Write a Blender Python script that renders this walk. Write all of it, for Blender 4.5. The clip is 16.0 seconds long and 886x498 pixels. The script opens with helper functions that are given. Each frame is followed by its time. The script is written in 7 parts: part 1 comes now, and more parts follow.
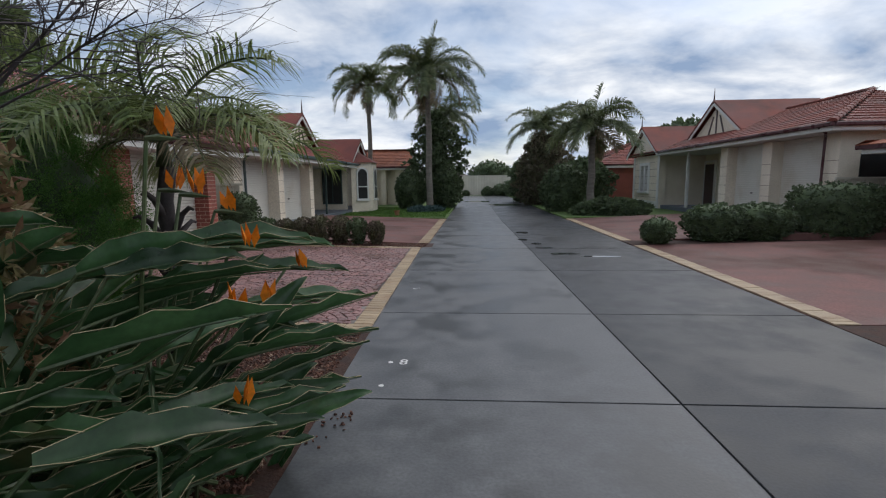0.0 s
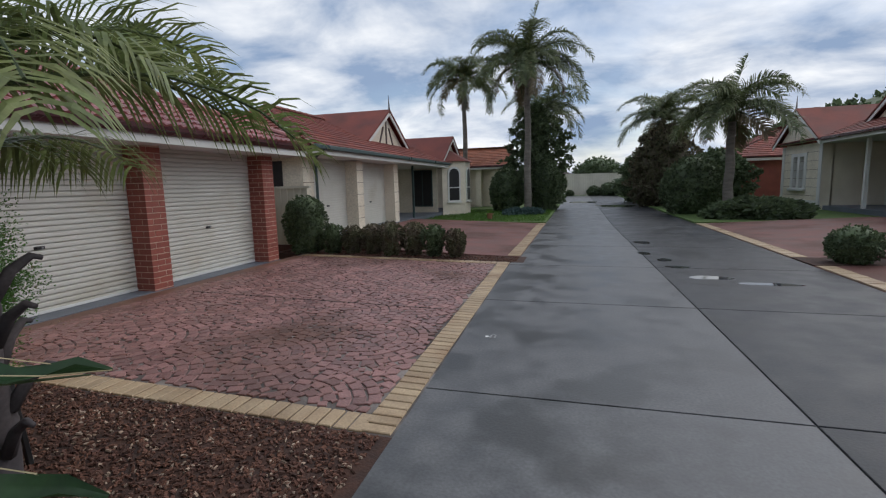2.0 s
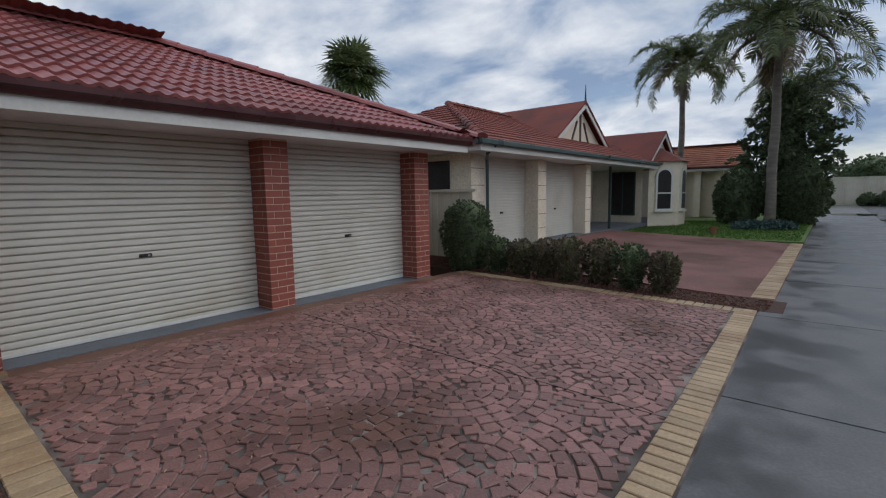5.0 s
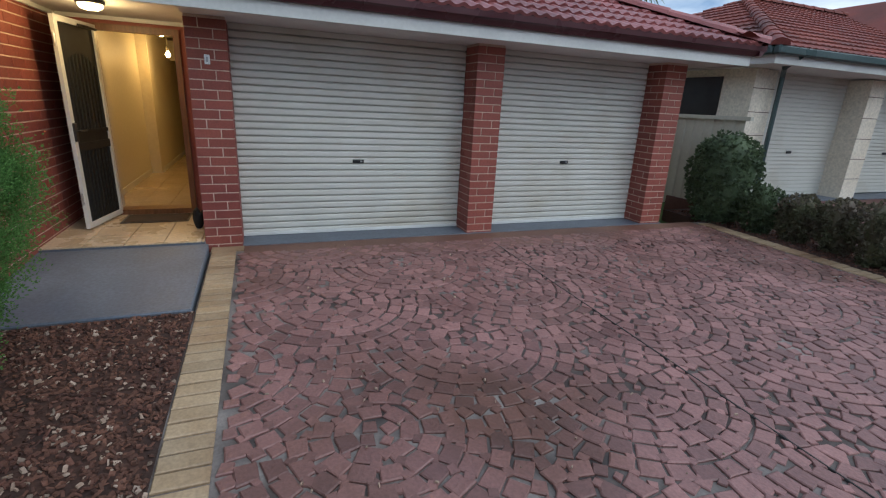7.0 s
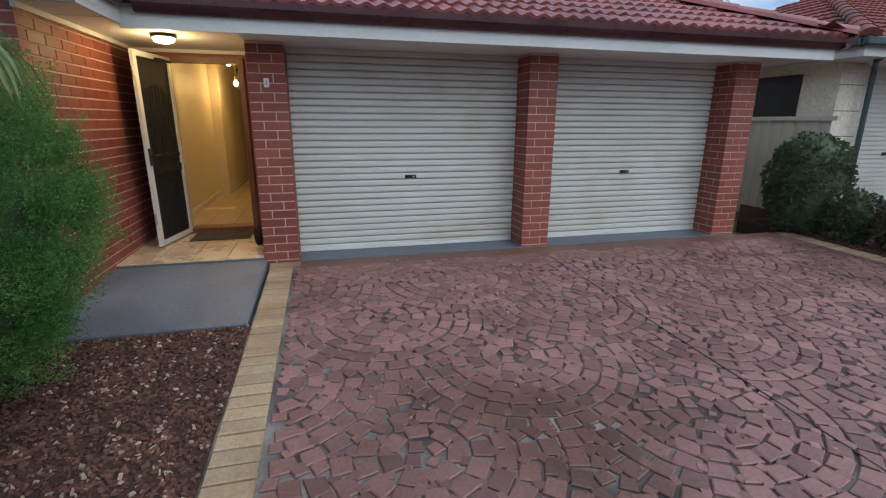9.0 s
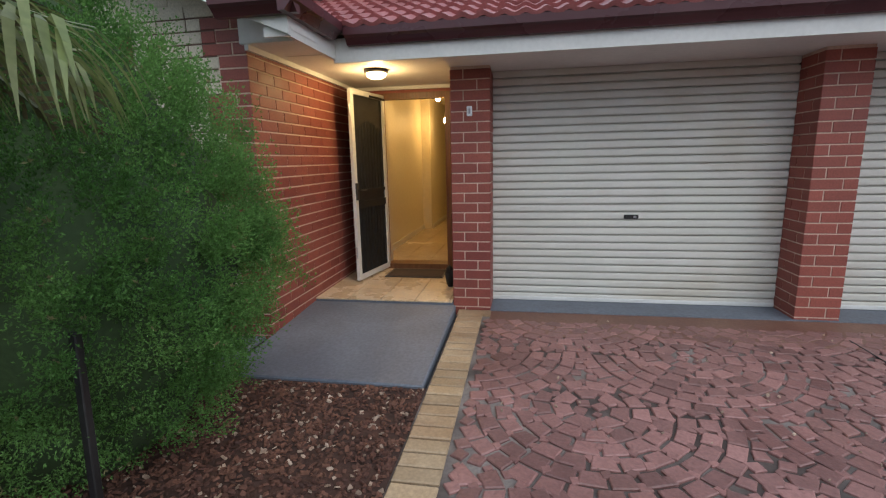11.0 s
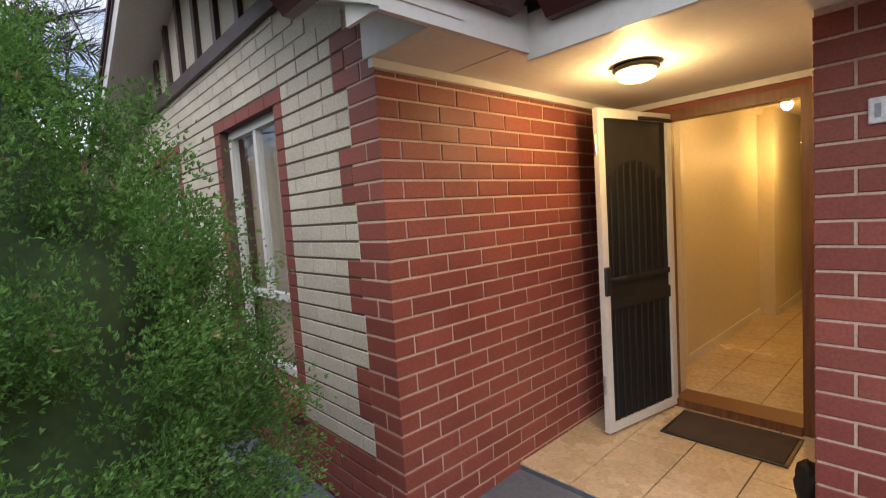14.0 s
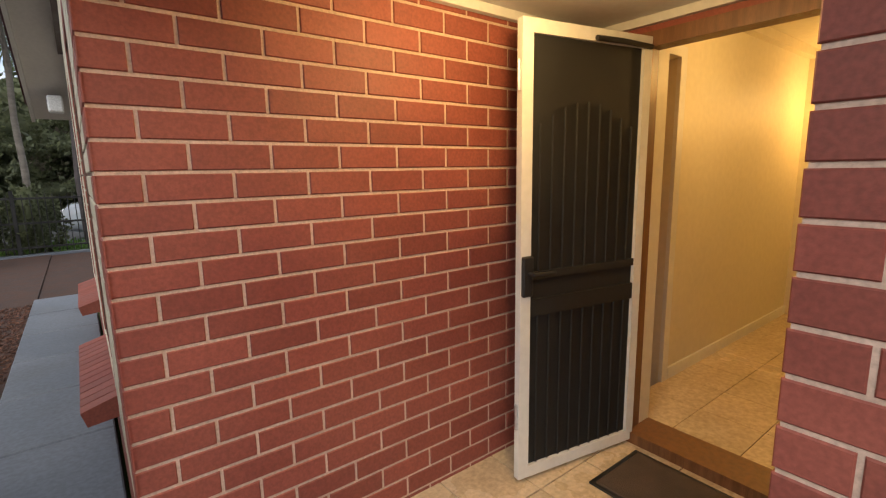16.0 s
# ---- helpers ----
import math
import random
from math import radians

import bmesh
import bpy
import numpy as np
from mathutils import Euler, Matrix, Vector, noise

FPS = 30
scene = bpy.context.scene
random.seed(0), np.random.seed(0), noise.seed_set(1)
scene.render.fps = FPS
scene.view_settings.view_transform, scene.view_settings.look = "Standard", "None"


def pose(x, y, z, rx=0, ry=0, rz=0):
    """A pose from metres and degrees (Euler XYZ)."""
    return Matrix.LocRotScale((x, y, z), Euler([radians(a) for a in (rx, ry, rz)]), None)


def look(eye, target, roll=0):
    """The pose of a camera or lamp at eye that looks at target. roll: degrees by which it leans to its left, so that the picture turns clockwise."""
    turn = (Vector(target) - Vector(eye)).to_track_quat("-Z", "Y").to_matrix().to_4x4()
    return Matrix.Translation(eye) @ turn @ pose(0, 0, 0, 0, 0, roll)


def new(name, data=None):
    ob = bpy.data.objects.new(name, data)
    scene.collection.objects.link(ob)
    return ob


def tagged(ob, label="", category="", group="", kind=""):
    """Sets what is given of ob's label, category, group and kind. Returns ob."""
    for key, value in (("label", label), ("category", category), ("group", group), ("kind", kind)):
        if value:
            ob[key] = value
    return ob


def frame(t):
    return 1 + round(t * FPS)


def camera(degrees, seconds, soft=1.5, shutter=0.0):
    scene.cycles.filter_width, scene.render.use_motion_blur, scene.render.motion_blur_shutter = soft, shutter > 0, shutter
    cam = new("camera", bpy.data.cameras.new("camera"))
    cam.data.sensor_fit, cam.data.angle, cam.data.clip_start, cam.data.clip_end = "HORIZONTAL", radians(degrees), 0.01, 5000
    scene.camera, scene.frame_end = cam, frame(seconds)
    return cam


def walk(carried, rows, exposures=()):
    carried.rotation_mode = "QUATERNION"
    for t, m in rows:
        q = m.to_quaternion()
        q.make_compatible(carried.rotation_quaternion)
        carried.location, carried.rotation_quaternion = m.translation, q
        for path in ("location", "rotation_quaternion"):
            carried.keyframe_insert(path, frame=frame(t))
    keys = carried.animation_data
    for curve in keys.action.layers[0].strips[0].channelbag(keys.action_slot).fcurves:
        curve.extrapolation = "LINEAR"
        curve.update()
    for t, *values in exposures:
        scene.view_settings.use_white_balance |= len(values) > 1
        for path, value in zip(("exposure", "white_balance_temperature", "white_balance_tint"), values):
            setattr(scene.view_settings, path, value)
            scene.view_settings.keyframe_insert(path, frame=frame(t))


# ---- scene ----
cam = camera(86.7, 16.0, soft=1.2)
PATH = [
    (0, (-0.004, -0.018, 1.623), (-0.133, 1.958, 1.343), -0.6),
    (0.5, (-0.028, 0.577, 1.606), (-0.234, 2.542, 1.299), -1.0),
    (1, (-0.014, 1.21, 1.617), (-0.34, 3.158, 1.301), -1.0),
    (1.5, (-0.041, 1.786, 1.609), (-0.467, 3.718, 1.314), -1.4),
    (2, (-0.022, 2.341, 1.591), (-0.571, 4.245, 1.321), -1.5),
    (2.5, (-0.028, 2.795, 1.621), (-0.729, 4.652, 1.375), -1.8),
    (3, (-0.172, 3.303, 1.613), (-0.72, 5.214, 1.394), -3.1),
    (3.5, (-0.187, 3.756, 1.579), (-0.483, 5.72, 1.343), -0.3),
    (4, (-0.319, 4.097, 1.56), (-0.978, 5.97, 1.312), 0.0),
    (4.5, (-0.547, 4.383, 1.526), (-1.502, 6.126, 1.302), -0.2),
    (5, (-0.68, 4.663, 1.554), (-1.945, 6.194, 1.323), -1.0),
    (5.2, (-0.71, 4.744, 1.553), (-2.137, 6.131, 1.356), -1.2),
    (7.3, (-1.017, 5.543, 1.629), (-2.825, 6.18, 1.061), 1.8),
    (7.5, (-1.02, 5.569, 1.624), (-2.855, 6.169, 1.104), 0.7),
    (8, (-1.007, 5.592, 1.631), (-2.879, 6.129, 1.175), -0.0),
    (8.2, (-1.004, 5.598, 1.632), (-2.868, 6.134, 1.144), 0.3),
    (10.3, (-1.496, 5.472, 1.428), (-3.44, 5.594, 0.976), 1.1),
    (10.5, (-1.601, 5.522, 1.451), (-3.56, 5.484, 1.05), 1.2),
    (11, (-1.897, 5.554, 1.5), (-3.832, 5.213, 1.126), -1.2),
    (11.5, (-2.27, 5.437, 1.546), (-4.187, 4.952, 1.248), -2.6),
    (12, (-2.614, 5.381, 1.581), (-4.511, 4.796, 1.34), -2.8),
    (12.5, (-2.993, 5.397, 1.639), (-4.854, 4.695, 1.434), -3.0),
    (13, (-3.344, 5.362, 1.634), (-5.138, 4.499, 1.451), -3.4),
    (13.5, (-3.67, 5.288, 1.671), (-5.29, 4.128, 1.504), -3.6),
    (14, (-4.014, 5.24, 1.67), (-5.359, 3.768, 1.52), -3.8),
    (14.5, (-4.37, 5.223, 1.695), (-5.372, 3.504, 1.488), -2.2),
    (15, (-4.666, 5.481, 1.645), (-5.298, 3.61, 1.332), -0.1),
    (15.5, (-4.855, 5.446, 1.664), (-5.72, 3.671, 1.345), -0.7),
    (16, (-5.2, 5.15, 1.645), (-6.40, 3.588, 1.315), -1.0),
]
# the film camera opens up as it turns from the sky to the shaded house
EXPOSURES = [(0, 0.1, 6500, 10), (2.5, 0.1, 6500, 10), (3.5, -0.1, 6450, 10), (5.2, -0.1, 6400, 10), (7.3, 0.3, 5750, 5), (8.2, 0.32, 5750, 5), (10.3, 0.45, 6100, 9), (11, 0.5, 6200, 9), (11.5, 0.72, 6300, 9), (12.2, 0.65, 6400, 10), (13.2, 0.56, 6500, 12), (13.7, 0.62, 6600, 14), (14.5, 0.85, 6600, 12), (16, 0.85, 7100, 11)]
walk(cam, [(t, look(eye, target, roll)) for t, eye, target, roll in PATH], EXPOSURES)


# ---- sky and sun: a dull, cloudy evening ----
world = bpy.data.worlds.new("sky")
scene.world = world
world.use_nodes = True
wn, wl = world.node_tree.nodes, world.node_tree.links
wn.clear()
w_out = wn.new("ShaderNodeOutputWorld")
w_bg = wn.new("ShaderNodeBackground")
w_bg.inputs["Strength"].default_value = 0.122
w_sky = wn.new("ShaderNodeTexSky")
w_sky.sky_type = "NISHITA"
w_sky.sun_disc = False
w_sky.sun_elevation = radians(46)
w_sky.sun_rotation = radians(48)
w_sky.air_density, w_sky.dust_density, w_sky.ozone_density = 1.0, 1.5, 1.5
w_co = wn.new("ShaderNodeTexCoord")
w_sep = wn.new("ShaderNodeSeparateXYZ")
wl.new(w_co.outputs["Generated"], w_sep.inputs[0])
w_up = wn.new("ShaderNodeMath")
w_up.operation = "MAXIMUM"
w_up.inputs[1].default_value = 0.0
wl.new(w_sep.outputs["Z"], w_up.inputs[0])
w_add = wn.new("ShaderNodeMath")
w_add.operation = "ADD"
w_add.inputs[1].default_value = 0.27
wl.new(w_up.outputs[0], w_add.inputs[0])
w_div = wn.new("ShaderNodeVectorMath")
w_div.operation = "DIVIDE"
wl.new(w_co.outputs["Generated"], w_div.inputs[0])
w_cmb = wn.new("ShaderNodeCombineXYZ")
w_cmb.inputs["Z"].default_value = 1.0
for k in ("X", "Y"):
    wl.new(w_add.outputs[0], w_cmb.inputs[k])
wl.new(w_cmb.outputs[0], w_div.inputs[1])
w_flat = wn.new("ShaderNodeMapping")
w_flat.inputs["Scale"].default_value = (1.0, 1.2, 0.0)
w_flat.inputs["Location"].default_value = (0.7, 0.35, 0.0)
wl.new(w_div.outputs[0], w_flat.inputs["Vector"])


def sky_noise(scale, detail, rough, a, b, ca, cb):
    n = wn.new("ShaderNodeTexNoise")
    n.inputs["Scale"].default_value, n.inputs["Detail"].default_value, n.inputs["Roughness"].default_value = scale, detail, rough
    n.inputs["Distortion"].default_value = 0.25
    wl.new(w_flat.outputs[0], n.inputs["Vector"])
    r = wn.new("ShaderNodeValToRGB")
    r.color_ramp.elements[0].position, r.color_ramp.elements[1].position = a, b
    r.color_ramp.elements[0].color, r.color_ramp.elements[1].color = (*ca, 1), (*cb, 1)
    wl.new(n.outputs["Fac"], r.inputs[0])
    return r


def sky_mix(blend, fac, a, b):
    m = wn.new("ShaderNodeMix")
    m.data_type, m.blend_type = "RGBA", blend
    if isinstance(fac, float):
        m.inputs["Factor"].default_value = fac
    else:
        wl.new(fac, m.inputs["Factor"])
    wl.new(a, m.inputs[6])
    wl.new(b, m.inputs[7])
    return m.outputs[2]


# cloud body: slate-blue undersides to pale grey tops, then broad cover over the clear sky
w_body = sky_noise(2.1, 7.0, 0.55, 0.36, 0.64, (2.2, 3.0, 4.4), (7.4, 7.6, 7.9))
w_cover = sky_noise(0.8, 6.0, 0.55, 0.32, 0.52, (0.25, 0.25, 0.25), (1, 1, 1))
w_mix = sky_mix("MIX", w_cover.outputs[0], w_sky.outputs[0], w_body.outputs[0])
wl.new(w_mix, w_bg.inputs["Color"])
wl.new(w_bg.outputs[0], w_out.inputs["Surface"])

sun = new("sun", bpy.data.lights.new("sun", "SUN"))
sun.data.energy, sun.data.angle, sun.data.color = 1.35, radians(70), (1.0, 0.97, 0.93)
sun.matrix_world = look((0, 0, 0), (-math.sin(radians(48)), -math.cos(radians(48)), -1.05))


def lamp(name, place, energy, colour, size):
    ob = new(name, bpy.data.lights.new(name, "POINT"))
    ob.data.energy, ob.data.color, ob.data.shadow_soft_size = energy, colour, size
    ob.location = place
    return ob


WARM = (1.0, 0.5, 0.11)
lamp("porch_lamp_light", (-6.38, 4.16, 2.19), 12, (1.0, 0.66, 0.28), 0.06)
lamp("hall_lamp_light", (-8.3, 4.4, 2.22), 5.6, WARM, 0.06)
lamp("hall_lamp_light", (-10.2, 4.18, 2.08), 9.6, WARM, 0.06)


# ---- materials ----
def mat(name, c1, c2, rough=0.7, scale=3.0, fine=60.0, bump=0.15, vary=0.0, island=0.0, metal=0.0, dirt=None, dirt_scale=0.7, dirt_at=(0.5, 0.7), spread=0.1, spec=0.5, squash=(1, 1, 1), grain_amp=0.16, wet=None, thin=0.0):
    """Two colours mixed by a broad noise, fine grain in bump and tone, optional dirt with its own shape, tone by object or island."""
    m = bpy.data.materials.new(name)
    m.use_nodes = True
    n, l = m.node_tree.nodes, m.node_tree.links
    b = n["Principled BSDF"]
    geo = n.new("ShaderNodeNewGeometry")
    mp = n.new("ShaderNodeMapping")
    mp.inputs["Scale"].default_value = squash
    l.new(geo.outputs["Position"], mp.inputs["Vector"])

    def noise_tex(s, d):
        t = n.new("ShaderNodeTexNoise")
        t.inputs["Scale"].default_value, t.inputs["Detail"].default_value = s, d
        l.new(mp.outputs[0], t.inputs["Vector"])
        return t.outputs["Fac"]

    def mix(fac, a, b2, blend="MIX"):
        x = n.new("ShaderNodeMix")
        x.data_type, x.blend_type = "RGBA", blend
        for sock, v in ((x.inputs["Factor"], fac), (x.inputs[6], a), (x.inputs[7], b2)):
            if isinstance(v, float):
                sock.default_value = v
            elif isinstance(v, tuple):
                sock.default_value = (*v, 1)
            else:
                l.new(v, sock)
        return x.outputs[2]

    def ramp(v, a, z, lo=0.0, hi=1.0):
        r = n.new("ShaderNodeMapRange")
        r.inputs["From Min"].default_value, r.inputs["From Max"].default_value = a, z
        r.inputs["To Min"].default_value, r.inputs["To Max"].default_value = lo, hi
        l.new(v, r.inputs["Value"])
        return r.outputs[0]

    big, small = noise_tex(scale, 4.0), noise_tex(fine, 3.0)
    col = mix(ramp(big, 0.35, 0.65), c1, c2)
    if dirt:
        mask = ramp(noise_tex(dirt_scale, 5.0), dirt_at[0], dirt_at[1], 0.0, 0.85)
        col = mix(mask, col, dirt)
    grain = ramp(small, 0.3, 0.7, 1 - grain_amp, 1 + grain_amp)
    gm = n.new("ShaderNodeVectorMath")
    gm.operation = "SCALE"
    l.new(col, gm.inputs[0])
    l.new(grain, gm.inputs["Scale"])
    col = gm.outputs[0]
    if vary or island:
        src = geo.outputs["Random Per Island"] if island else None
        if not island:
            src = n.new("ShaderNodeObjectInfo").outputs["Random"]
        v = vary or island
        sc = n.new("ShaderNodeVectorMath")
        sc.operation = "SCALE"
        l.new(col, sc.inputs[0])
        l.new(ramp(src, 0, 1, 1 - v, 1 + v), sc.inputs["Scale"])
        col = sc.outputs[0]
    l.new(col, b.inputs["Base Color"])
    gloss = ramp(big, 0.3, 0.7, max(rough - spread, 0.02), min(rough + spread, 1))
    if wet is not None:
        wm = n.new("ShaderNodeMix")
        l.new(mask, wm.inputs["Factor"])
        l.new(gloss, wm.inputs[2])
        wm.inputs[3].default_value = wet
        gloss = wm.outputs[0]
    l.new(gloss, b.inputs["Roughness"])
    b.inputs["Metallic"].default_value = metal
    b.inputs["Specular IOR Level"].default_value = spec
    if bump:
        bp = n.new("ShaderNodeBump")
        bp.inputs["Strength"].default_value, bp.inputs["Distance"].default_value = bump, 0.01
        l.new(small, bp.inputs["Height"])
        l.new(bp.outputs[0], b.inputs["Normal"])
    if thin:
        tr, mx = n.new("ShaderNodeBsdfTranslucent"), n.new("ShaderNodeMixShader")
        l.new(col, tr.inputs["Color"])
        mx.inputs[0].default_value = thin
        l.new(b.outputs[0], mx.inputs[1])
        l.new(tr.outputs[0], mx.inputs[2])
        l.new(mx.outputs[0], n["Material Output"].inputs["Surface"])
    return m


def glow(name, colour, strength):
    m = bpy.data.materials.new(name)
    m.use_nodes = True
    b = m.node_tree.nodes["Principled BSDF"]
    b.inputs["Base Color"].default_value = (0.9, 0.88, 0.8, 1)
    b.inputs["Emission Color"].default_value = (*colour, 1)
    b.inputs["Emission Strength"].default_value = strength
    return m


M_LANE = mat("lane_concrete", (0.068, 0.07, 0.074), (0.118, 0.12, 0.124), 0.5, 3.4, 45, 0.12, vary=0.10, dirt=(0.036, 0.037, 0.038), dirt_scale=1.3, dirt_at=(0.50, 0.60), spread=0.12, wet=0.34, spec=0.4)
M_LANE_DAMP = mat("damp_lane_concrete", (0.022, 0.024, 0.028), (0.047, 0.05, 0.056), 0.5, 3.0, 45, 0.12, vary=0.10, dirt=(0.013, 0.014, 0.016), dirt_scale=1.1, dirt_at=(0.47, 0.60), spread=0.12, wet=0.36, spec=0.25)
M_JOINT = mat("joint_filler", (0.03, 0.03, 0.03), (0.05, 0.048, 0.045), 0.9)
M_PAVER = mat("red_paver", (0.19, 0.095, 0.086), (0.26, 0.135, 0.122), 0.5, 2.2, 55, 0.45, island=0.30, dirt=(0.085, 0.036, 0.022), dirt_scale=0.55, dirt_at=(0.51, 0.64), spread=0.16)
M_PAVER_FAR = mat("worn_red_paving", (0.125, 0.058, 0.05), (0.20, 0.095, 0.084), 0.7, 1.6, 30, 0.3, dirt=(0.085, 0.036, 0.026), dirt_scale=0.5, dirt_at=(0.48, 0.6), spread=0.12, spec=0.3)
M_PAVER_ONE = mat("red_paver_stone", (0.19, 0.095, 0.086), (0.26, 0.135, 0.122), 0.5, 2.2, 55, 0.45, vary=0.30, dirt=(0.085, 0.036, 0.022), dirt_scale=0.55, dirt_at=(0.51, 0.64), spread=0.16)
M_GROUT = mat("paving_grout", (0.03, 0.022, 0.02), (0.25, 0.22, 0.2), 0.85, 1.9, 60, 0.3, dirt=(0.05, 0.035, 0.03), dirt_scale=0.8, dirt_at=(0.48, 0.56))
M_APRON = mat("worn_apron", (0.135, 0.06, 0.042), (0.20, 0.115, 0.078), 0.55, 2.0, 40, 0.2, dirt=(0.11, 0.05, 0.035))
M_TAN = mat("tan_border_brick", (0.33, 0.235, 0.14), (0.40, 0.30, 0.19), 0.6, 4, 60, 0.2, vary=0.15, dirt=(0.22, 0.13, 0.07), dirt_scale=1.5)
M_MULCH = mat("mulch_soil", (0.035, 0.017, 0.012), (0.065, 0.03, 0.02), 0.95, 6, 50, 0.6)
M_CHIP = mat("bark_chip", (0.075, 0.03, 0.02), (0.12, 0.055, 0.035), 0.85, 9, 80, 0.2, island=0.5)
M_CHIP_PALE = mat("pale_bark_chip", (0.25, 0.17, 0.12), (0.34, 0.26, 0.2), 0.85, 9, 80, 0.2, island=0.4)
M_RED = mat("red_brick", (0.225, 0.056, 0.04), (0.275, 0.075, 0.052), 0.6, 2.0, 90, 0.1, vary=0.12, dirt=(0.17, 0.036, 0.032), dirt_scale=1.2, dirt_at=(0.5, 0.75))
M_CREAM = mat("cream_brick", (0.50, 0.45, 0.35), (0.60, 0.55, 0.44), 0.6, 2.5, 80, 0.15, vary=0.08)
M_MORTAR = mat("mortar", (0.50, 0.36, 0.28), (0.60, 0.45, 0.36), 0.85, 6, 90, 0.3)
M_MORTAR_DARK = mat("brown_mortar", (0.10, 0.06, 0.045), (0.15, 0.09, 0.07), 0.85, 6, 90, 0.3)
M_ROLLER = mat("roller_door_cream", (0.58, 0.57, 0.515), (0.64, 0.63, 0.575), 0.38, 1.2, 30, 0.0, dirt=(0.50, 0.46, 0.38), dirt_scale=1.0, grain_amp=0.02)
M_GREY = mat("grey_painted_concrete", (0.10, 0.118, 0.15), (0.14, 0.158, 0.19), 0.5, 1.6, 40, 0.08, dirt=(0.10, 0.11, 0.13), dirt_scale=1.3)
M_TILE = mat("beige_porch_tile", (0.50, 0.38, 0.24), (0.58, 0.46, 0.31), 0.28, 3, 50, 0.03, vary=0.05)
M_ROOF = mat("red_roof_tile", (0.25, 0.078, 0.074), (0.32, 0.11, 0.105), 0.42, 1.0, 60, 0.15, vary=0.15, dirt=(0.14, 0.045, 0.045), dirt_scale=0.9)
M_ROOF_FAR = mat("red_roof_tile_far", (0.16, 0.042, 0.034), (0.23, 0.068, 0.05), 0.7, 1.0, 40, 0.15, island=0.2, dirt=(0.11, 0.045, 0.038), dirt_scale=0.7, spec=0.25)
M_ROOF_ORANGE = mat("orange_roof_tile_far", (0.27, 0.09, 0.05), (0.36, 0.13, 0.075), 0.7, 1.0, 40, 0.15, island=0.2, dirt=(0.17, 0.06, 0.036), dirt_scale=0.8, spec=0.3)
M_GUTTER = mat("maroon_gutter", (0.06, 0.018, 0.022), (0.075, 0.024, 0.028), 0.3, 2, 30, 0.02, grain_amp=0.04)
M_GREEN = mat("green_gutter", (0.03, 0.055, 0.055), (0.045, 0.075, 0.075), 0.35, 2, 30, 0.02)
M_WHITE = mat("white_paint", (0.60, 0.60, 0.57), (0.68, 0.68, 0.65), 0.4, 2, 30, 0.03, grain_amp=0.04)
M_SOFFIT = mat("soffit_sheet", (0.62, 0.60, 0.57), (0.68, 0.66, 0.62), 0.6, 1.5, 30, 0.03, grain_amp=0.04)
M_TIMBER = mat("dark_timber", (0.05, 0.03, 0.03), (0.075, 0.045, 0.04), 0.5, 6, 50, 0.1)
M_BLOCK = mat("cream_block", (0.66, 0.59, 0.47), (0.74, 0.67, 0.55), 0.75, 1.4, 30, 0.2, vary=0.05)
M_FENCE = mat("cream_steel_fence", (0.50, 0.47, 0.39), (0.58, 0.55, 0.46), 0.5, 1.0, 30, 0.03, grain_amp=0.04)
M_DOORWOOD = mat("stained_wood", (0.13, 0.055, 0.022), (0.20, 0.09, 0.04), 0.4, 5, 60, 0.1, squash=(8, 8, 0.6))
M_PLASTER = mat("hall_plaster", (0.62, 0.57, 0.44), (0.66, 0.61, 0.48), 0.5, 0.8, 20, 0.03, grain_amp=0.04)
M_BLACK = mat("black_metal", (0.012, 0.012, 0.013), (0.02, 0.02, 0.02), 0.4, 5, 50, 0.05)
M_MESH = mat("dark_insect_mesh", (0.006, 0.006, 0.006), (0.010, 0.010, 0.010), 0.7, 3, 400, 0.2)
M_MAT = mat("coir_mat", (0.05, 0.035, 0.025), (0.08, 0.055, 0.04), 0.95, 8, 200, 0.5)
M_GRASS = mat("grass_blades", (0.06, 0.14, 0.02), (0.095, 0.18, 0.03), 0.7, 1.5, 40, 0.1, island=0.35, thin=0.35)
M_TURF = mat("turf", (0.06, 0.11, 0.02), (0.085, 0.14, 0.03), 0.9, 1.2, 60, 0.6)
M_THICKET = mat("brown_thicket_leaf", (0.11, 0.092, 0.07), (0.12, 0.115, 0.07), 0.75, 2, 60, 0.05, island=0.4, thin=0.4)
M_THICKET_GREEN = mat("green_thicket_leaf", (0.075, 0.09, 0.05), (0.11, 0.125, 0.06), 0.7, 2, 60, 0.05, island=0.4, thin=0.4)
M_LEAF_SHRUB = mat("dark_shrub_leaf", (0.07, 0.098, 0.052), (0.105, 0.145, 0.068), 0.6, 4, 60, 0.05, island=0.4, thin=0.35)
M_LEAF_BROWN = mat("brownish_shrub_leaf", (0.125, 0.098, 0.07), (0.12, 0.125, 0.065), 0.65, 4, 60, 0.05, island=0.45, thin=0.35)
M_DRYLEAF = mat("half_dry_leaf", (0.20, 0.105, 0.06), (0.15, 0.15, 0.06), 0.7, 5, 60, 0.05, island=0.45, thin=0.4)
M_CONIFER = mat("conifer_leaf", (0.08, 0.20, 0.042), (0.15, 0.30, 0.075), 0.85, 3.0, 60, 0.05, island=0.4, thin=0.35)
M_TIPS = mat("conifer_tip", (0.20, 0.21, 0.09), (0.28, 0.25, 0.12), 0.8, 3.0, 60, 0.05, island=0.3, thin=0.3)
# darker than the leaves: the shade inside the bush, put into its core's colour
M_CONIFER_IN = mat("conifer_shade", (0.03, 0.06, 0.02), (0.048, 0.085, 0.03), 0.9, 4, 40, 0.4)
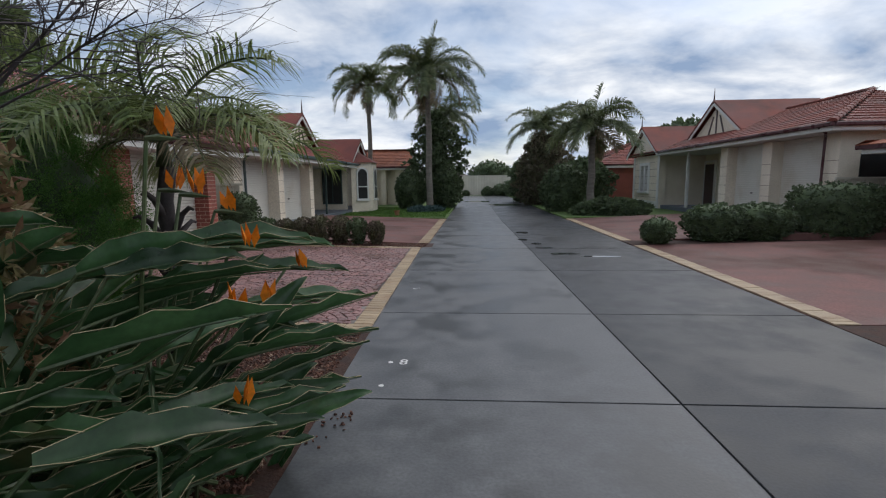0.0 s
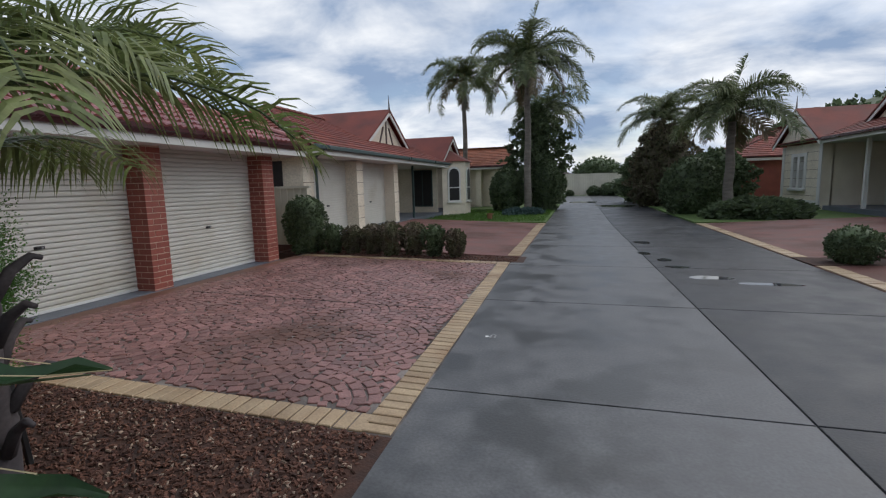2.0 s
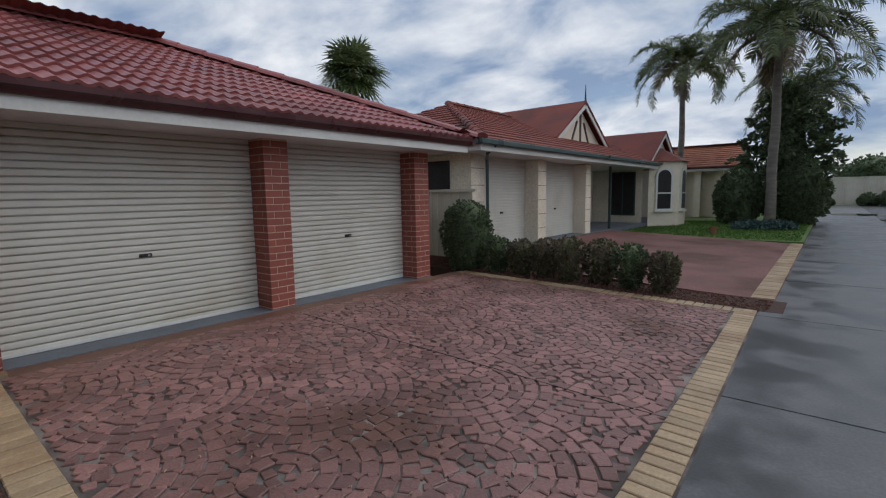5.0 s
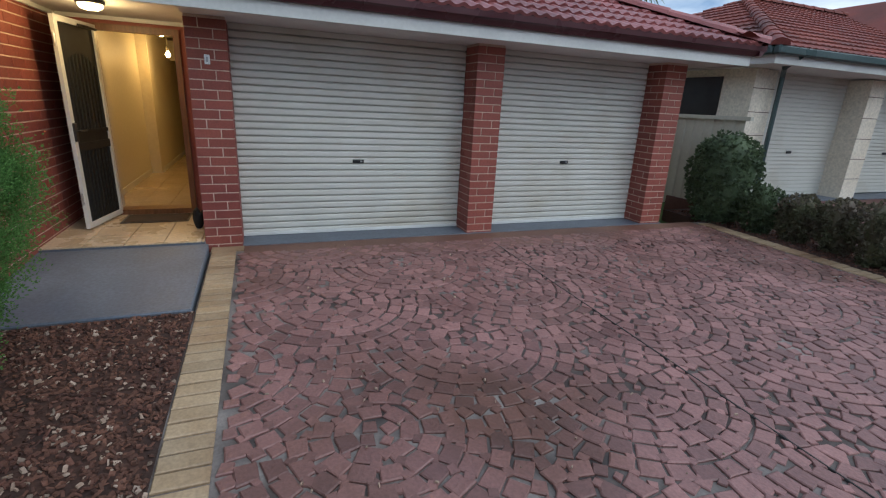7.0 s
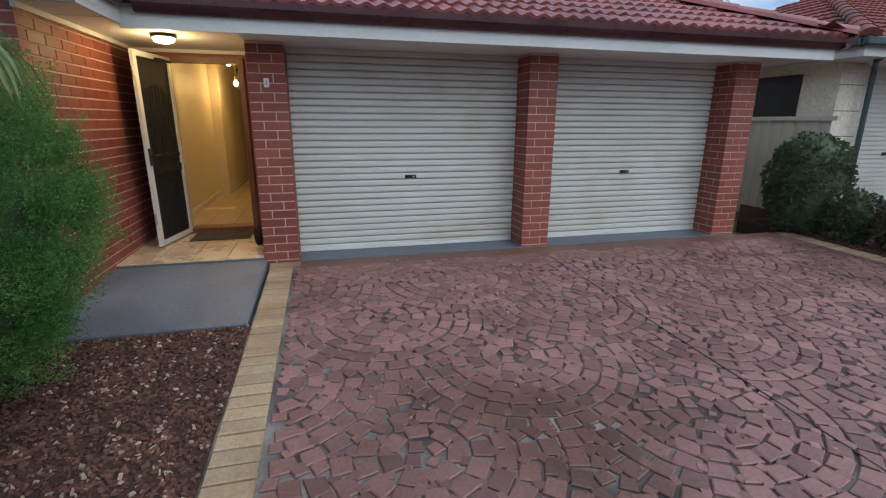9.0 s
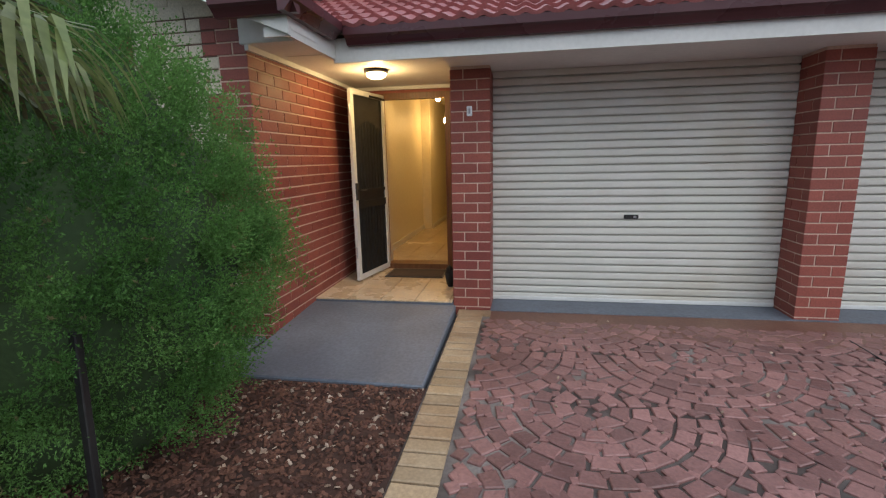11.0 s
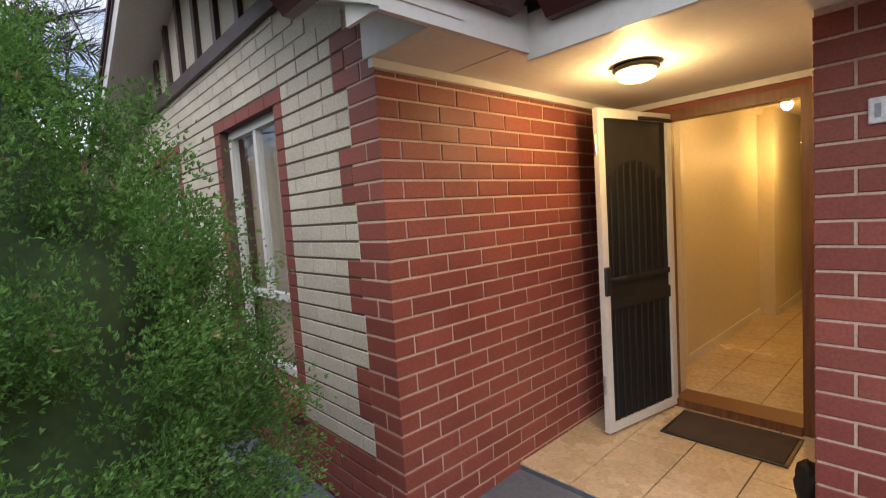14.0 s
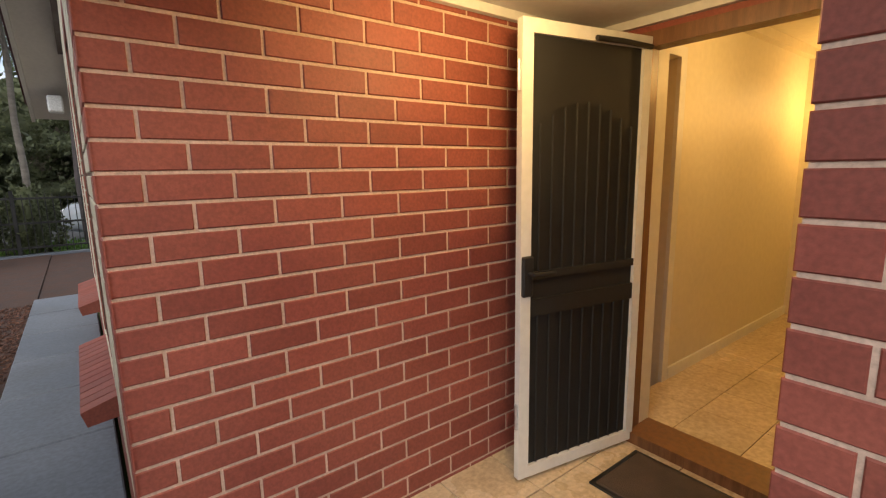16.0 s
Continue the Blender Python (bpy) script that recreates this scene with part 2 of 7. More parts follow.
M_STREL = mat("strelitzia_leaf", (0.028, 0.07, 0.026), (0.05, 0.11, 0.04), 0.36, 4, 40, 0.06, vary=0.3, dirt=(0.10, 0.075, 0.03), dirt_scale=3.0, dirt_at=(0.62, 0.8), thin=0.35)
M_STALK = mat("strelitzia_stalk", (0.05, 0.08, 0.03), (0.09, 0.11, 0.05), 0.5, 6, 50, 0.1, vary=0.3)
M_EDGE = mat("dry_leaf_edge", (0.26, 0.22, 0.12), (0.36, 0.29, 0.17), 0.7, 9, 50, 0.05)
M_ORANGE = mat("orange_petal", (0.75, 0.22, 0.01), (0.85, 0.30, 0.015), 0.5, 6, 50, 0.05, thin=0.35)
M_FROND = mat("palm_leaflet", (0.09, 0.12, 0.055), (0.15, 0.175, 0.075), 0.5, 2, 40, 0.05, island=0.35, thin=0.35)
M_FROND_NEAR = mat("pale_palm_leaflet", (0.14, 0.20, 0.06), (0.23, 0.26, 0.10), 0.45, 2.5, 40, 0.05, island=0.3, thin=0.35)
M_FROND_DRY = mat("dry_palm_leaflet", (0.14, 0.11, 0.06), (0.19, 0.15, 0.09), 0.7, 2, 40, 0.05, island=0.3)
M_PTRUNK = mat("palm_trunk", (0.12, 0.105, 0.09), (0.19, 0.17, 0.145), 0.85, 2, 30, 0.4, squash=(1, 1, 5))
M_BARK = mat("grey_bark", (0.075, 0.065, 0.06), (0.13, 0.115, 0.105), 0.9, 5, 50, 0.4)
M_TWIG = mat("bare_twig", (0.05, 0.042, 0.045), (0.085, 0.07, 0.07), 0.85, 5, 50, 0.2)
M_STUMP = mat("sawn_wood", (0.42, 0.30, 0.16), (0.52, 0.38, 0.22), 0.8, 4, 50, 0.2)
M_WATER = mat("puddle_water", (0.04, 0.045, 0.05), (0.05, 0.055, 0.06), 0.03, 2, 3, 0.0, spread=0.0)
M_CURTAIN = mat("curtain_cloth", (0.42, 0.33, 0.26), (0.52, 0.42, 0.34), 0.9, 2, 60, 0.2, squash=(1, 9, 0.5))
M_BLIND = mat("pale_blind", (0.26, 0.28, 0.30), (0.33, 0.35, 0.37), 0.8, 2, 60, 0.1)
M_PLASTIC = mat("white_plastic", (0.62, 0.64, 0.66), (0.70, 0.72, 0.74), 0.35, 2, 60, 0.02)
M_POT = mat("terracotta", (0.27, 0.12, 0.07), (0.33, 0.16, 0.09), 0.8, 4, 60, 0.2)
M_ASPHALT = mat("asphalt", (0.045, 0.046, 0.05), (0.06, 0.062, 0.066), 0.7, 1, 80, 0.3)
M_CARPAINT = mat("silver_car_paint", (0.34, 0.38, 0.43), (0.38, 0.42, 0.47), 0.15, 2, 3, 0.0)
M_TYRE = mat("rubber", (0.015, 0.015, 0.015), (0.022, 0.022, 0.022), 0.8, 5, 60, 0.2)
M_ALLOY = mat("wheel_alloy", (0.45, 0.46, 0.47), (0.52, 0.53, 0.54), 0.3, 5, 60, 0.02, metal=1.0)
M_BLUE = mat("blue_green_cover", (0.045, 0.085, 0.085), (0.07, 0.12, 0.11), 0.8, 4, 60, 0.1, island=0.3)
M_SMALLWHITE = mat("white_marking", (0.62, 0.62, 0.60), (0.7, 0.7, 0.68), 0.6, 20, 60, 0.05)
M_HALLTILE = mat("hall_floor_tile", (0.50, 0.40, 0.27), (0.56, 0.45, 0.31), 0.18, 2, 40, 0.02, vary=0.05)

M_GLASS = bpy.data.materials.new("window_glass")
M_GLASS.use_nodes = True
g_b = M_GLASS.node_tree.nodes["Principled BSDF"]
g_b.inputs["Base Color"].default_value = (0.9, 0.95, 0.95, 1)
g_b.inputs["Roughness"].default_value = 0.02
g_b.inputs["Transmission Weight"].default_value = 1.0
g_b.inputs["IOR"].default_value = 1.35
M_LAMP = glow("lamp_diffuser", (1.0, 0.72, 0.32), 6.0)
M_BULB = glow("hall_bulb", (1.0, 0.75, 0.35), 30.0)
M_FADED = mat("faded_marking_paint", (0.13, 0.13, 0.13), (0.36, 0.36, 0.36), 0.7, 30, 80, 0.1)


# ---- building helpers ----
def mesh_of(bm, name):
    me = bpy.data.meshes.new(name)
    bm.to_mesh(me)
    bm.free()
    return me


def part(name, bm, material, parent=None, label="", smooth=False):
    """Links a bmesh (or a mesh) as one object under a thing or part."""
    me = bm if isinstance(bm, bpy.types.Mesh) else mesh_of(bm, name)
    if not me.materials:
        me.materials.append(material)
    if smooth:
        me.polygons.foreach_set("use_smooth", [True] * len(me.polygons))
    ob = new(name, me)
    if parent is not None:
        ob.parent = parent
    if label:
        tagged(ob, label)
    return ob


def thing(name, place=(0, 0, 0), label="", category="", group="", kind="", turn=0.0):
    ob = new(name)
    ob.empty_display_size = 0.2
    ob.matrix_basis = pose(*place, 0, 0, turn)
    return tagged(ob, label, category, group, kind)


def box(bm, x0, x1, y0, y1, z0, z1, bevel=0.0):
    vs = [bm.verts.new((x, y, z)) for z in (z0, z1) for x, y in ((x0, y0), (x1, y0), (x1, y1), (x0, y1))]
    fs = [bm.faces.new([vs[i] for i in f]) for f in ((3, 2, 1, 0), (4, 5, 6, 7), (0, 1, 5, 4), (1, 2, 6, 5), (2, 3, 7, 6), (3, 0, 4, 7))]
    if bevel:
        es = list({e for f in fs for e in f.edges})
        bmesh.ops.bevel(bm, geom=es, offset=bevel, segments=1, affect="EDGES")
    return bm


def boxes(*dims, bevel=0.0):
    bm = bmesh.new()
    for d in dims:
        box(bm, *d, bevel=bevel)
    return bm


def tube(bm, pts, radii, sides=8):
    """A tapered tube through points."""
    rings = []
    for i, p in enumerate(pts):
        p = Vector(p)
        a, b = Vector(pts[max(i - 1, 0)]), Vector(pts[min(i + 1, len(pts) - 1)])
        d = (b - a).normalized()
        u = d.cross(Vector((0.31, 0.17, 0.93)))
        if u.length < 0.05:
            u = d.cross(Vector((1, 0, 0)))
        u.normalize()
        v = d.cross(u)
        r = radii[i] if isinstance(radii, (list, tuple)) else radii
        rings.append([bm.verts.new(p + (u * math.cos(t) + v * math.sin(t)) * r) for t in [2 * math.pi * k / sides for k in range(sides)]])
    for a, b in zip(rings, rings[1:]):
        for k in range(sides):
            bm.faces.new((a[k], a[(k + 1) % sides], b[(k + 1) % sides], b[k]))
    bm.faces.new(rings[0][::-1])
    bm.faces.new(rings[-1])
    return bm


def lathe(bm, profile, centre=(0, 0, 0), sides=24):
    rings = [[bm.verts.new((centre[0] + r * math.cos(2 * math.pi * k / sides), centre[1] + r * math.sin(2 * math.pi * k / sides), centre[2] + z)) for k in range(sides)] for r, z in profile]
    for a, b in zip(rings, rings[1:]):
        for k in range(sides):
            bm.faces.new((a[k], a[(k + 1) % sides], b[(k + 1) % sides], b[k]))
    bm.faces.new(rings[0][::-1])
    bm.faces.new(rings[-1])
    return bm


def prism(bm, outline, axis, a, b):
    """A flat outline of (u, v) pushed from a to b along an axis: 'x' takes (y, z), 'y' takes (x, z), 'z' takes (x, y)."""
    def at(u, v, w):
        return {"x": (w, u, v), "y": (u, w, v), "z": (u, v, w)}[axis]
    lo = [bm.verts.new(at(u, v, a)) for u, v in outline]
    hi = [bm.verts.new(at(u, v, b)) for u, v in outline]
    bm.faces.new(lo[::-1])
    bm.faces.new(hi)
    n = len(outline)
    for k in range(n):
        bm.faces.new((lo[k], lo[(k + 1) % n], hi[(k + 1) % n], hi[k]))
    bmesh.ops.recalc_face_normals(bm, faces=bm.faces)
    return bm


def raw(name, verts, faces, material, parent=None, smooth=False, label=""):
    me = bpy.data.meshes.new(name)
    me.from_pydata(verts, [], faces)
    return part(name, me, material, parent, label, smooth)


def structure(name, bm, material, label="", category="", smooth=False):
    ob = part(name, bm, material, None, "", smooth)
    return tagged(ob, label, category, "", "structure")


def drive_z(x):
    """Height of the paved bay: level with the lane at its edge, rising to the garage."""
    return 0.005 + 0.105 * min(max((-1.2 - x) / 4.9, 0), 1)


# ---- ground, lane and bays ----
GROUND = structure("ground", boxes((-600, 600, -600, 900, -0.6, -0.10)), M_TURF, "flat green and brown ground reaching far away", "ground")
LANE = structure("road_lane", boxes((-1.05, 4.0, -9.0, 58.0, -0.09, -0.012)), M_JOINT, "dark joint bed under the concrete lane", "road")
CROSS = [-9.0, -6.2, -3.9, -1.5, 0.92, 3.32, 5.70, 8.62, 11.5, 14.4, 17.3, 20.2, 23.1, 26.0, 28.9, 31.8, 34.7, 37.6, 40.5, 43.4, 46.3, 49.2, 52.1, 55.0, 58.0]


def lane_left(y):
    return -1.03 - 0.0245 * min(max(y, -9), 13)


def lane_mid(y):
    return 1.58 - 0.019 * min(max(y, -9), 20)


for ya, yb in zip(CROSS, CROSS[1:]):
    for ea, eb2, lane_mat in ((lane_left, lane_mid, M_LANE), (lane_mid, lambda y: 4.0, M_LANE_DAMP)):
        bm = bmesh.new()
        prism(bm, [(ea(ya) + 0.006, ya + 0.007), (eb2(ya) - 0.007, ya + 0.007), (eb2(yb) - 0.007, yb - 0.007), (ea(yb) + 0.006, yb - 0.007)], "z", -0.011, 0.0)
        bmesh.ops.bevel(bm, geom=[e for e in bm.edges if all(v.co.z > -0.001 for v in e.verts)], offset=0.0035, segments=2, affect="EDGES")
        part("concrete_slab", bm, lane_mat, LANE)


def slope_sheet(name, x0, x1, y0, y1, lift, material, label, nx=12, z_of=drive_z):
    """A solid sheet that follows the rise of the bay."""
    verts, faces = [], []
    for i in range(nx + 1):
        x = x0 + (x1 - x0) * i / nx
        for y in (y0, y1):
            verts += [(x, y, z_of(x) + lift), (x, y, -0.08)]
    for i in range(nx):
        a, b = 4 * i, 4 * i + 4
        faces += [(a, b, b + 2, a + 2), (a + 1, a + 3, b + 3, b + 1), (a, a + 1, b + 1, b), (a + 2, b + 2, b + 3, a + 3)]
    faces += [(0, 2, 3, 1), (4 * nx, 4 * nx + 1, 4 * nx + 3, 4 * nx + 2)]
    me = bpy.data.meshes.new(name)
    me.from_pydata(verts, [], faces)
    me.update()
    bm = bmesh.new()
    bm.from_mesh(me)
    bmesh.ops.recalc_face_normals(bm, faces=bm.faces)
    return structure(name, bm, material, label, "paving")


BAY = slope_sheet("pavement_bay", -6.10, -1.06, 4.95, 11.75, -0.014, M_GROUT, "sunken grout under the red cobbled parking bay")
APRON = slope_sheet("pavement_apron", -6.10, -5.55, 5.26, 11.45, -0.004, M_APRON, "worn brown smooth paving strip before the garage")

slope_sheet("pavement_apron_end", -6.10, -5.965, 4.955, 5.259, 0.0, M_TAN, "pale paving strip beside the pillar", nx=2)

# mulch beds, a little below the paving
BED = slope_sheet("ground_bed_near", -4.61, -1.06, -9.0, 4.95, -0.012, M_MULCH, "dark brown bark mulch bed beside the lane")
BED_HEDGE = slope_sheet("ground_bed_hedge", -6.9, -1.06, 11.75, 12.5, -0.004, M_MULCH, "dark mulch strip under the clipped hedge")
BED_R0 = structure("ground_bed_right", boxes((4.0, 14.0, -9.0, 5.3, -0.09, 0.005)), M_MULCH, "dark mulch bed at the lane's side", "garden bed")
BED_R1 = structure("ground_bed_right_hedge", boxes((4.0, 13.0, 12.0, 12.9, -0.09, 0.02)), M_MULCH, "brown mulch strip between two parking bays", "garden bed")


def bay_far(name, x0, x1, y0, y1, rise, edge):
    """A red bay further off, with a tan edge along the lane."""
    def z_of(x):
        return 0.005 + rise * min(max((abs(x - edge) - 0.1) / 5.0, 0), 1)
    ob = slope_sheet(name, x0, x1, y0, y1, 0.0, M_PAVER_FAR, "worn red paved parking bay", z_of=z_of)
    return ob


BAY_L = bay_far("pavement_bay_neighbour", -7.6, -1.2, 12.5, 21.0, 0.20, -1.2)
BAY_R0 = bay_far("pavement_bay_opposite", 4.0, 14.0, 5.3, 12.0, 0.12, 4.0)
BAY_R1 = bay_far("pavement_bay_opposite_far", 4.0, 12.6, 12.9, 20.8, 0.2, 4.0)
LAWN_L = structure("ground_lawn", boxes((-6.8, -1.2, 21.0, 57.8, -0.09, 0.06)), M_TURF, "green lawn in front of the neighbour's house", "lawn")
LAWN_R = structure("ground_lawn_opposite", boxes((4.0, 13.5, 20.8, 57.8, -0.09, 0.06)), M_TURF, "thin green lawn before the opposite house", "lawn")

# ---- our house: porch, garage, wing ----
HALL_Z = 0.24
structure("floor_garage_sill", boxes((-6.50, -6.10, 5.25, 10.9, -0.05, 0.115)), M_GREY, "blue-grey painted concrete sill under the garage doors", "floor")
eb = bmesh.new()
prism(eb, [(-6.06, -0.05), (-4.60, -0.05), (-4.60, 0.088), (-6.06, 0.165)], "y", 3.53, 4.93)
bmesh.ops.bevel(eb, geom=list(eb.edges), offset=0.01, segments=1, affect="EDGES")
structure("floor_entry_slab", eb, M_GREY, "blue-grey painted concrete slab before the porch", "floor")
PATH_SIDE = structure("pavement_side_path", boxes((-5.22, -4.60, -2.6, 3.50, -0.08, 0.09)), M_JOINT, "narrow path along the wing's wall", "pavement")
for k in range(7):
    y = 3.50 - 0.87 * (k + 1)
    part("path_slab", boxes((-5.215, -4.60, y + 0.006, y + 0.864, 0.091, 0.118), bevel=0.008), M_GREY, PATH_SIDE)
PORCH = structure("floor_porch", boxes((-7.48, -6.07, 3.53, 4.9, -0.05, 0.178)), M_GREY, "bed of the tiled porch floor", "floor")
ts = 0.333
for i in range(5):
    for j in range(5):
        xa, xb = max(-7.475, -6.062 - ts * (i + 1)), -6.062 - ts * i
        ya, yb = 3.535 + ts * j, min(3.535 + ts * (j + 1), 4.895)
        if xb - xa > 0.02 and yb - ya > 0.02:
            part("floor_tile", boxes((xa + 0.003, xb - 0.003, ya + 0.003, yb - 0.003, 0.179, 0.192), bevel=0.002), M_TILE, PORCH)

# backing walls (mortar colour); bricks sit on them
structure("wall_porch_side", boxes((-7.44, -5.24, 3.30, 3.534, 0.0, 2.62)), M_MORTAR, "mortar core of the porch side wall", "wall")
W_Z0, W_Z1 = 0.66, 2.385
WINS = ((-0.72, 0.26), (1.50, 2.48))
front = bmesh.new()
for ya, yb in ((-1.9, WINS[0][0]), (WINS[0][1], WINS[1][0]), (WINS[1][1], 3.513)):
    box(front, -5.45, -5.241, ya, yb, 0.0, 2.60)
for ya, yb in WINS:
    box(front, -5.45, -5.241, ya, yb, 0.0, W_Z0 - 0.08)
    box(front, -5.45, -5.241, ya, yb, W_Z1, 2.60)
structure("wall_wing_front", front, M_MORTAR_DARK, "mortar core of the wing's front wall", "wall")
structure("wall_wing_end", boxes((-13.5, -5.25, -2.0, -1.902, 0.0, 2.72)), M_CREAM, "plain end wall of the wing", "wall")
structure("wall_garage_side", boxes((-13.5, -6.13, 10.55, 10.869, 0.0, 2.5)), M_MORTAR, "side wall of the garage", "wall")
structure("wall_garage_back", boxes((-7.44, -6.14, 4.92, 5.23, 0.0, 2.26)), M_MORTAR, "wall between porch and garage", "wall")
# solid dark strip: the gap's shade over the doors is put in as colour
structure("wall_garage_header", boxes((-6.62, -6.50, 5.25, 10.55, 2.20, 2.30)), M_TIMBER, "dark strip standing for the shaded gap above the rolled doors", "wall")
structure("wall_garage_inner", boxes((-6.75, -6.62, 5.23, 10.55, 0.0, 2.6)), M_SOFFIT, "plain closing wall behind the garage doors", "wall")

# door wall and hall behind
structure("wall_entry", boxes((-7.60, -7.44, 3.30, 3.89, 0.0, 2.6), (-7.60, -7.44, 4.66, 5.2, 0.0, 2.6), (-7.60, -7.44, 3.89, 4.66, 2.25, 2.6)), M_RED, "brick wall around the entrance", "wall")
frame_ob = structure("door_1", boxes((-7.50, -7.40, 3.84, 3.90, 0.178, 2.20), (-7.50, -7.40, 4.64, 4.70, 0.178, 2.20), (-7.50, -7.40, 3.84, 4.70, 2.20, 2.268), (-7.60, -7.38, 3.90, 4.64, 0.178, 0.25)), M_DOORWOOD, "stained timber door frame with raised sill", "door frame")
HALL = structure("floor_hall", boxes((-18.0, -7.60, 3.70, 5.20, 0.0, HALL_Z - 0.012)), M_JOINT, "bed of the hall floor tiles", "floor")
for i in range(31):
    for j in range(5):
        xb, ya = -7.602 - ts * i, 3.70 + ts * j
        part("hall_tile", boxes((xb - ts + 0.002, xb - 0.002, ya + 0.002, min(ya + ts - 0.002, 5.2), HALL_Z - 0.011, HALL_Z), bevel=0.0), M_HALLTILE, HALL)
structure("wall_hall_left", boxes((-7.66, -7.60, 3.60, 3.70, 0.0, 2.62), (-8.12, -7.66, 3.60, 3.70, 2.28, 2.62), (-10.4, -8.12, 3.60, 3.70, 0.0, 2.62), (-10.5, -10.4, 3.60, 3.86, 0.0, 2.62), (-18.0, -10.5, 3.76, 3.86, 0.0, 2.62)), M_PLASTER, "cream plaster wall of the hall", "wall")
structure("wall_hall_right", boxes((-18.0, -7.60, 5.20, 5.30, 0.0, 2.62)), M_PLASTER, "cream plaster wall of the hall", "wall")
structure("wall_hall_end", boxes((-18.1, -18.0, 3.6, 5.3, 0.0, 2.62)), M_PLASTER, "cream plaster end wall of the hall", "wall")
structure("wall_side_room", boxes((-8.2, -7.62, 3.56, 3.599, 0.0, 2.62)), M_PLASTER, "plain door leaf in through a side doorway", "wall")
structure("ceiling_hall", boxes((-18.0, -7.60, 3.0, 5.3, 2.62, 2.7)), M_PLASTER, "flat cream hall ceiling", "ceiling")
structure("trim_hall_cornice", boxes((-10.4, -7.60, 3.701, 3.76, 2.55, 2.619)), M_PLASTER, "plaster cornice", "trim")
structure("trim_hall_skirting", boxes((-10.4, -8.18, 3.701, 3.715, HALL_Z, HALL_Z + 0.08), (-18.0, -10.51, 3.861, 3.875, HALL_Z, HALL_Z + 0.08)), M_WHITE, "pale skirting board", "trim")
structure("trim_hall_arch", boxes((-12.75, -12.6, 3.861, 5.199, 2.2, 2.619), (-12.75, -12.6, 5.0, 5.199, HALL_Z, 2.2)), M_PLASTER, "plain opening across the hall", "trim")
structure("trim_side_doorway", boxes((-8.17, -8.10, 3.69, 3.715, HALL_Z, 2.34), (-8.10, -7.66, 3.69, 3.715, 2.28, 2.34)), M_WHITE, "painted doorway trim in the hall", "trim")

structure("trim_entry_reveal", boxes((-7.60, -7.502, 3.891, 3.90, 0.251, 2.24), (-7.60, -7.502, 4.65, 4.659, 0.251, 2.24), (-7.60, -7.502, 3.901, 4.649, 2.24, 2.249)), M_PLASTER, "cream plaster lining inside the entrance", "trim")

# soffits, fascias, gutters
structure("ceiling_porch", boxes((-7.44, -5.66, 3.513, 4.90, 2.345, 2.36)), M_SOFFIT, "flat cream porch ceiling", "ceiling")
structure("ceiling_soffit", boxes((-7.44, -5.66, 4.902, 11.34, 2.285, 2.36)), M_SOFFIT, "flat cream eaves lining before the garage", "ceiling")
structure("ceiling_soffit_wing", boxes((-5.658, -5.20, 3.513, 4.04, 2.347, 2.362)), M_SOFFIT, "narrow eaves lining of the wing", "ceiling")
structure("trim_porch_cornice", boxes((-7.40, -5.20, 3.549, 3.58, 2.305, 2.344)), M_WHITE, "white quad trim along the porch ceiling", "trim")
structure("trim_door_cornice", boxes((-7.439, -7.405, 3.58, 4.89, 2.305, 2.344)), M_WHITE, "white quad trim above the entrance", "trim")
structure("trim_eave_end", boxes((-4.907, -4.892, 3.88, 4.039, 2.30, 2.50)), M_WHITE, "white board closing the end of the eaves", "trim")
structure("trim_eave_box", boxes((-5.212, -5.197, 3.514, 4.038, 2.349, 2.56)), M_WHITE, "white board boxing in the eaves at the corner", "trim")
structure("trim_fascia_garage", boxes((-5.66, -5.635, 4.05, 11.36, 2.27, 2.45)), M_WHITE, "white painted fascia board", "trim")
structure("trim_fascia_garage_end", boxes((-9.5, -5.635, 11.36, 11.385, 2.27, 2.45)), M_WHITE, "white painted fascia board", "trim")
structure("trim_fascia_wing", boxes((-5.635, -4.892, 4.04, 4.065, 2.295, 2.48)), M_WHITE, "white painted fascia board", "trim")


def gutter(name, p, q, side, material=M_GUTTER, label="maroon ogee gutter along the eaves"):
    """An ogee gutter from p to q; side is the outward direction."""
    prof = [(0, 0), (0.045, 0.0), (0.06, 0.02), (0.085, 0.045), (0.11, 0.06), (0.115, 0.12), (0.10, 0.12), (0.095, 0.072), (0.01, 0.072), (0, 0.115)]
    p, q, s = Vector(p), Vector(q), Vector(side)
    n = len(prof)
    verts = [tuple(e + s * u + Vector((0, 0, v))) for e in (p, q) for u, v in prof]
    faces = [(k, (k + 1) % n, n + (k + 1) % n, n + k) for k in range(n)] + [tuple(range(n)), tuple(range(2 * n - 1, n - 1, -1))]
    me = bpy.data.meshes.new(name)
    me.from_pydata(verts, [], faces)
    bm = bmesh.new()
    bm.from_mesh(me)
    bmesh.ops.recalc_face_normals(bm, faces=bm.faces)
    return structure(name, bm, material, label, "gutter")


gutter("trim_gutter_garage", (-5.634, 4.18, 2.385), (-5.634, 11.48, 2.385), (1, 0, 0))
gutter("trim_gutter_garage_end", (-5.53, 11.386, 2.385), (-10, 11.386, 2.385), (0, 1, 0))
gutter("trim_gutter_wing", (-5.52, 4.066, 2.41), (-4.742, 4.066, 2.41), (0, 1, 0))
gutter("trim_gutter_wing_return", (-4.853, 3.60, 2.412), (-4.853, 4.16, 2.412), (1, 0, 0), label="short maroon gutter return round the corner of the eaves")

# ---- roofs ----
TW, TL = 0.30, 0.33


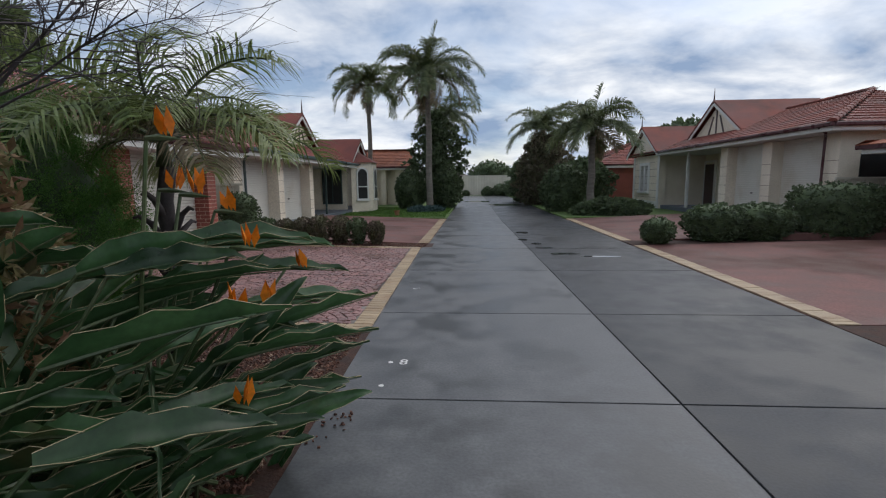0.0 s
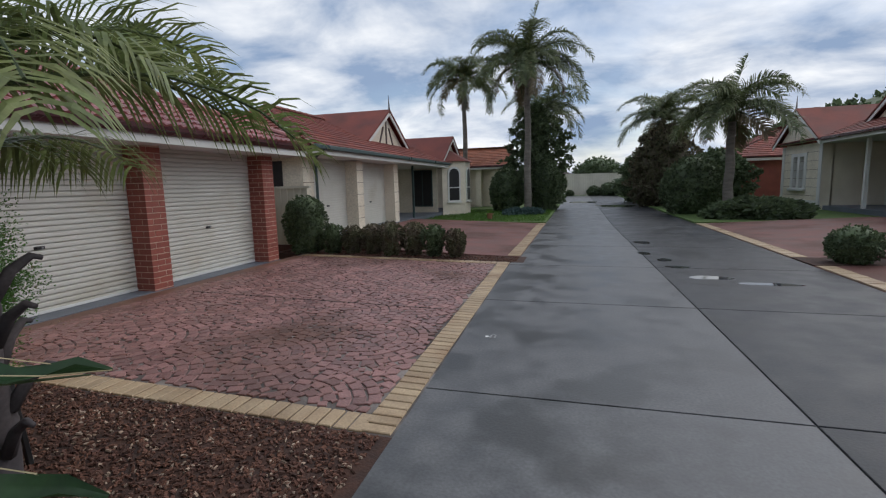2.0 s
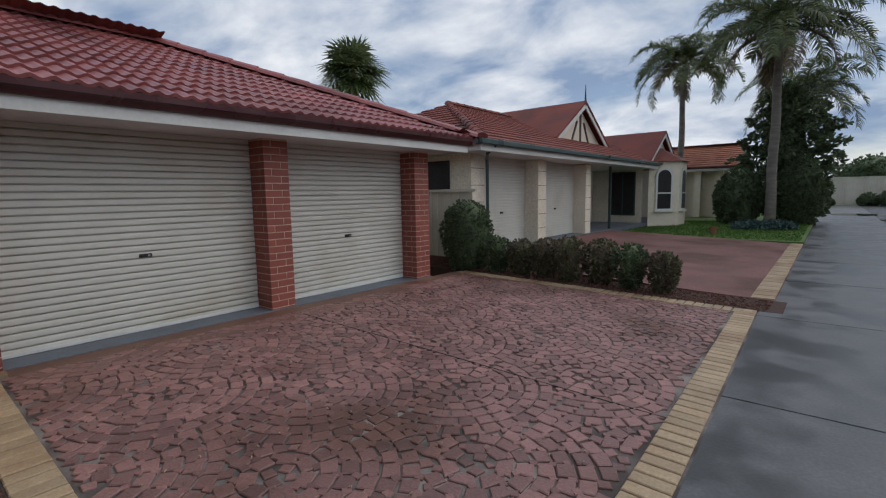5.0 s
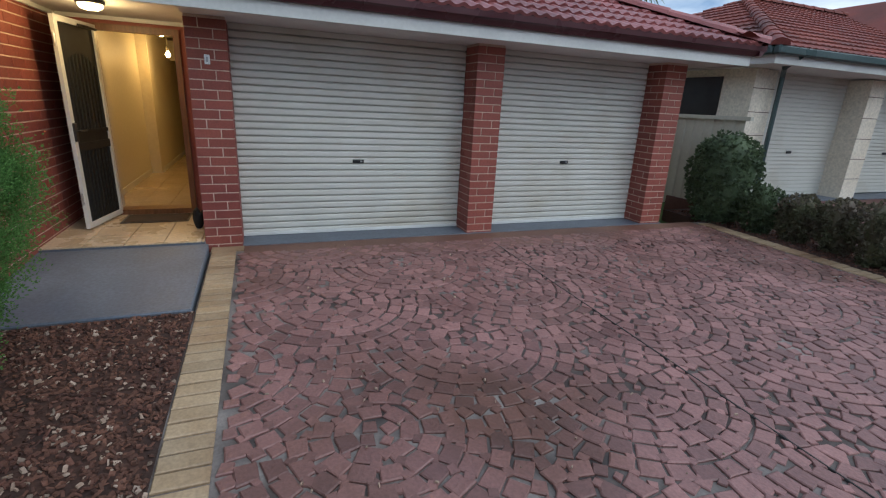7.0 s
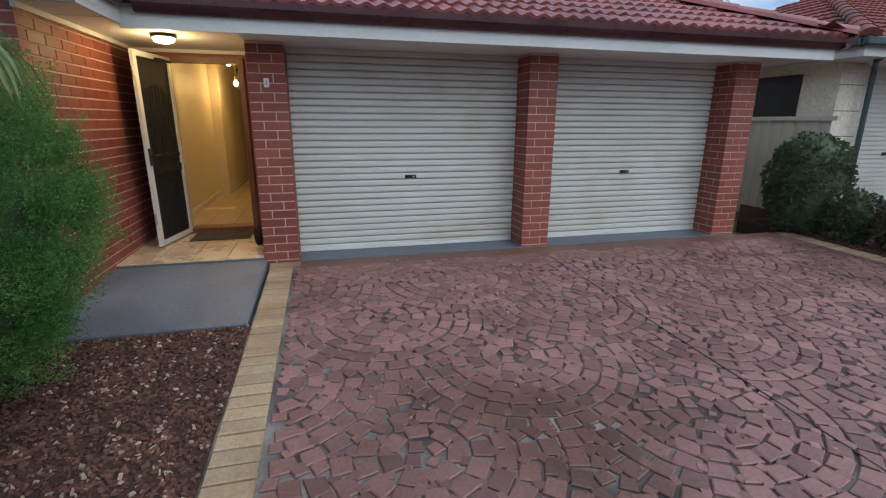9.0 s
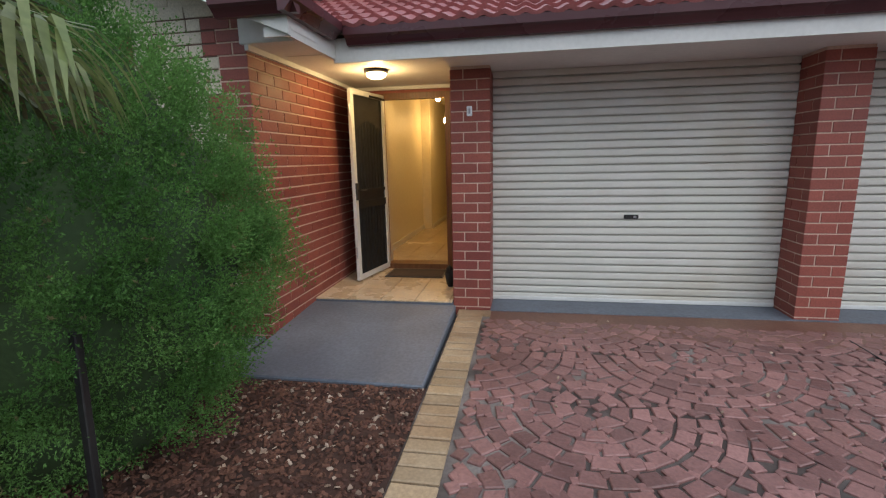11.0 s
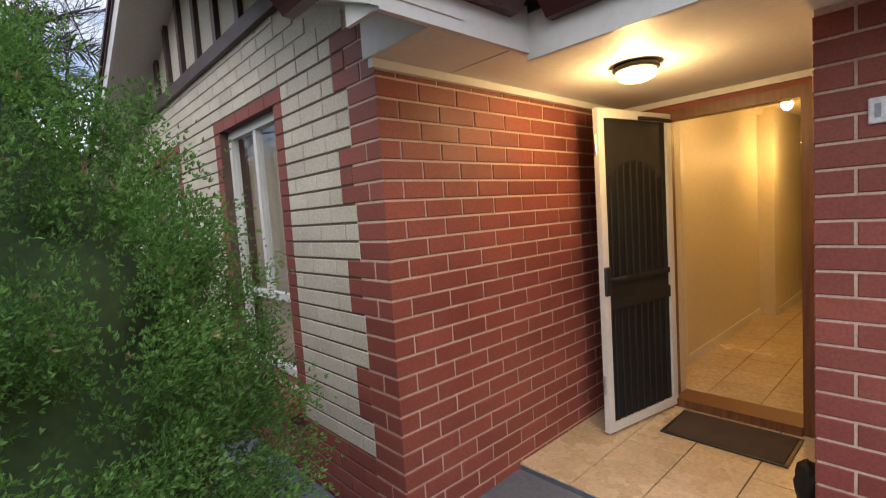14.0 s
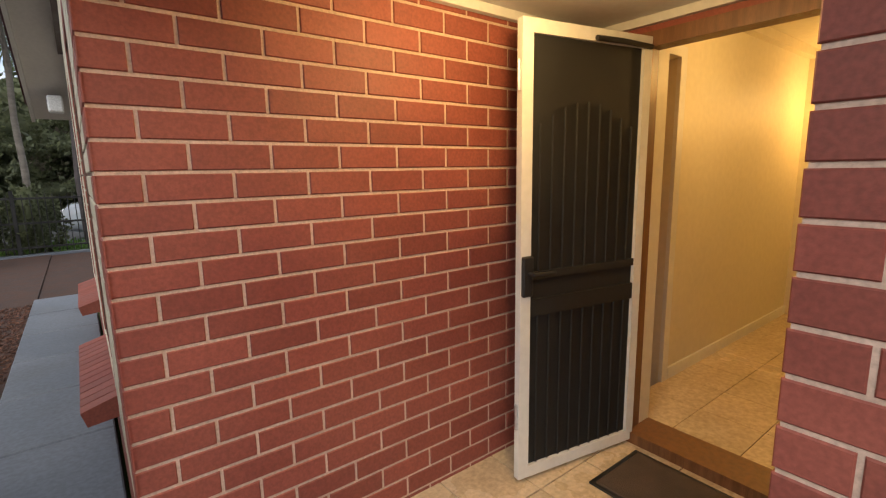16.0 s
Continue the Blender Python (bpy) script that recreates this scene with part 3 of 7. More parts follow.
def tile_mesh(name, segs=12):
    """One roof tile: a rolled S profile with a turned-down front lip."""
    verts, faces = [], []
    for v, lift in ((0.0, 0.034), (TL + 0.05, 0.0)):
        for k in range(segs + 1):
            u = TW * k / segs
            verts.append((u, v, lift + 0.015 * math.sin(4 * math.pi * k / segs + 0.6)))
    m = segs + 1
    for k in range(segs):
        faces.append((k, k + 1, m + k + 1, m + k))
    for k in range(segs + 1):
        verts.append(verts[k])
    for k in range(segs + 1):
        verts.append((verts[k][0], 0.004, verts[k][2] - 0.036))
    for k in range(segs):
        faces.append((3 * m + k, 3 * m + k + 1, 2 * m + k + 1, 2 * m + k))
    me = bpy.data.meshes.new(name)
    me.from_pydata(verts, [], faces)
    me.polygons.foreach_set("use_smooth", [True] * len(me.polygons))
    return me


def inside(poly, u, v):
    return all((bx - ax) * (v - ay) - (by - ay) * (u - ax) >= -1e-6 for (ax, ay), (bx, by) in zip(poly, poly[1:] + poly[:1]))


def roof_plane(name, origin, along, pitch, poly, material, singles, label, deck=None, segs=12):
    """Tiles over a convex outline (u along the eave, v up the slope). singles: each tile an object; else one mesh."""
    o, a = Vector(origin), Vector(along).normalized()
    up = Vector((0, 0, 1))
    inward = up.cross(a)
    s = inward * math.cos(radians(pitch)) + up * math.sin(radians(pitch))
    nrm = a.cross(s)
    base = Matrix(((a.x, s.x, nrm.x, o.x), (a.y, s.y, nrm.y, o.y), (a.z, s.z, nrm.z, o.z), (0, 0, 0, 1)))
    verts = [tuple(base @ Vector((u, v, z))) for z in (-0.02, -0.05) for u, v in poly]
    n = len(poly)
    faces = [tuple(range(n)), tuple(range(2 * n - 1, n - 1, -1))] + [(k, n + k, n + (k + 1) % n, (k + 1) % n) for k in range(n)]
    me = bpy.data.meshes.new(name)
    me.from_pydata(verts, [], faces)
    roof = part(name, me, M_TIMBER)
    tagged(roof, label, "roof", "", "structure")
    umin, umax = min(u for u, v in poly), max(u for u, v in poly)
    vmax = max(v for u, v in poly)
    one = tile_mesh("roof_tile", segs)
    one.materials.append(material)
    allv, allf, rows_u = [], [], int((umax - umin) / TW) + 1
    tv = np.array([tuple(v.co) for v in one.vertices])
    tf = [tuple(p.vertices) for p in one.polygons]
    M = np.array(base)
    for j in range(int(vmax / TL) + 1):
        for i in range(rows_u):
            u, v = umin + i * TW, j * TL - 0.005
            if not inside(poly, u + TW / 2, min(v + TL / 2, vmax)):
                continue
            if singles:
                ob = part("roof_tile", one, material, roof)
                ob.matrix_basis = base @ Matrix.Translation((u, v, 0))
            else:
                w = (tv + np.array((u, v, 0))) @ M[:3, :3].T + M[:3, 3]
                k = len(allv)
                allv.extend(map(tuple, w))
                allf.extend(tuple(q + k for q in f) for f in tf)
    if allv:
        ob = raw("roof_tiles", allv, allf, material, roof, True)
        tagged(ob, kind="stuff")
    return roof


def ridge_caps(name, p, q, material, parent):
    """Half-round cap tiles along a hip or ridge."""
    p, q = Vector(p), Vector(q)
    d = (q - p).normalized()
    n = max(int((q - p).length / 0.4), 1)
    side = d.cross(Vector((0, 0, 1))).normalized()
    up = side.cross(d)
    verts, faces = [], []
    for i in range(n):
        a, b = p + (q - p) * (i / n), p + (q - p) * ((i + 1.06) / n)
        k0 = len(verts)
        for e, r in ((a, 0.125), (b, 0.105)):
            for k in range(7):
                t = math.pi * k / 6
                verts.append(tuple(e + side * math.cos(t) * r + up * (math.sin(t) * r * 0.8 - 0.01)))
        faces += [(k0 + k, k0 + k + 1, k0 + k + 8, k0 + k + 7) for k in range(6)] + [tuple(k0 + k for k in range(7))]
    return raw(name, verts, faces, material, parent)


PITCH = 22.5
tp = math.tan(radians(PITCH))
cp = math.cos(radians(PITCH))
EZ = 2.50
# main roof, east face: eave from y 4.07 to 11.48 at x -5.55; hip at its north end, valley into the wing at its south
run = 4.6
R_MAIN = roof_plane("roof_main", (-5.52, 4.07, EZ), (0, 1, 0), PITCH, [(0, 0), (7.41, 0), (7.41 - 3.7, 3.7 / cp), (-2.6, 3.7 / cp), (-2.6, 2.6 / cp)], M_ROOF, True, "red glazed concrete roof tiles of the garage roof")
ridge_caps("hip_caps", (-5.52, 11.48, EZ + 0.03), (-9.22, 7.78, EZ + 3.7 * tp + 0.05), M_ROOF, R_MAIN)
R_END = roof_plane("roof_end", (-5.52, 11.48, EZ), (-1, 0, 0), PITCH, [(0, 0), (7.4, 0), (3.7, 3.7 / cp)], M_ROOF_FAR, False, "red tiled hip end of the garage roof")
ridge_caps("ridge_caps", (-9.22, 7.78, EZ + 3.7 * tp + 0.03), (-9.22, 0.9, EZ + 3.7 * tp + 0.03), M_ROOF, R_MAIN)
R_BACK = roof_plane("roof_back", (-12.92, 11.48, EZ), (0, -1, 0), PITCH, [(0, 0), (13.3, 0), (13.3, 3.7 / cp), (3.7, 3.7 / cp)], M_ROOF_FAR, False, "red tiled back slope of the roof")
# wing: gable facing the lane, ridge along x at y 0.81
WY, WH = 0.81, 3.26
R_WING_N = roof_plane("roof_wing", (-4.84, 4.07, EZ + 0.01), (-1, 0, 0), PITCH, [(0, 0), (0.68, 0), (3.94, WH / cp), (0, WH / cp)], M_ROOF, True, "red tiled slope of the wing roof")
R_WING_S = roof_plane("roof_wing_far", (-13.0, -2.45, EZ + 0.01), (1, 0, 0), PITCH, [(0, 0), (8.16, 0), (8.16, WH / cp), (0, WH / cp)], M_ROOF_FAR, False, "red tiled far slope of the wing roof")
ridge_caps("ridge_caps", (-4.84, WY, EZ + WH * tp + 0.04), (-9.2, WY, EZ + WH * tp + 0.04), M_ROOF, R_WING_N)
# wing gable: timber strips over cream sheet, barge boards
GZ = EZ + WH * tp
gb = bmesh.new()
prism(gb, [(-1.9, 2.60), (3.50, 2.60), (WY, GZ - 0.12)], "x", -5.40, -5.2425)
GABLE = structure("wall_gable", gb, M_CREAM, "cream sheeted gable with dark timber strips", "wall")
part("gable_beam", boxes((-5.2415, -5.195, -1.2, 2.80, 2.87, 2.97)), M_TIMBER, GABLE)
for k in range(-5, 6):
    y = WY + k * 0.44
    top = GZ - 0.14 - abs(y - WY) * tp
    if top > 3.01:
        part("gable_strip", boxes((-5.2415, -5.205, y - 0.035, y + 0.035, 2.971, top)), M_TIMBER, GABLE)
for sgn in (1, -1):
    bm = bmesh.new()
    ye = WY + sgn * WH
    prism(bm, [(ye, EZ - 0.20), (ye, EZ - 0.01), (WY, GZ - 0.01), (WY, GZ - 0.20)], "x", -4.89, -4.855)
    structure("trim_barge_board", bm, M_WHITE, "white painted barge board of the gable", "trim")
    bm = bmesh.new()
    prism(bm, [(ye, EZ - 0.16), (ye, EZ - 0.13), (WY, GZ - 0.13), (WY, GZ - 0.16)], "x", -5.255, -4.892)
    structure("ceiling_verge_soffit", bm, M_SOFFIT, "lining under the gable's verge", "ceiling")
    bm = bmesh.new()
    prism(bm, [(ye, EZ + 0.0), (ye, EZ + 0.05), (WY, GZ + 0.05), (WY, GZ + 0.0)], "x", -4.92, -4.82)
    structure("trim_verge_cap", bm, M_GUTTER, "maroon verge capping", "trim")
# small decorative gable on the main roof
gx, gy, gw, gz = -7.6, 3.9, 1.25, 3.15
gb = bmesh.new()
prism(gb, [(gy - gw, gz), (gy + gw, gz), (gy, gz + gw * 0.62)], "x", gx - 0.1, gx)
GLET = structure("wall_gablet", gb, M_CREAM, "small cream gable with dark timber strips on the roof", "wall")
for k in (-2, -1, 0, 1, 2):
    part("gable_strip", boxes((gx + 0.002, gx + 0.035, gy + k * 0.38 - 0.03, gy + k * 0.38 + 0.03, gz, gz + (gw - abs(k) * 0.38) * 0.62 - 0.05)), M_TIMBER, GLET)
for sgn in (1, -1):
    bm = bmesh.new()
    prism(bm, [(gy + sgn * (gw + 0.3), gz - 0.19), (gy + sgn * (gw + 0.3), gz - 0.02), (gy, gz + gw * 0.62 + 0.17), (gy, gz + gw * 0.62)], "x", gx + 0.2, gx + 0.24)
    structure("trim_gablet_barge", bm, M_WHITE, "white barge board of the small gable", "trim")
    bm = bmesh.new()
    prism(bm, [(gy + sgn * (gw + 0.35), gz - 0.03), (gy + sgn * (gw + 0.35), gz + 0.03), (gy, gz + gw * 0.62 + 0.24), (gy, gz + gw * 0.62 + 0.18)], "x", gx - 2.4, gx + 0.26)
    structure("roof_gablet", bm, M_ROOF_FAR, "red tiled roof of the small gable", "roof")


# ---- garage doors, security door, fixtures ----
def roller_door(y0, y1):
    ob = thing("garage_door", (-6.47, (y0 + y1) / 2, 0.125), "closed cream ribbed steel roller garage door", "garage door", "roller doors of the brick garage")
    w, z, top = (y1 - y0) / 2, 0.0, 2.12
    pitch = 0.0725
    prof = []
    while z < top:
        prof += [(0.010, z), (0.015, z + 0.008), (0.016, z + 0.03), (0.015, z + 0.052), (0.008, z + 0.060), (-0.02, z + 0.062), (-0.02, z + 0.0715)]
        z += pitch
    verts = [(x, s * w, zz) for s in (-1, 1) for x, zz in prof]
    n = len(prof)
    raw("curtain", verts, [(k, n + k, n + k + 1, k + 1) for k in range(n - 1)], M_ROLLER, ob)
    part("bottom_rail", boxes((-0.02, 0.022, -w, w, -0.008, 0.03), bevel=0.004), M_WHITE, ob)
    part("rubber_seal", boxes((-0.018, 0.016, -w, w, -0.0095, -0.0085)), M_TYRE, ob)
    hd = part("lock_plate", boxes((0.015, 0.026, -0.065, 0.065, 0.80, 0.84), bevel=0.006), M_BLACK, ob, "black lock plate with handle")
    part("handle", boxes((0.027, 0.045, -0.045, 0.0, 0.81, 0.83), bevel=0.005), M_BLACK, hd)
    part("keyhole", boxes((0.0265, 0.03, 0.02, 0.045, 0.81, 0.83), bevel=0.004), M_ALLOY, hd)
    return ob


roller_door(5.25, 7.80)
roller_door(8.14, 10.53)


def security_door():
    ob = thing("security_door", (-7.40, 3.905, 0.212), "open white-framed security screen door with dark mesh and black bars", "door", turn=0)
    d = Vector((-6.70 + 7.40, 3.77 - 3.905, 0))
    ob.rotation_euler = (0, 0, math.atan2(d.y, d.x))
    w, h = 0.74, 2.03
    fr = bmesh.new()
    for b in ((0, 0.05, -0.018, 0.018, 0, h), (w - 0.055, w, -0.018, 0.018, 0, h), (0.05, w - 0.055, -0.018, 0.018, 0, 0.055), (0.05, w - 0.055, -0.018, 0.018, h - 0.055, h)):
        box(fr, *b)
    part("frame", fr, M_WHITE, ob)
    part("screen", boxes((0.05, w - 0.055, -0.004, 0.0, 0.055, h - 0.055)), M_MESH, ob)
    for k in range(9):
        x = 0.10 + k * (w - 0.205) / 8
        part("bar", tube(bmesh.new(), [(x, 0.008, 0.06), (x, 0.008, 0.78)], 0.006, 6), M_MESH, ob)
        part("bar", tube(bmesh.new(), [(x, 0.008, 0.98), (x, 0.008, 1.62 + 0.1 * math.sin(k * math.pi / 8))], 0.006, 6), M_MESH, ob)
    part("rail", boxes((0.05, w - 0.055, 0.002, 0.014, 0.78, 0.86)), M_MESH, ob)
    part("rail", boxes((0.05, w - 0.055, 0.002, 0.014, 0.95, 0.985)), M_MESH, ob)
    lock = part("lock", boxes((w - 0.06, w - 0.005, -0.03, 0.035, 0.88, 1.06), bevel=0.006), M_BLACK, ob, "black lock with lever handle")
    part("lever", tube(bmesh.new(), [(w - 0.035, 0.036, 0.985), (w - 0.035, 0.065, 0.985), (w - 0.15, 0.068, 0.985)], 0.009, 8), M_BLACK, lock)
    for z in (0.25, 1.75):
        part("hinge", tube(bmesh.new(), [(w + 0.004, 0.0, z), (w + 0.004, 0.0, z + 0.12)], 0.009, 8), M_ALLOY, ob)
    part("closer", tube(bmesh.new(), [(0.02, 0.03, 1.98), (0.20, 0.035, 1.985), (0.36, 0.032, 1.985)], 0.012, 8), M_BLACK, ob, "black door closer at the top")
    return ob


security_door()


def porch_light():
    ob = thing("porch_light", (-6.38, 4.16, 2.344), "round ceiling light with frosted glass and dark rim, lit", "ceiling light")
    part("base", lathe(bmesh.new(), [(0.09, 0), (0.108, -0.003), (0.112, -0.024), (0.104, -0.03), (0.07, -0.03)]), M_BLACK, ob, "dark metal rim", True)
    part("diffuser", lathe(bmesh.new(), [(0.094, -0.031), (0.096, -0.044), (0.086, -0.064), (0.06, -0.077), (0.025, -0.083), (0.002, -0.083)]), M_LAMP, ob, "glowing frosted glass", True).visible_shadow = False
    return ob


porch_light()


def hall_light(x, y, z):
    ob = thing("hall_light", (x, y, 2.619), "small lit pendant light in the hall", "ceiling light", "hall lights")
    d = z - 2.619
    part("rose", lathe(bmesh.new(), [(0.03, 0), (0.045, -0.01), (0.03, -0.03)], sides=16), M_WHITE, ob, "", True)
    part("cord", tube(bmesh.new(), [(0, 0, -0.02), (0, 0, d + 0.11)], 0.004, 6), M_WHITE, ob)
    part("holder", lathe(bmesh.new(), [(0.012, d + 0.12), (0.022, d + 0.10), (0.022, d + 0.05)], sides=16), M_WHITE, ob, "", True)
    part("bulb", lathe(bmesh.new(), [(0.018, d + 0.05), (0.035, d + 0.02), (0.04, d), (0.025, d - 0.03), (0.003, d - 0.04)], sides=16), M_BULB, ob, "glowing bulb", True).visible_shadow = False


hall_light(-8.3, 4.4, 2.30)
hall_light(-10.2, 4.18, 2.16)

door_mat = thing("door_mat", (-7.13, 4.32, 0.193), "dark brown coir door mat on the porch tiles", "mat")
part("coir_top", boxes((-0.18, 0.18, -0.315, 0.315, 0.0, 0.014), bevel=0.005), M_MAT, door_mat)
part("border", boxes((-0.20, -0.182, -0.335, 0.335, 0, 0.009), (0.182, 0.20, -0.335, 0.335, 0, 0.009), (-0.18, 0.18, -0.335, -0.317, 0, 0.009), (-0.18, 0.18, 0.317, 0.335, 0, 0.009)), M_BLACK, door_mat)

shoes = thing("door_stop", (-6.62, 4.80, 0.193), "small black cloth bundle by the brick pillar", "bag")
bm = bmesh.new()
bmesh.ops.create_icosphere(bm, subdivisions=3, radius=1.0)
for v in bm.verts:
    k = noise.noise(v.co * 1.7) * 0.35 + 1
    v.co = Vector((v.co.x * 0.085 * k, v.co.y * 0.055 * k, max((v.co.z + 0.85) * 0.13 * (1.1 - 0.25 * v.co.z) * k, 0)))
part("body", bm, M_MESH, shoes, "", True)

num = thing("house_number", (-6.118, 5.07, 1.91), "small white house number plate on a brick pillar", "sign")
part("plate", boxes((0.0, 0.012, -0.024, 0.024, -0.042, 0.042), bevel=0.004), M_PLASTIC, num)
part("mark", boxes((0.0122, 0.015, -0.008, 0.008, -0.022, 0.022)), M_BLIND, num, "grey figure, not readable")


def box_alarm():
    ob = thing("alarm_box", (-5.12, -1.83, 2.44), "white plastic alarm box under the eaves", "alarm box")
    part("case", boxes((-0.06, 0.08, -0.10, 0.10, -0.08, 0.10), bevel=0.015), M_PLASTIC, ob)
    part("grille", boxes((0.081, 0.085, -0.05, 0.05, -0.03, 0.05)), M_GREY, ob)


box_alarm()

# wing windows
for wi, (ya, yb) in enumerate(WINS):
    w = thing(f"window_{wi + 1}", (-5.33, (ya + yb) / 2, W_Z0), "tall white aluminium window with a low transom, blind drawn", "window", "wing windows", "structure")
    hw, hh = (yb - ya) / 2 - 0.002, W_Z1 - W_Z0
    fr = bmesh.new()
    for b in ((-0.03, 0.03, -hw, -hw + 0.05, 0, hh), (-0.03, 0.03, hw - 0.05, hw, 0, hh), (-0.03, 0.03, -hw + 0.05, hw - 0.05, 0, 0.05), (-0.03, 0.03, -hw + 0.05, hw - 0.05, hh - 0.06, hh), (-0.025, 0.025, -hw + 0.05, hw - 0.05, 0.50, 0.55), (-0.025, 0.025, -0.025, 0.025, 0.55, hh - 0.06)):
        box(fr, *b)
    part("window_frame", fr, M_WHITE, w)
    part("pane", boxes((-0.004, 0.004, -hw + 0.045, -0.02, 0.545, hh - 0.055)), M_GLASS, w).visible_shadow = False
    part("pane", boxes((-0.004, 0.004, 0.02, hw - 0.045, 0.545, hh - 0.055)), M_GLASS, w).visible_shadow = False
    part("pane", boxes((-0.004, 0.004, -hw + 0.045, hw - 0.045, 0.045, 0.505)), M_GLASS, w).visible_shadow = False
    part("blind", boxes((-0.12, -0.11, -hw, hw, 0.0, hh)), M_CURTAIN if wi else M_BLIND, w, "drawn cloth blind")

# ---- bricks ----
BL, BH, BG, CH = 0.236, 0.0785, 0.011, 0.0888
CHW = 0.0903


def brick_mesh(length, depth, height=BH):
    bm = bmesh.new()
    box(bm, -length / 2, length / 2, 0, depth, 0, height)
    bmesh.ops.bevel(bm, geom=[e for e in bm.edges if all(v.co.y > depth - 0.001 for v in e.verts)], offset=0.003, segments=1, affect="EDGES")
    return mesh_of(bm, "brick")


BRICKS = {}


def brick(length, material, m, parent):
    key = (round(length, 3), material.name)
    if key not in BRICKS:
        BRICKS[key] = brick_mesh(length, 0.006)
        BRICKS[key].materials.append(material)
    ob = part("brick", BRICKS[key], material, parent)
    ob.matrix_basis = m


def brick_wall(name, origin, along, length, z0, courses, material_of, label, skip=None):
    """Stretcher bond on a face. along: unit direction; the face looks to the right of it turned outwards."""
    wall = thing(name, (0, 0, 0), label, "wall", kind="structure")
    a = Vector(along)
    out = a.cross(Vector((0, 0, 1)))
    o = Vector(origin)
    turn = Matrix(((a.x, out.x, 0, 0), (a.y, out.y, 0, 0), (0, 0, 1, 0), (0, 0, 0, 1)))
    for j in range(courses):
        u = 0.0
        first = True
        while u < length - 0.02:
            L = BL if not (first and j % 2) else BL / 2 - BG / 2
            L = min(L, length - u)
            first = False
            mid = u + L / 2
            z = z0 + j * CHW
            if L > 0.03 and not (skip and skip(mid, L, z)):
                p = o + a * mid
                m = Matrix.Translation((p.x, p.y, z)) @ turn
                brick(L, material_of(mid, L, j, z), m, wall)
            u += L + BG
    return wall


# porch side wall, facing the porch (its outward side is +y)
brick_wall("wall_brick_porch", (-5.235, 3.534, 0), (-1, 0, 0), 2.2, 0.0335, 27, lambda u, L, j, z: M_RED, "painted red brick wall with pale raked joints beside the porch")


def wing_bricks():
    """Front face of the wing: each course is cut at quoins and window surrounds."""
    wall = thing("wall_brick_wing", (0, 0, 0), "cream brick wall with red quoins and red window surrounds", "wall", kind="structure")
    turn = Matrix(((0, 1, 0, 0), (-1, 0, 0, 0), (0, 0, 1, 0), (0, 0, 0, 1)))
    for j in range(33):
        z = 0.0335 + j * CHW
        spans = [(-1.9, 3.546, None)]
        if z > W_Z0 - 0.06 and z < W_Z1 - 0.02:
            spans = [(-1.9, WINS[0][0], "r"), (WINS[0][1], WINS[1][0], "lr"), (WINS[1][1], 3.546, "l")]
        for a, b, side in spans:
            cuts = []
            red_all = j < 5
            q = 0.36 if ((j - 1) // 3) % 2 == 0 else 0.236
            if red_all:
                cuts = [(a, b, M_RED)]
            else:
                lo, hi = a, b
                if side and "l" in side:
                    cuts.append((a, a + 0.115, M_RED))
                    lo = a + 0.115
                if side and "r" in side:
                    cuts.append((b - 0.115, b, M_RED))
                    hi = b - 0.115
                if abs(b - 3.546) < 0.01:
                    cuts.append((3.546 - q, 3.546, M_RED))
                    hi = 3.546 - q
                if side is None and W_Z1 - 0.02 <= z < W_Z1 + 0.06:
                    edge = lo
                    for ya, yb in WINS:
                        cuts += [(edge, ya - 0.12, M_CREAM), (ya - 0.12, yb + 0.12, M_RED)]
                        edge = yb + 0.12
                    cuts.append((edge, hi, M_CREAM))
                else:
                    cuts.append((lo, hi, M_CREAM))
            for lo, hi, m in cuts:
                u, first = hi, True
                while u > lo + 0.03:
                    L = BL if not (first and j % 2 and hi - lo > 0.3) else 0.11
                    L = min(L, u - lo - 0.004)
                    first = False
                    if L > 0.03 and z + BH < GZ - 0.15 - (abs(u - L / 2 - WY) + L / 2) * tp:
                        brick(round(L, 2), m, Matrix.Translation((-5.241, u - L / 2 - 0.002, z)) @ turn, wall)
                    u -= L + BG
    for ya, yb in WINS:
        n = int((yb - ya + 0.14) / 0.086)
        for k in range(n):
            y = ya - 0.06 + k * 0.086
            bm = bmesh.new()
            prism(bm, [(-5.36, W_Z0 - 0.002), (-5.09, W_Z0 - 0.085), (-5.11, W_Z0 - 0.16), (-5.24, W_Z0 - 0.145), (-5.36, W_Z0 - 0.08)], "y", y, y + 0.078)
            part("sill_brick", bm, M_RED, wall)
    return wall


wing_bricks()


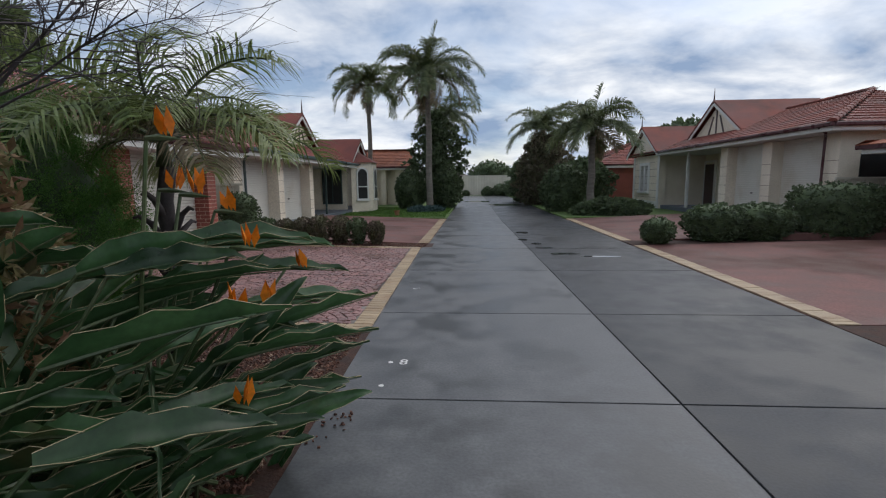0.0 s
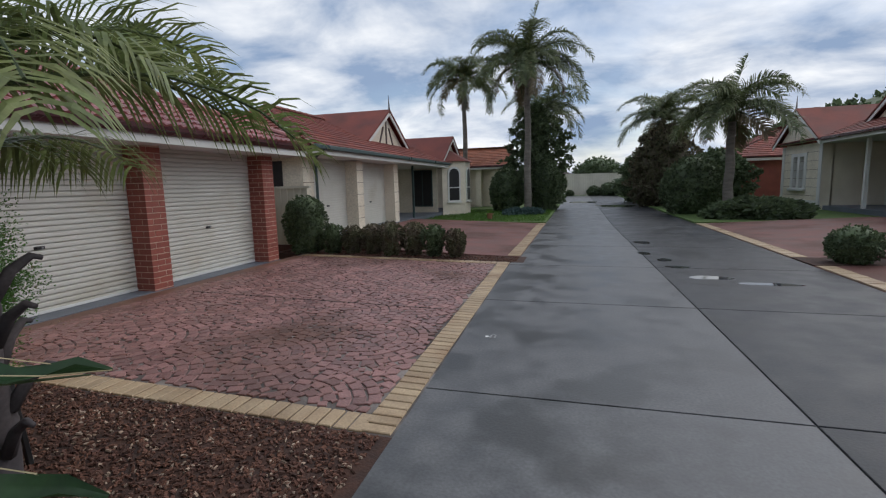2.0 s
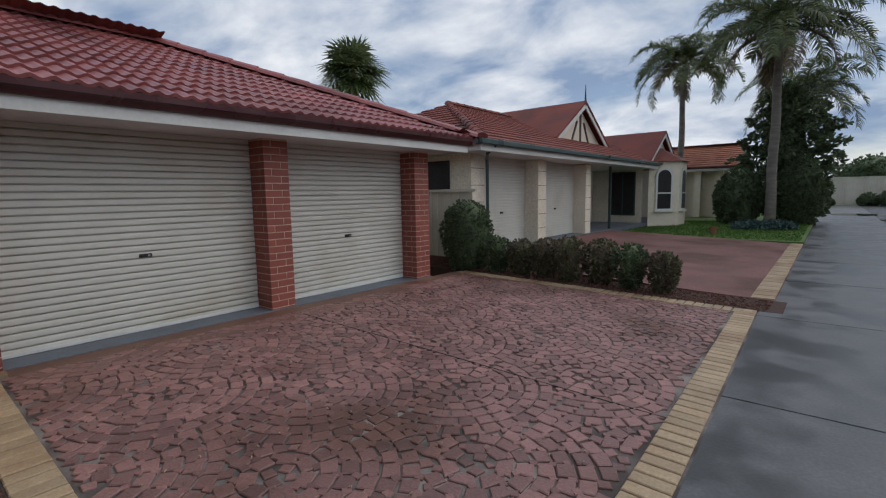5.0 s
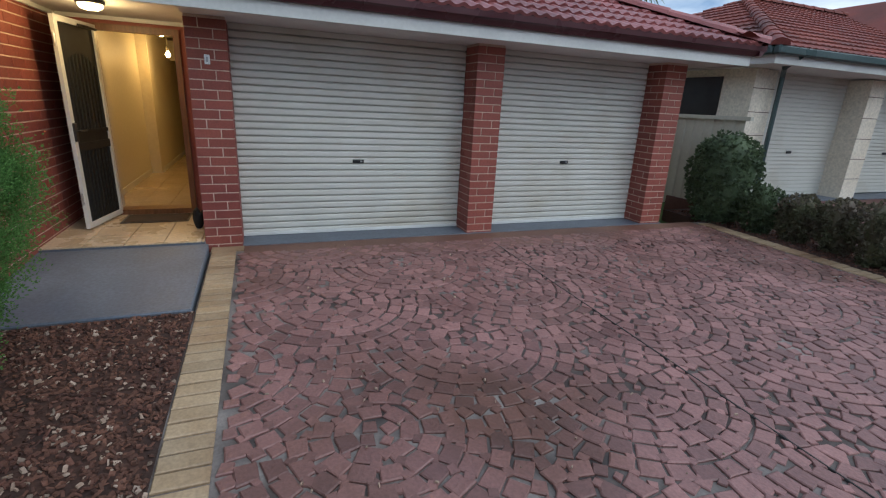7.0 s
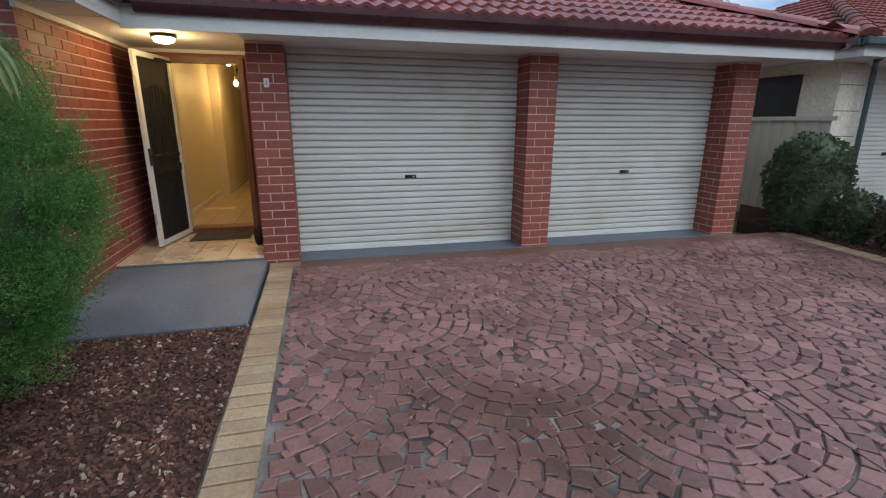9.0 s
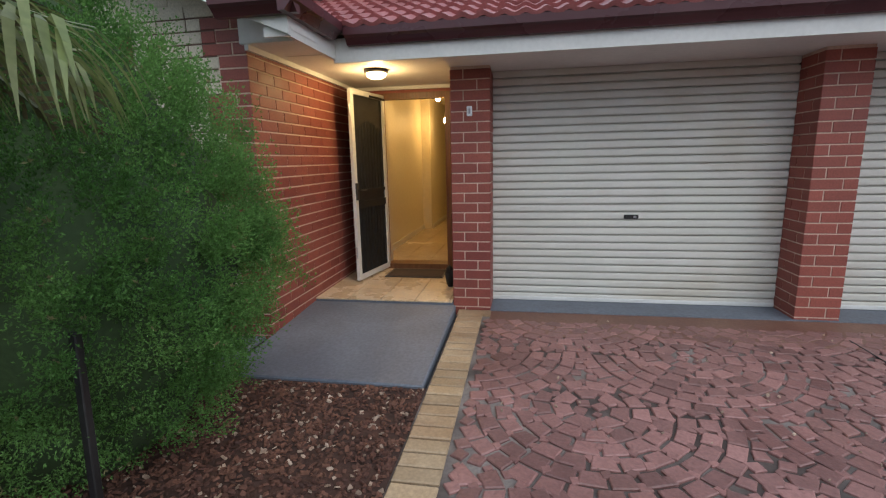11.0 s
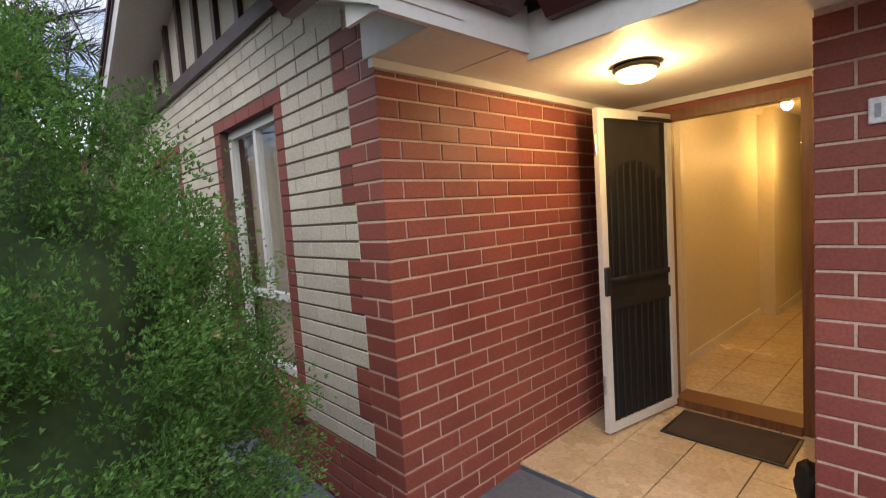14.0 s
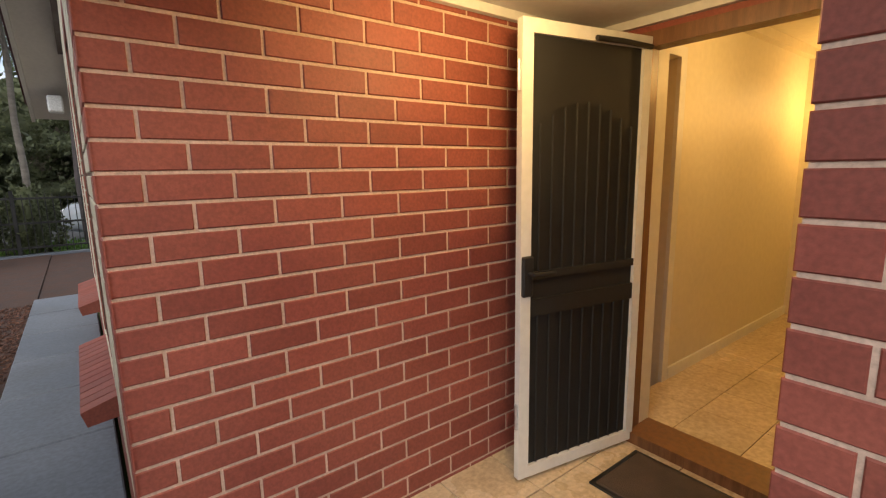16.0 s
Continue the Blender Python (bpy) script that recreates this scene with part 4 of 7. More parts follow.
def pillar(y0, y1, x0=-6.46, x1=-6.12, z0=0.05):
    """A brick pier: core and bricks on its front and two sides."""
    ob = thing("brick_pillar", (x1, (y0 + y1) / 2, z0), "maroon red brick pillar with pale joints beside the garage doors", "pillar", "garage pillars")
    hw, d = (y1 - y0) / 2, x1 - x0
    part("core", boxes((-d, -0.005, -hw + 0.005, hw - 0.005, 0, 2.264)), M_MORTAR, ob)
    fr = Matrix(((0, 1, 0, -0.0055), (-1, 0, 0, 0), (0, 0, 1, 0), (0, 0, 0, 1)))
    sl = Matrix(((-1, 0, 0, 0), (0, -1, 0, -hw + 0.0055), (0, 0, 1, 0), (0, 0, 0, 1)))
    sr = Matrix(((1, 0, 0, 0), (0, 1, 0, hw - 0.0055), (0, 0, 1, 0), (0, 0, 0, 1)))
    for j in range(26):
        z = j * CH
        hgt = z + BH
        if hgt > 2.25:
            break
        W = 2 * hw
        for c, L in ((-hw + 0.115, 0.23), (hw - (W - 0.24) / 2, W - 0.24)) if j % 2 else ((hw - 0.115, 0.23), (-hw + (W - 0.24) / 2, W - 0.24)):
            brick(round(L, 3), M_RED, Matrix.Translation((0, c, z)) @ fr, ob)
        for mm in (sl, sr):
            for c, L in ((-0.115 - 0.002, 0.226), (-d + (d - 0.24) / 2, d - 0.24)) if j % 2 else ((-0.052, 0.096), (-0.11 - (d - 0.115) / 2, d - 0.12)):
                brick(round(L, 3), M_RED, Matrix.Translation((c, 0, z)) @ mm, ob)
    return ob


pillar(4.90, 5.25)
pillar(7.80, 8.14)
pillar(10.53, 10.88)


# ---- neighbouring houses ----
def far_roller(parent, x, y0, y1, z0, z1, face):
    prof, z = [], z0
    while z < z1:
        prof += [(0.02, z), (0.02, z + 0.055), (0.0, z + 0.06), (0.0, z + 0.07)]
        z += 0.075
    n = len(prof)
    verts = [(x + face * u, y, zz) for y in (y0, y1) for u, zz in prof]
    ob = raw("garage_door", verts, [(k, n + k, n + k + 1, k + 1) for k in range(n - 1)], M_ROLLER, parent, label="cream ribbed roller door")
    part("handle", boxes((min(x + face * 0.02, x + face * 0.04), max(x + face * 0.02, x + face * 0.04), (y0 + y1) / 2 - 0.06, (y0 + y1) / 2 + 0.06, z0 + 0.80, z0 + 0.85)), M_BLACK, ob)


def neighbour(name, face, X, Y0, z, label, gutter_mat, roof_mat, gable, doors, bay_at, tall=0.0, slope=PITCH):
    """A single-storey cream block house with two roller doors, a recessed porch and a projecting bay.
    face: +1 looks to +x. X: the pillars' front. Y0: the near end."""
    ob = thing(name, (0, 0, 0), label, "house")

    def bx(a, b, y0, y1, z0, z1):
        return (min(X - face * a, X - face * b), max(X - face * a, X - face * b), y0, y1, z0, z1)
    D = 0.42
    T = tall
    d1, p1, p2 = doors
    YB = Y0 + bay_at
    walls = (bx(0.1, 9, Y0, Y0 + 0.25, 0, z + 2.6 + T), bx(0.1, 0.5, Y0 + 0.25, Y0 + d1, 0, z + 2.2 + T), bx(D + 0.1, D + 0.2, Y0 + 0.3, p2[1] + Y0 + 0.1, 0, z + 2.6 + T), bx(D, 9, Y0 + p2[1] - 0.15, Y0 + p2[1] + 0.1, 0, z + 2.3 + T), bx(2.2, 2.4, Y0 + p2[1] + 0.1, YB + 0.3, 0, z + 2.3 + T), bx(0.15, 9, YB, YB + 0.2, 0, z + 2.3 + T), bx(0.0, 9, Y0 + 16.8, Y0 + 17.0, 0, z + 2.4 + T))
    for w in walls:
        part("wall", boxes(w), M_BLOCK, ob)
    part("slab", boxes(bx(-0.1, 9, Y0, Y0 + 17, 0, z)), M_GREY, ob)
    for y0, y1 in ((Y0 + p1[0], Y0 + p1[1]), (Y0 + p2[0], Y0 + p2[1])):
        pl = part("pillar", boxes(bx(0.0, D, y0, y1, 0, z + 2.2 + T)), M_BLOCK, ob)
        for k in range(1, 6):
            part("block_joint", boxes(bx(-0.002, 0.01, y0 - 0.002, y1 + 0.002, z + 0.38 * k, z + 0.38 * k + 0.012)), M_MORTAR_DARK, pl)
    for k in range(1, 6):
        part("block_joint", boxes(bx(0.098, 0.11, Y0 - 0.002, Y0 + d1, z + 0.38 * k, z + 0.38 * k + 0.012)), M_MORTAR_DARK, ob)
    far_roller(ob, X - face * D, Y0 + d1, Y0 + p1[0], z + 0.02, z + 2.2 + T, face)
    far_roller(ob, X - face * D, Y0 + p1[1], Y0 + p2[0], z + 0.02, z + 2.2 + T, face)
    # porch: post, door, big dark window facing the near side
    if face > 0:
        part("post", boxes(bx(0.05, 0.13, Y0 + 8.4, Y0 + 8.48, z, z + 2.25)), gutter_mat, ob)
        dw = part("door", boxes(bx(2.14, 2.19, Y0 + 8.6, Y0 + 9.5, z, z + 2.05)), M_GREEN, ob, "dark green entrance door")
        part("door_frame", boxes(bx(2.12, 2.2, Y0 + 8.52, Y0 + 8.6, z, z + 2.1), bx(2.12, 2.2, Y0 + 9.5, Y0 + 9.58, z, z + 2.1)), M_WHITE, dw)
        wn2 = part("window", boxes(bx(0.42, 1.40, YB - 0.05, YB - 0.005, z + 0.35, z + 2.10)), M_BLACK, ob, "large dark window with green frame")
        part("frame", boxes(bx(0.37, 0.42, YB - 0.07, YB - 0.002, z + 0.3, z + 2.15), bx(1.40, 1.45, YB - 0.07, YB - 0.002, z + 0.3, z + 2.15), bx(0.88, 0.92, YB - 0.07, YB - 0.051, z + 0.35, z + 2.1), bx(0.42, 1.40, YB - 0.07, YB - 0.051, z + 0.3, z + 0.35), bx(0.42, 1.40, YB - 0.07, YB - 0.051, z + 2.1, z + 2.15)), M_GREEN, wn2)
    else:
        part("post", boxes(bx(0.05, 0.17, Y0 + 9.75, Y0 + 9.87, z, z + 2.25 + T)), M_WHITE, ob)
        dw = part("door", boxes(bx(2.12, 2.19, Y0 + 11.3, Y0 + 12.3, z, z + 2.2)), M_TIMBER, ob, "dark timber entrance door behind a screen")
        part("door_frame", boxes(bx(2.10, 2.2, Y0 + 11.2, Y0 + 11.3, z, z + 2.3), bx(2.10, 2.2, Y0 + 12.3, Y0 + 12.4, z, z + 2.3), bx(2.10, 2.2, Y0 + 11.2, Y0 + 12.4, z + 2.3, z + 2.4)), M_WHITE, dw)
        wn2 = part("window", boxes(bx(2.15, 2.19, Y0 + 8.9, Y0 + 10.2, z + 0.9, z + 2.2)), M_BLACK, ob, "dark porch window with white frame")
        part("frame", boxes(bx(2.10, 2.19, Y0 + 8.78, Y0 + 8.9, z + 0.8, z + 2.3), bx(2.10, 2.19, Y0 + 10.2, Y0 + 10.32, z + 0.8, z + 2.3), bx(2.10, 2.19, Y0 + 8.9, Y0 + 10.2, z + 2.2, z + 2.3), bx(2.06, 2.19, Y0 + 8.75, Y0 + 10.35, z + 0.72, z + 0.8)), M_WHITE, wn2)
    # added black sheet: shade of the space between houses, no real opening
    part("side_window", boxes(bx(0.7, 1.9, Y0 - 0.03, Y0 - 0.001, z + 1.35, z + 2.1)), M_BLACK, ob, "black sheet on the side wall, standing for the shade between the houses")
    yb0, yb1 = YB, YB + (3.1 if face > 0 else 4.2)
    if face > 0:
        # faceted bay with arched white windows
        o = [(X + 0.15, yb0 + 0.001), (X + 1.1, yb0 + 0.95), (X + 1.1, yb0 + 2.15), (X + 0.15, yb0 + 3.1)]
        bm = bmesh.new()
        prism(bm, o, "z", 0, z + 2.55)
        bay = part("bay_wall", bm, M_BLOCK, ob, "faceted cream bay")
        for (xa, ya), (xb2, yb2) in zip(o, o[1:]):
            L = math.hypot(xb2 - xa, yb2 - ya)
            m = Matrix.Translation(((xa + xb2) / 2, (ya + yb2) / 2, z)) @ Matrix.Rotation(math.atan2(yb2 - ya, xb2 - xa), 4, "Z")
            arch = [(-0.29, 0.58), (0.29, 0.58)] + [(0.29 * math.cos(k * math.pi / 10), 1.90 + 0.29 * math.sin(k * math.pi / 10)) for k in range(11)]
            outer = [(u * 1.28, 0.58 + (v - 0.58) * 1.06 - (0.07 if v < 0.6 else 0)) for u, v in arch]
            for pname, outl, dep, mt in (("window_frame", outer, 0.05, M_WHITE), ("pane", arch, 0.055, M_BLACK)):
                bm = bmesh.new()
                prism(bm, outl, "y", -dep, -0.001)
                bmesh.ops.transform(bm, matrix=m, verts=bm.verts)
                part(pname, bm, mt, bay)
            for pname, b in (("transom_bar", (-0.28, 0.28, -0.07, -0.056, 1.20, 1.26)), ("sill", (-0.42, 0.42, -0.12, -0.001, 0.45, 0.52))):
                bm = boxes(b)
                bmesh.ops.transform(bm, matrix=m, verts=bm.verts)
                part(pname, bm, M_WHITE, bay)
        bm = bmesh.new()
        grow = [(x + (0.14 if x > X + 0.5 else 0), y + (-0.14 if y < yb0 + 1.5 else 0.14)) for x, y in o]
        base = [bm.verts.new((x, y, z + 2.55)) for x, y in grow]
        tip = [bm.verts.new((X + 0.12, y, z + 3.2)) for y in (yb0 + 1.3, yb0 + 1.8)]
        for f in ((base[0], base[1], tip[0]), (base[1], base[2], tip[1], tip[0]), (base[2], base[3], tip[1]), (base[0], tip[0], tip[1], base[3]), tuple(base[::-1])):
            bm.faces.new(f)
        part("bay_roof", bm, roof_mat, ob, "small faceted red bay roof")
    else:
        wa, wb, wz0, wz1 = yb0 + 1.45, yb1 - 1.15, z + 0.75, z + 2.25
        bay = part("bay_wall", boxes(bx(-0.25, 0.2, yb0, wa, 0, z + 2.3 + T), bx(-0.25, 0.2, wb, yb1, 0, z + 2.3 + T), bx(-0.25, 0.2, wa, wb, 0, wz0), bx(-0.25, 0.2, wa, wb, wz1, z + 2.3 + T)), M_BLOCK, ob)
        part("pane", boxes(bx(0.0, 0.02, wa, wb, wz0, wz1)), M_BLACK, bay, "dark window panes")
        for y in (wa + 0.1, (wa + wb) / 2, wb - 0.1):
            part("window_frame", boxes(bx(-0.29, 0.03, y - 0.13, y + 0.13, wz0, wz1)), M_WHITE, bay)
        part("window_frame", boxes(bx(-0.29, 0.0, wa - 0.03, wb + 0.03, wz1, wz1 + 0.16)), M_WHITE, bay)
        for k in range(1, 7):
            part("block_joint", boxes(bx(-0.253, -0.24, yb0 - 0.003, yb1, z + 0.4 * k, z + 0.4 * k + 0.014)), M_MORTAR_DARK, bay)
        for y in (yb0 + 0.12, yb1 - 0.12):
            part("quoin", boxes(bx(-0.28, -0.252, y - 0.14, y + 0.14, z, z + 2.3 + T)), M_WHITE, bay)
        part("sill", boxes(bx(-0.38, -0.254, wa - 0.1, wb + 0.1, z + 0.6, z + 0.75), bevel=0.02), M_WHITE, bay)
        part("plinth", boxes(bx(-0.30, -0.24, yb0 - 0.03, yb1 + 0.03, 0, z + 0.2)), M_WHITE, bay)

    # eaves
    part("fascia", boxes(bx(-0.5, -0.47, Y0 - 0.45, YB - 0.02, z + 2.22 + T, z + 2.40 + T)), M_WHITE, ob)
    part("soffit", boxes(bx(-0.47, 2.3, Y0 - 0.45, YB - 0.02, z + 2.22 + T, z + 2.24 + T)), M_SOFFIT, ob)
    part("end_fascia", boxes(bx(-0.5, 9, Y0 - 0.48, Y0 - 0.45, z + 2.22 + T, z + 2.40 + T)), M_WHITE, ob)
    part("gutter", boxes(bx(-0.61, -0.501, Y0 - 0.58, YB - 0.02, z + 2.34 + T, z + 2.46 + T), bevel=0.02), gutter_mat, ob)
    part("end_gutter", boxes(bx(-0.5, 9, Y0 - 0.6, Y0 - 0.481, z + 2.34 + T, z + 2.46 + T), bevel=0.02), gutter_mat, ob)
    part("downpipe", tube(bmesh.new(), [(X + face * 0.52, Y0 + 0.05, z + 2.36 + T), (X + face * 0.3, Y0 + 0.05, z + 2.2 + T), (X + face * 0.02, Y0 + 0.45, z + 2.1 + T), (X + face * 0.0, Y0 + 0.5, z)], 0.04, 8), gutter_mat, ob)
    # roof
    ez = z + 2.44 + T
    ex = X + face * 0.58
    depth = 4.4
    ck, tk = math.cos(radians(slope)), math.tan(radians(slope))
    L = 17.6
    if face > 0:
        r1 = roof_plane("roof_" + name, (ex, Y0 - 0.55, ez), (0, 1, 0), slope, [(0, 0), (L, 0), (L, depth / ck), (depth, depth / ck)], roof_mat, False, "weathered red tiled roof", segs=4)
        r2 = roof_plane("roof_end_" + name, (ex - 2 * depth, Y0 - 0.55, ez), (1, 0, 0), slope, [(0, 0), (2 * depth, 0), (depth, depth / ck)], roof_mat, False, "weathered red tiled hip end", segs=4)
    else:
        r1 = roof_plane("roof_" + name, (ex, Y0 - 0.55 + L, ez), (0, -1, 0), slope, [(0, 0), (L, 0), (L - depth, depth / ck), (0, depth / ck)], roof_mat, False, "weathered red tiled roof", segs=4)
        r2 = roof_plane("roof_end_" + name, (ex, Y0 - 0.55, ez), (1, 0, 0), slope, [(0, 0), (2 * depth, 0), (depth, depth / ck)], roof_mat, False, "weathered red tiled hip end", segs=4)
    rx, rz = ex - face * depth, ez + depth * tk
    ridge_caps("hip_caps", (ex, Y0 - 0.55, ez + 0.03), (rx, Y0 - 0.55 + depth, rz + 0.03), roof_mat, r1)
    ridge_caps("ridge_caps", (rx, Y0 - 0.55 + depth, rz + 0.03), (rx, Y0 + 17, rz + 0.03), roof_mat, r1)
    # gables that look to the lane: a high one over the porch and a low one over the bay
    for gname, yc, hw, gx2, gz2, back in (("gable", Y0 + gable[0], gable[1], X - face * 1.2, ez + gable[2], 4.6), ("bay_gable", (yb0 + yb1) / 2, 2.0 if face > 0 else 2.2, X + face * (0.1 if face > 0 else 0.35), ez - 0.05, 4.5)):
        rise = hw * 0.62
        bm = bmesh.new()
        prism(bm, [(yc - hw, gz2), (yc + hw, gz2), (yc, gz2 + rise)], "x", gx2 - 0.05, gx2 + 0.05)
        g = part(gname, bm, M_BLOCK, ob, "cream gable with dark timber strips")
        if gname == "gable":
            for k in (-1, 0, 1):
                dz = (hw - abs(k) * 0.5) * 0.62
                xa = gx2 + face * 0.052
                bm = bmesh.new()
                prism(bm, [(yc + k * 0.75 - 0.05, gz2), (yc + k * 0.75 + 0.05, gz2), (yc + k * 0.3 + 0.05, gz2 + dz - 0.15), (yc + k * 0.3 - 0.05, gz2 + dz - 0.15)], "x", min(xa, xa + face * 0.03), max(xa, xa + face * 0.03))
                part("gable_strip", bm, M_TIMBER, g)
        for sgn in (1, -1):
            bm = bmesh.new()
            xa = gx2 + face * 0.22
            prism(bm, [(yc + sgn * (hw + 0.35), gz2 - 0.20), (yc + sgn * (hw + 0.35), gz2 - 0.04), (yc, gz2 + rise + 0.18), (yc, gz2 + rise + 0.02)], "x", min(xa, xa + face * 0.04), max(xa, xa + face * 0.04))
            part("barge_board", bm, M_WHITE, ob)
            bm = bmesh.new()
            xb = gx2 - face * back
            prism(bm, [(yc + sgn * (hw + 0.4), gz2 - 0.05), (yc + sgn * (hw + 0.4), gz2 + 0.03), (yc, gz2 + rise + 0.28), (yc, gz2 + rise + 0.20)], "x", min(xa + face * 0.06, xb), max(xa + face * 0.06, xb))
            part("gable_roof", bm, roof_mat, ob)
        if gname == "bay_gable" and face > 0:
            continue
        part("finial", tube(bmesh.new(), [(gx2 + face * 0.24, yc, gz2 + rise + 0.1), (gx2 + face * 0.24, yc, gz2 + rise + 0.45), (gx2 + face * 0.24, yc, gz2 + rise + 0.85)], [0.05, 0.03, 0.008], 6), M_TIMBER, ob)
    return ob


neighbour("neighbour_house", 1, -6.75, 13.15, 0.22, "cream block house with red tiled roof and green gutters", M_GREEN, M_ROOF_FAR, (8.2, 1.95, 0.66), (0.5, (2.9, 3.35), (6.05, 6.48)), 12.2)
neighbour("opposite_house", -1, 10.6, 14.7, 0.25, "cream block house with two roller doors and red tiled roof", M_GUTTER, M_ROOF_FAR, (9.4, 2.2, 0.58), (0.6, (3.0, 3.55), (5.95, 6.5)), 12.5, 0.5, 20)

# fence at the lane's end
fence = thing("lane_end_fence", (0, 57.9, 0), "cream ribbed steel fence closing the lane", "fence")
for k in range(16):
    x0 = -14 + 2.35 * k
    prof = []
    for i in range(12):
        u = x0 + 0.04 + i * 2.3 / 12
        prof += [(u, 0.02), (u + 0.06, 0.02), (u + 0.075, 0.0), (u + 0.175, 0.0)]
    n = len(prof)
    verts = [(a, b, z) for z in (0.05, 2.38) for a, b in prof]
    raw("panel", verts, [(i, i + 1, n + i + 1, n + i) for i in range(n - 1)], M_FENCE, fence)
    part("post", boxes((x0 - 0.035, x0 + 0.035, -0.04, 0.04, 0, 2.44), bevel=0.005), M_FENCE, fence)
part("rail", boxes((-14, 23, -0.035, 0.035, 2.37, 2.44), bevel=0.006), M_FENCE, fence)

# side fences between the houses
for sname, xa, xb, y in (("side_fence", -7.9, -6.3, 12.55), ("side_fence_opposite", 10.6, 13.2, 14.6)):
    sf = thing(sname, (0, y, 0), "low cream steel fence panel between two houses", "fence")
    prof, u = [], xa
    while u < xb - 0.15:
        prof += [(u, 0.02), (u + 0.06, 0.02), (u + 0.075, 0.0), (u + 0.18, 0.0)]
        u += 0.19
    n = len(prof)
    raw("panel", [(a, b, z) for z in (0.05, 1.6) for a, b in prof], [(i, i + 1, n + i + 1, n + i) for i in range(n - 1)], M_FENCE, sf)
    part("rail", boxes((xa, xb, -0.03, 0.04, 1.6, 1.66)), M_FENCE, sf)


# ---- plants ----
rng = np.random.default_rng(7)


def leaf_cloud(centres, normals, size, per, shape, spread=0.8, droop=0.0):
    """Many small bent blades: for each centre, per blades that fan out round its normal. shape: width over length."""
    n = len(centres)
    c = np.repeat(centres, per, 0)
    d = np.repeat(normals, per, 0) + rng.normal(0, spread, (n * per, 3))
    d[:, 2] -= droop
    d /= np.linalg.norm(d, axis=1)[:, None] + 1e-9
    s = np.cross(d, rng.normal(0, 1, (n * per, 3)))
    s /= np.linalg.norm(s, axis=1)[:, None] + 1e-9
    up = np.cross(s, d)
    L = size * rng.uniform(0.6, 1.3, (n * per, 1))
    W = L * shape
    a = c
    b = c + d * L * 0.5 + s * W + up * W * 0.3
    e = c + d * L * 0.5 - s * W + up * W * 0.3
    t = c + d * L
    v = np.stack((a, b, t, e), 1).reshape(-1, 3)
    k = np.arange(n * per) * 4
    f = np.stack((k, k + 1, k + 2, k + 3), 1)
    return v, f


def mesh_np(name, v, f, material, parent, label="", smooth=False):
    me = bpy.data.meshes.new(name)
    me.from_pydata(v.tolist(), [], f.tolist())
    return part(name, me, material, parent, label, smooth)


def blob_points(n, profile, lumps=0.12, freq=2.2, seed=0.0):
    """Points and outward normals on an uneven body of revolution; profile: (height, radius) pairs."""
    hs, rs = np.array([p[0] for p in profile]), np.array([p[1] for p in profile])
    w = np.interp(np.linspace(hs[0], hs[-1], 400), hs, rs) + 0.05
    zz = rng.choice(np.linspace(hs[0], hs[-1], 400), n, p=w / w.sum()) + rng.normal(0, 0.01, n)
    th = rng.uniform(0, 2 * np.pi, n)
    r = np.interp(zz, hs, rs)
    slope = np.gradient(np.interp(np.linspace(hs[0], hs[-1], 400), hs, rs), (hs[-1] - hs[0]) / 399)
    nz = -np.interp(zz, np.linspace(hs[0], hs[-1], 400), slope)
    bump = np.array([noise.noise(Vector((math.cos(t) * freq + seed, math.sin(t) * freq, z * freq))) for t, z in zip(th, zz)])
    r = r * (1 + lumps * bump)
    p = np.stack((np.cos(th) * r, np.sin(th) * r, zz), 1)
    nn = np.stack((np.cos(th), np.sin(th), np.clip(nz, -1, 2)), 1)
    nn /= np.linalg.norm(nn, axis=1)[:, None]
    return p, nn


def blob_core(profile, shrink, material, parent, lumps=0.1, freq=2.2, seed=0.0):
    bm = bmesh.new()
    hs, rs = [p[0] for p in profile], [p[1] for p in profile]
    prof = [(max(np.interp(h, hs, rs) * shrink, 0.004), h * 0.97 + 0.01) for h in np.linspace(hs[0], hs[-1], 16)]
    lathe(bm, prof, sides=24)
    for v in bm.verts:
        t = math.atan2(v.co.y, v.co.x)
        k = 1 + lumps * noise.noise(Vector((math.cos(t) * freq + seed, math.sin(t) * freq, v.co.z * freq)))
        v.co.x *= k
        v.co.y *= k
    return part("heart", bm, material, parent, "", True)


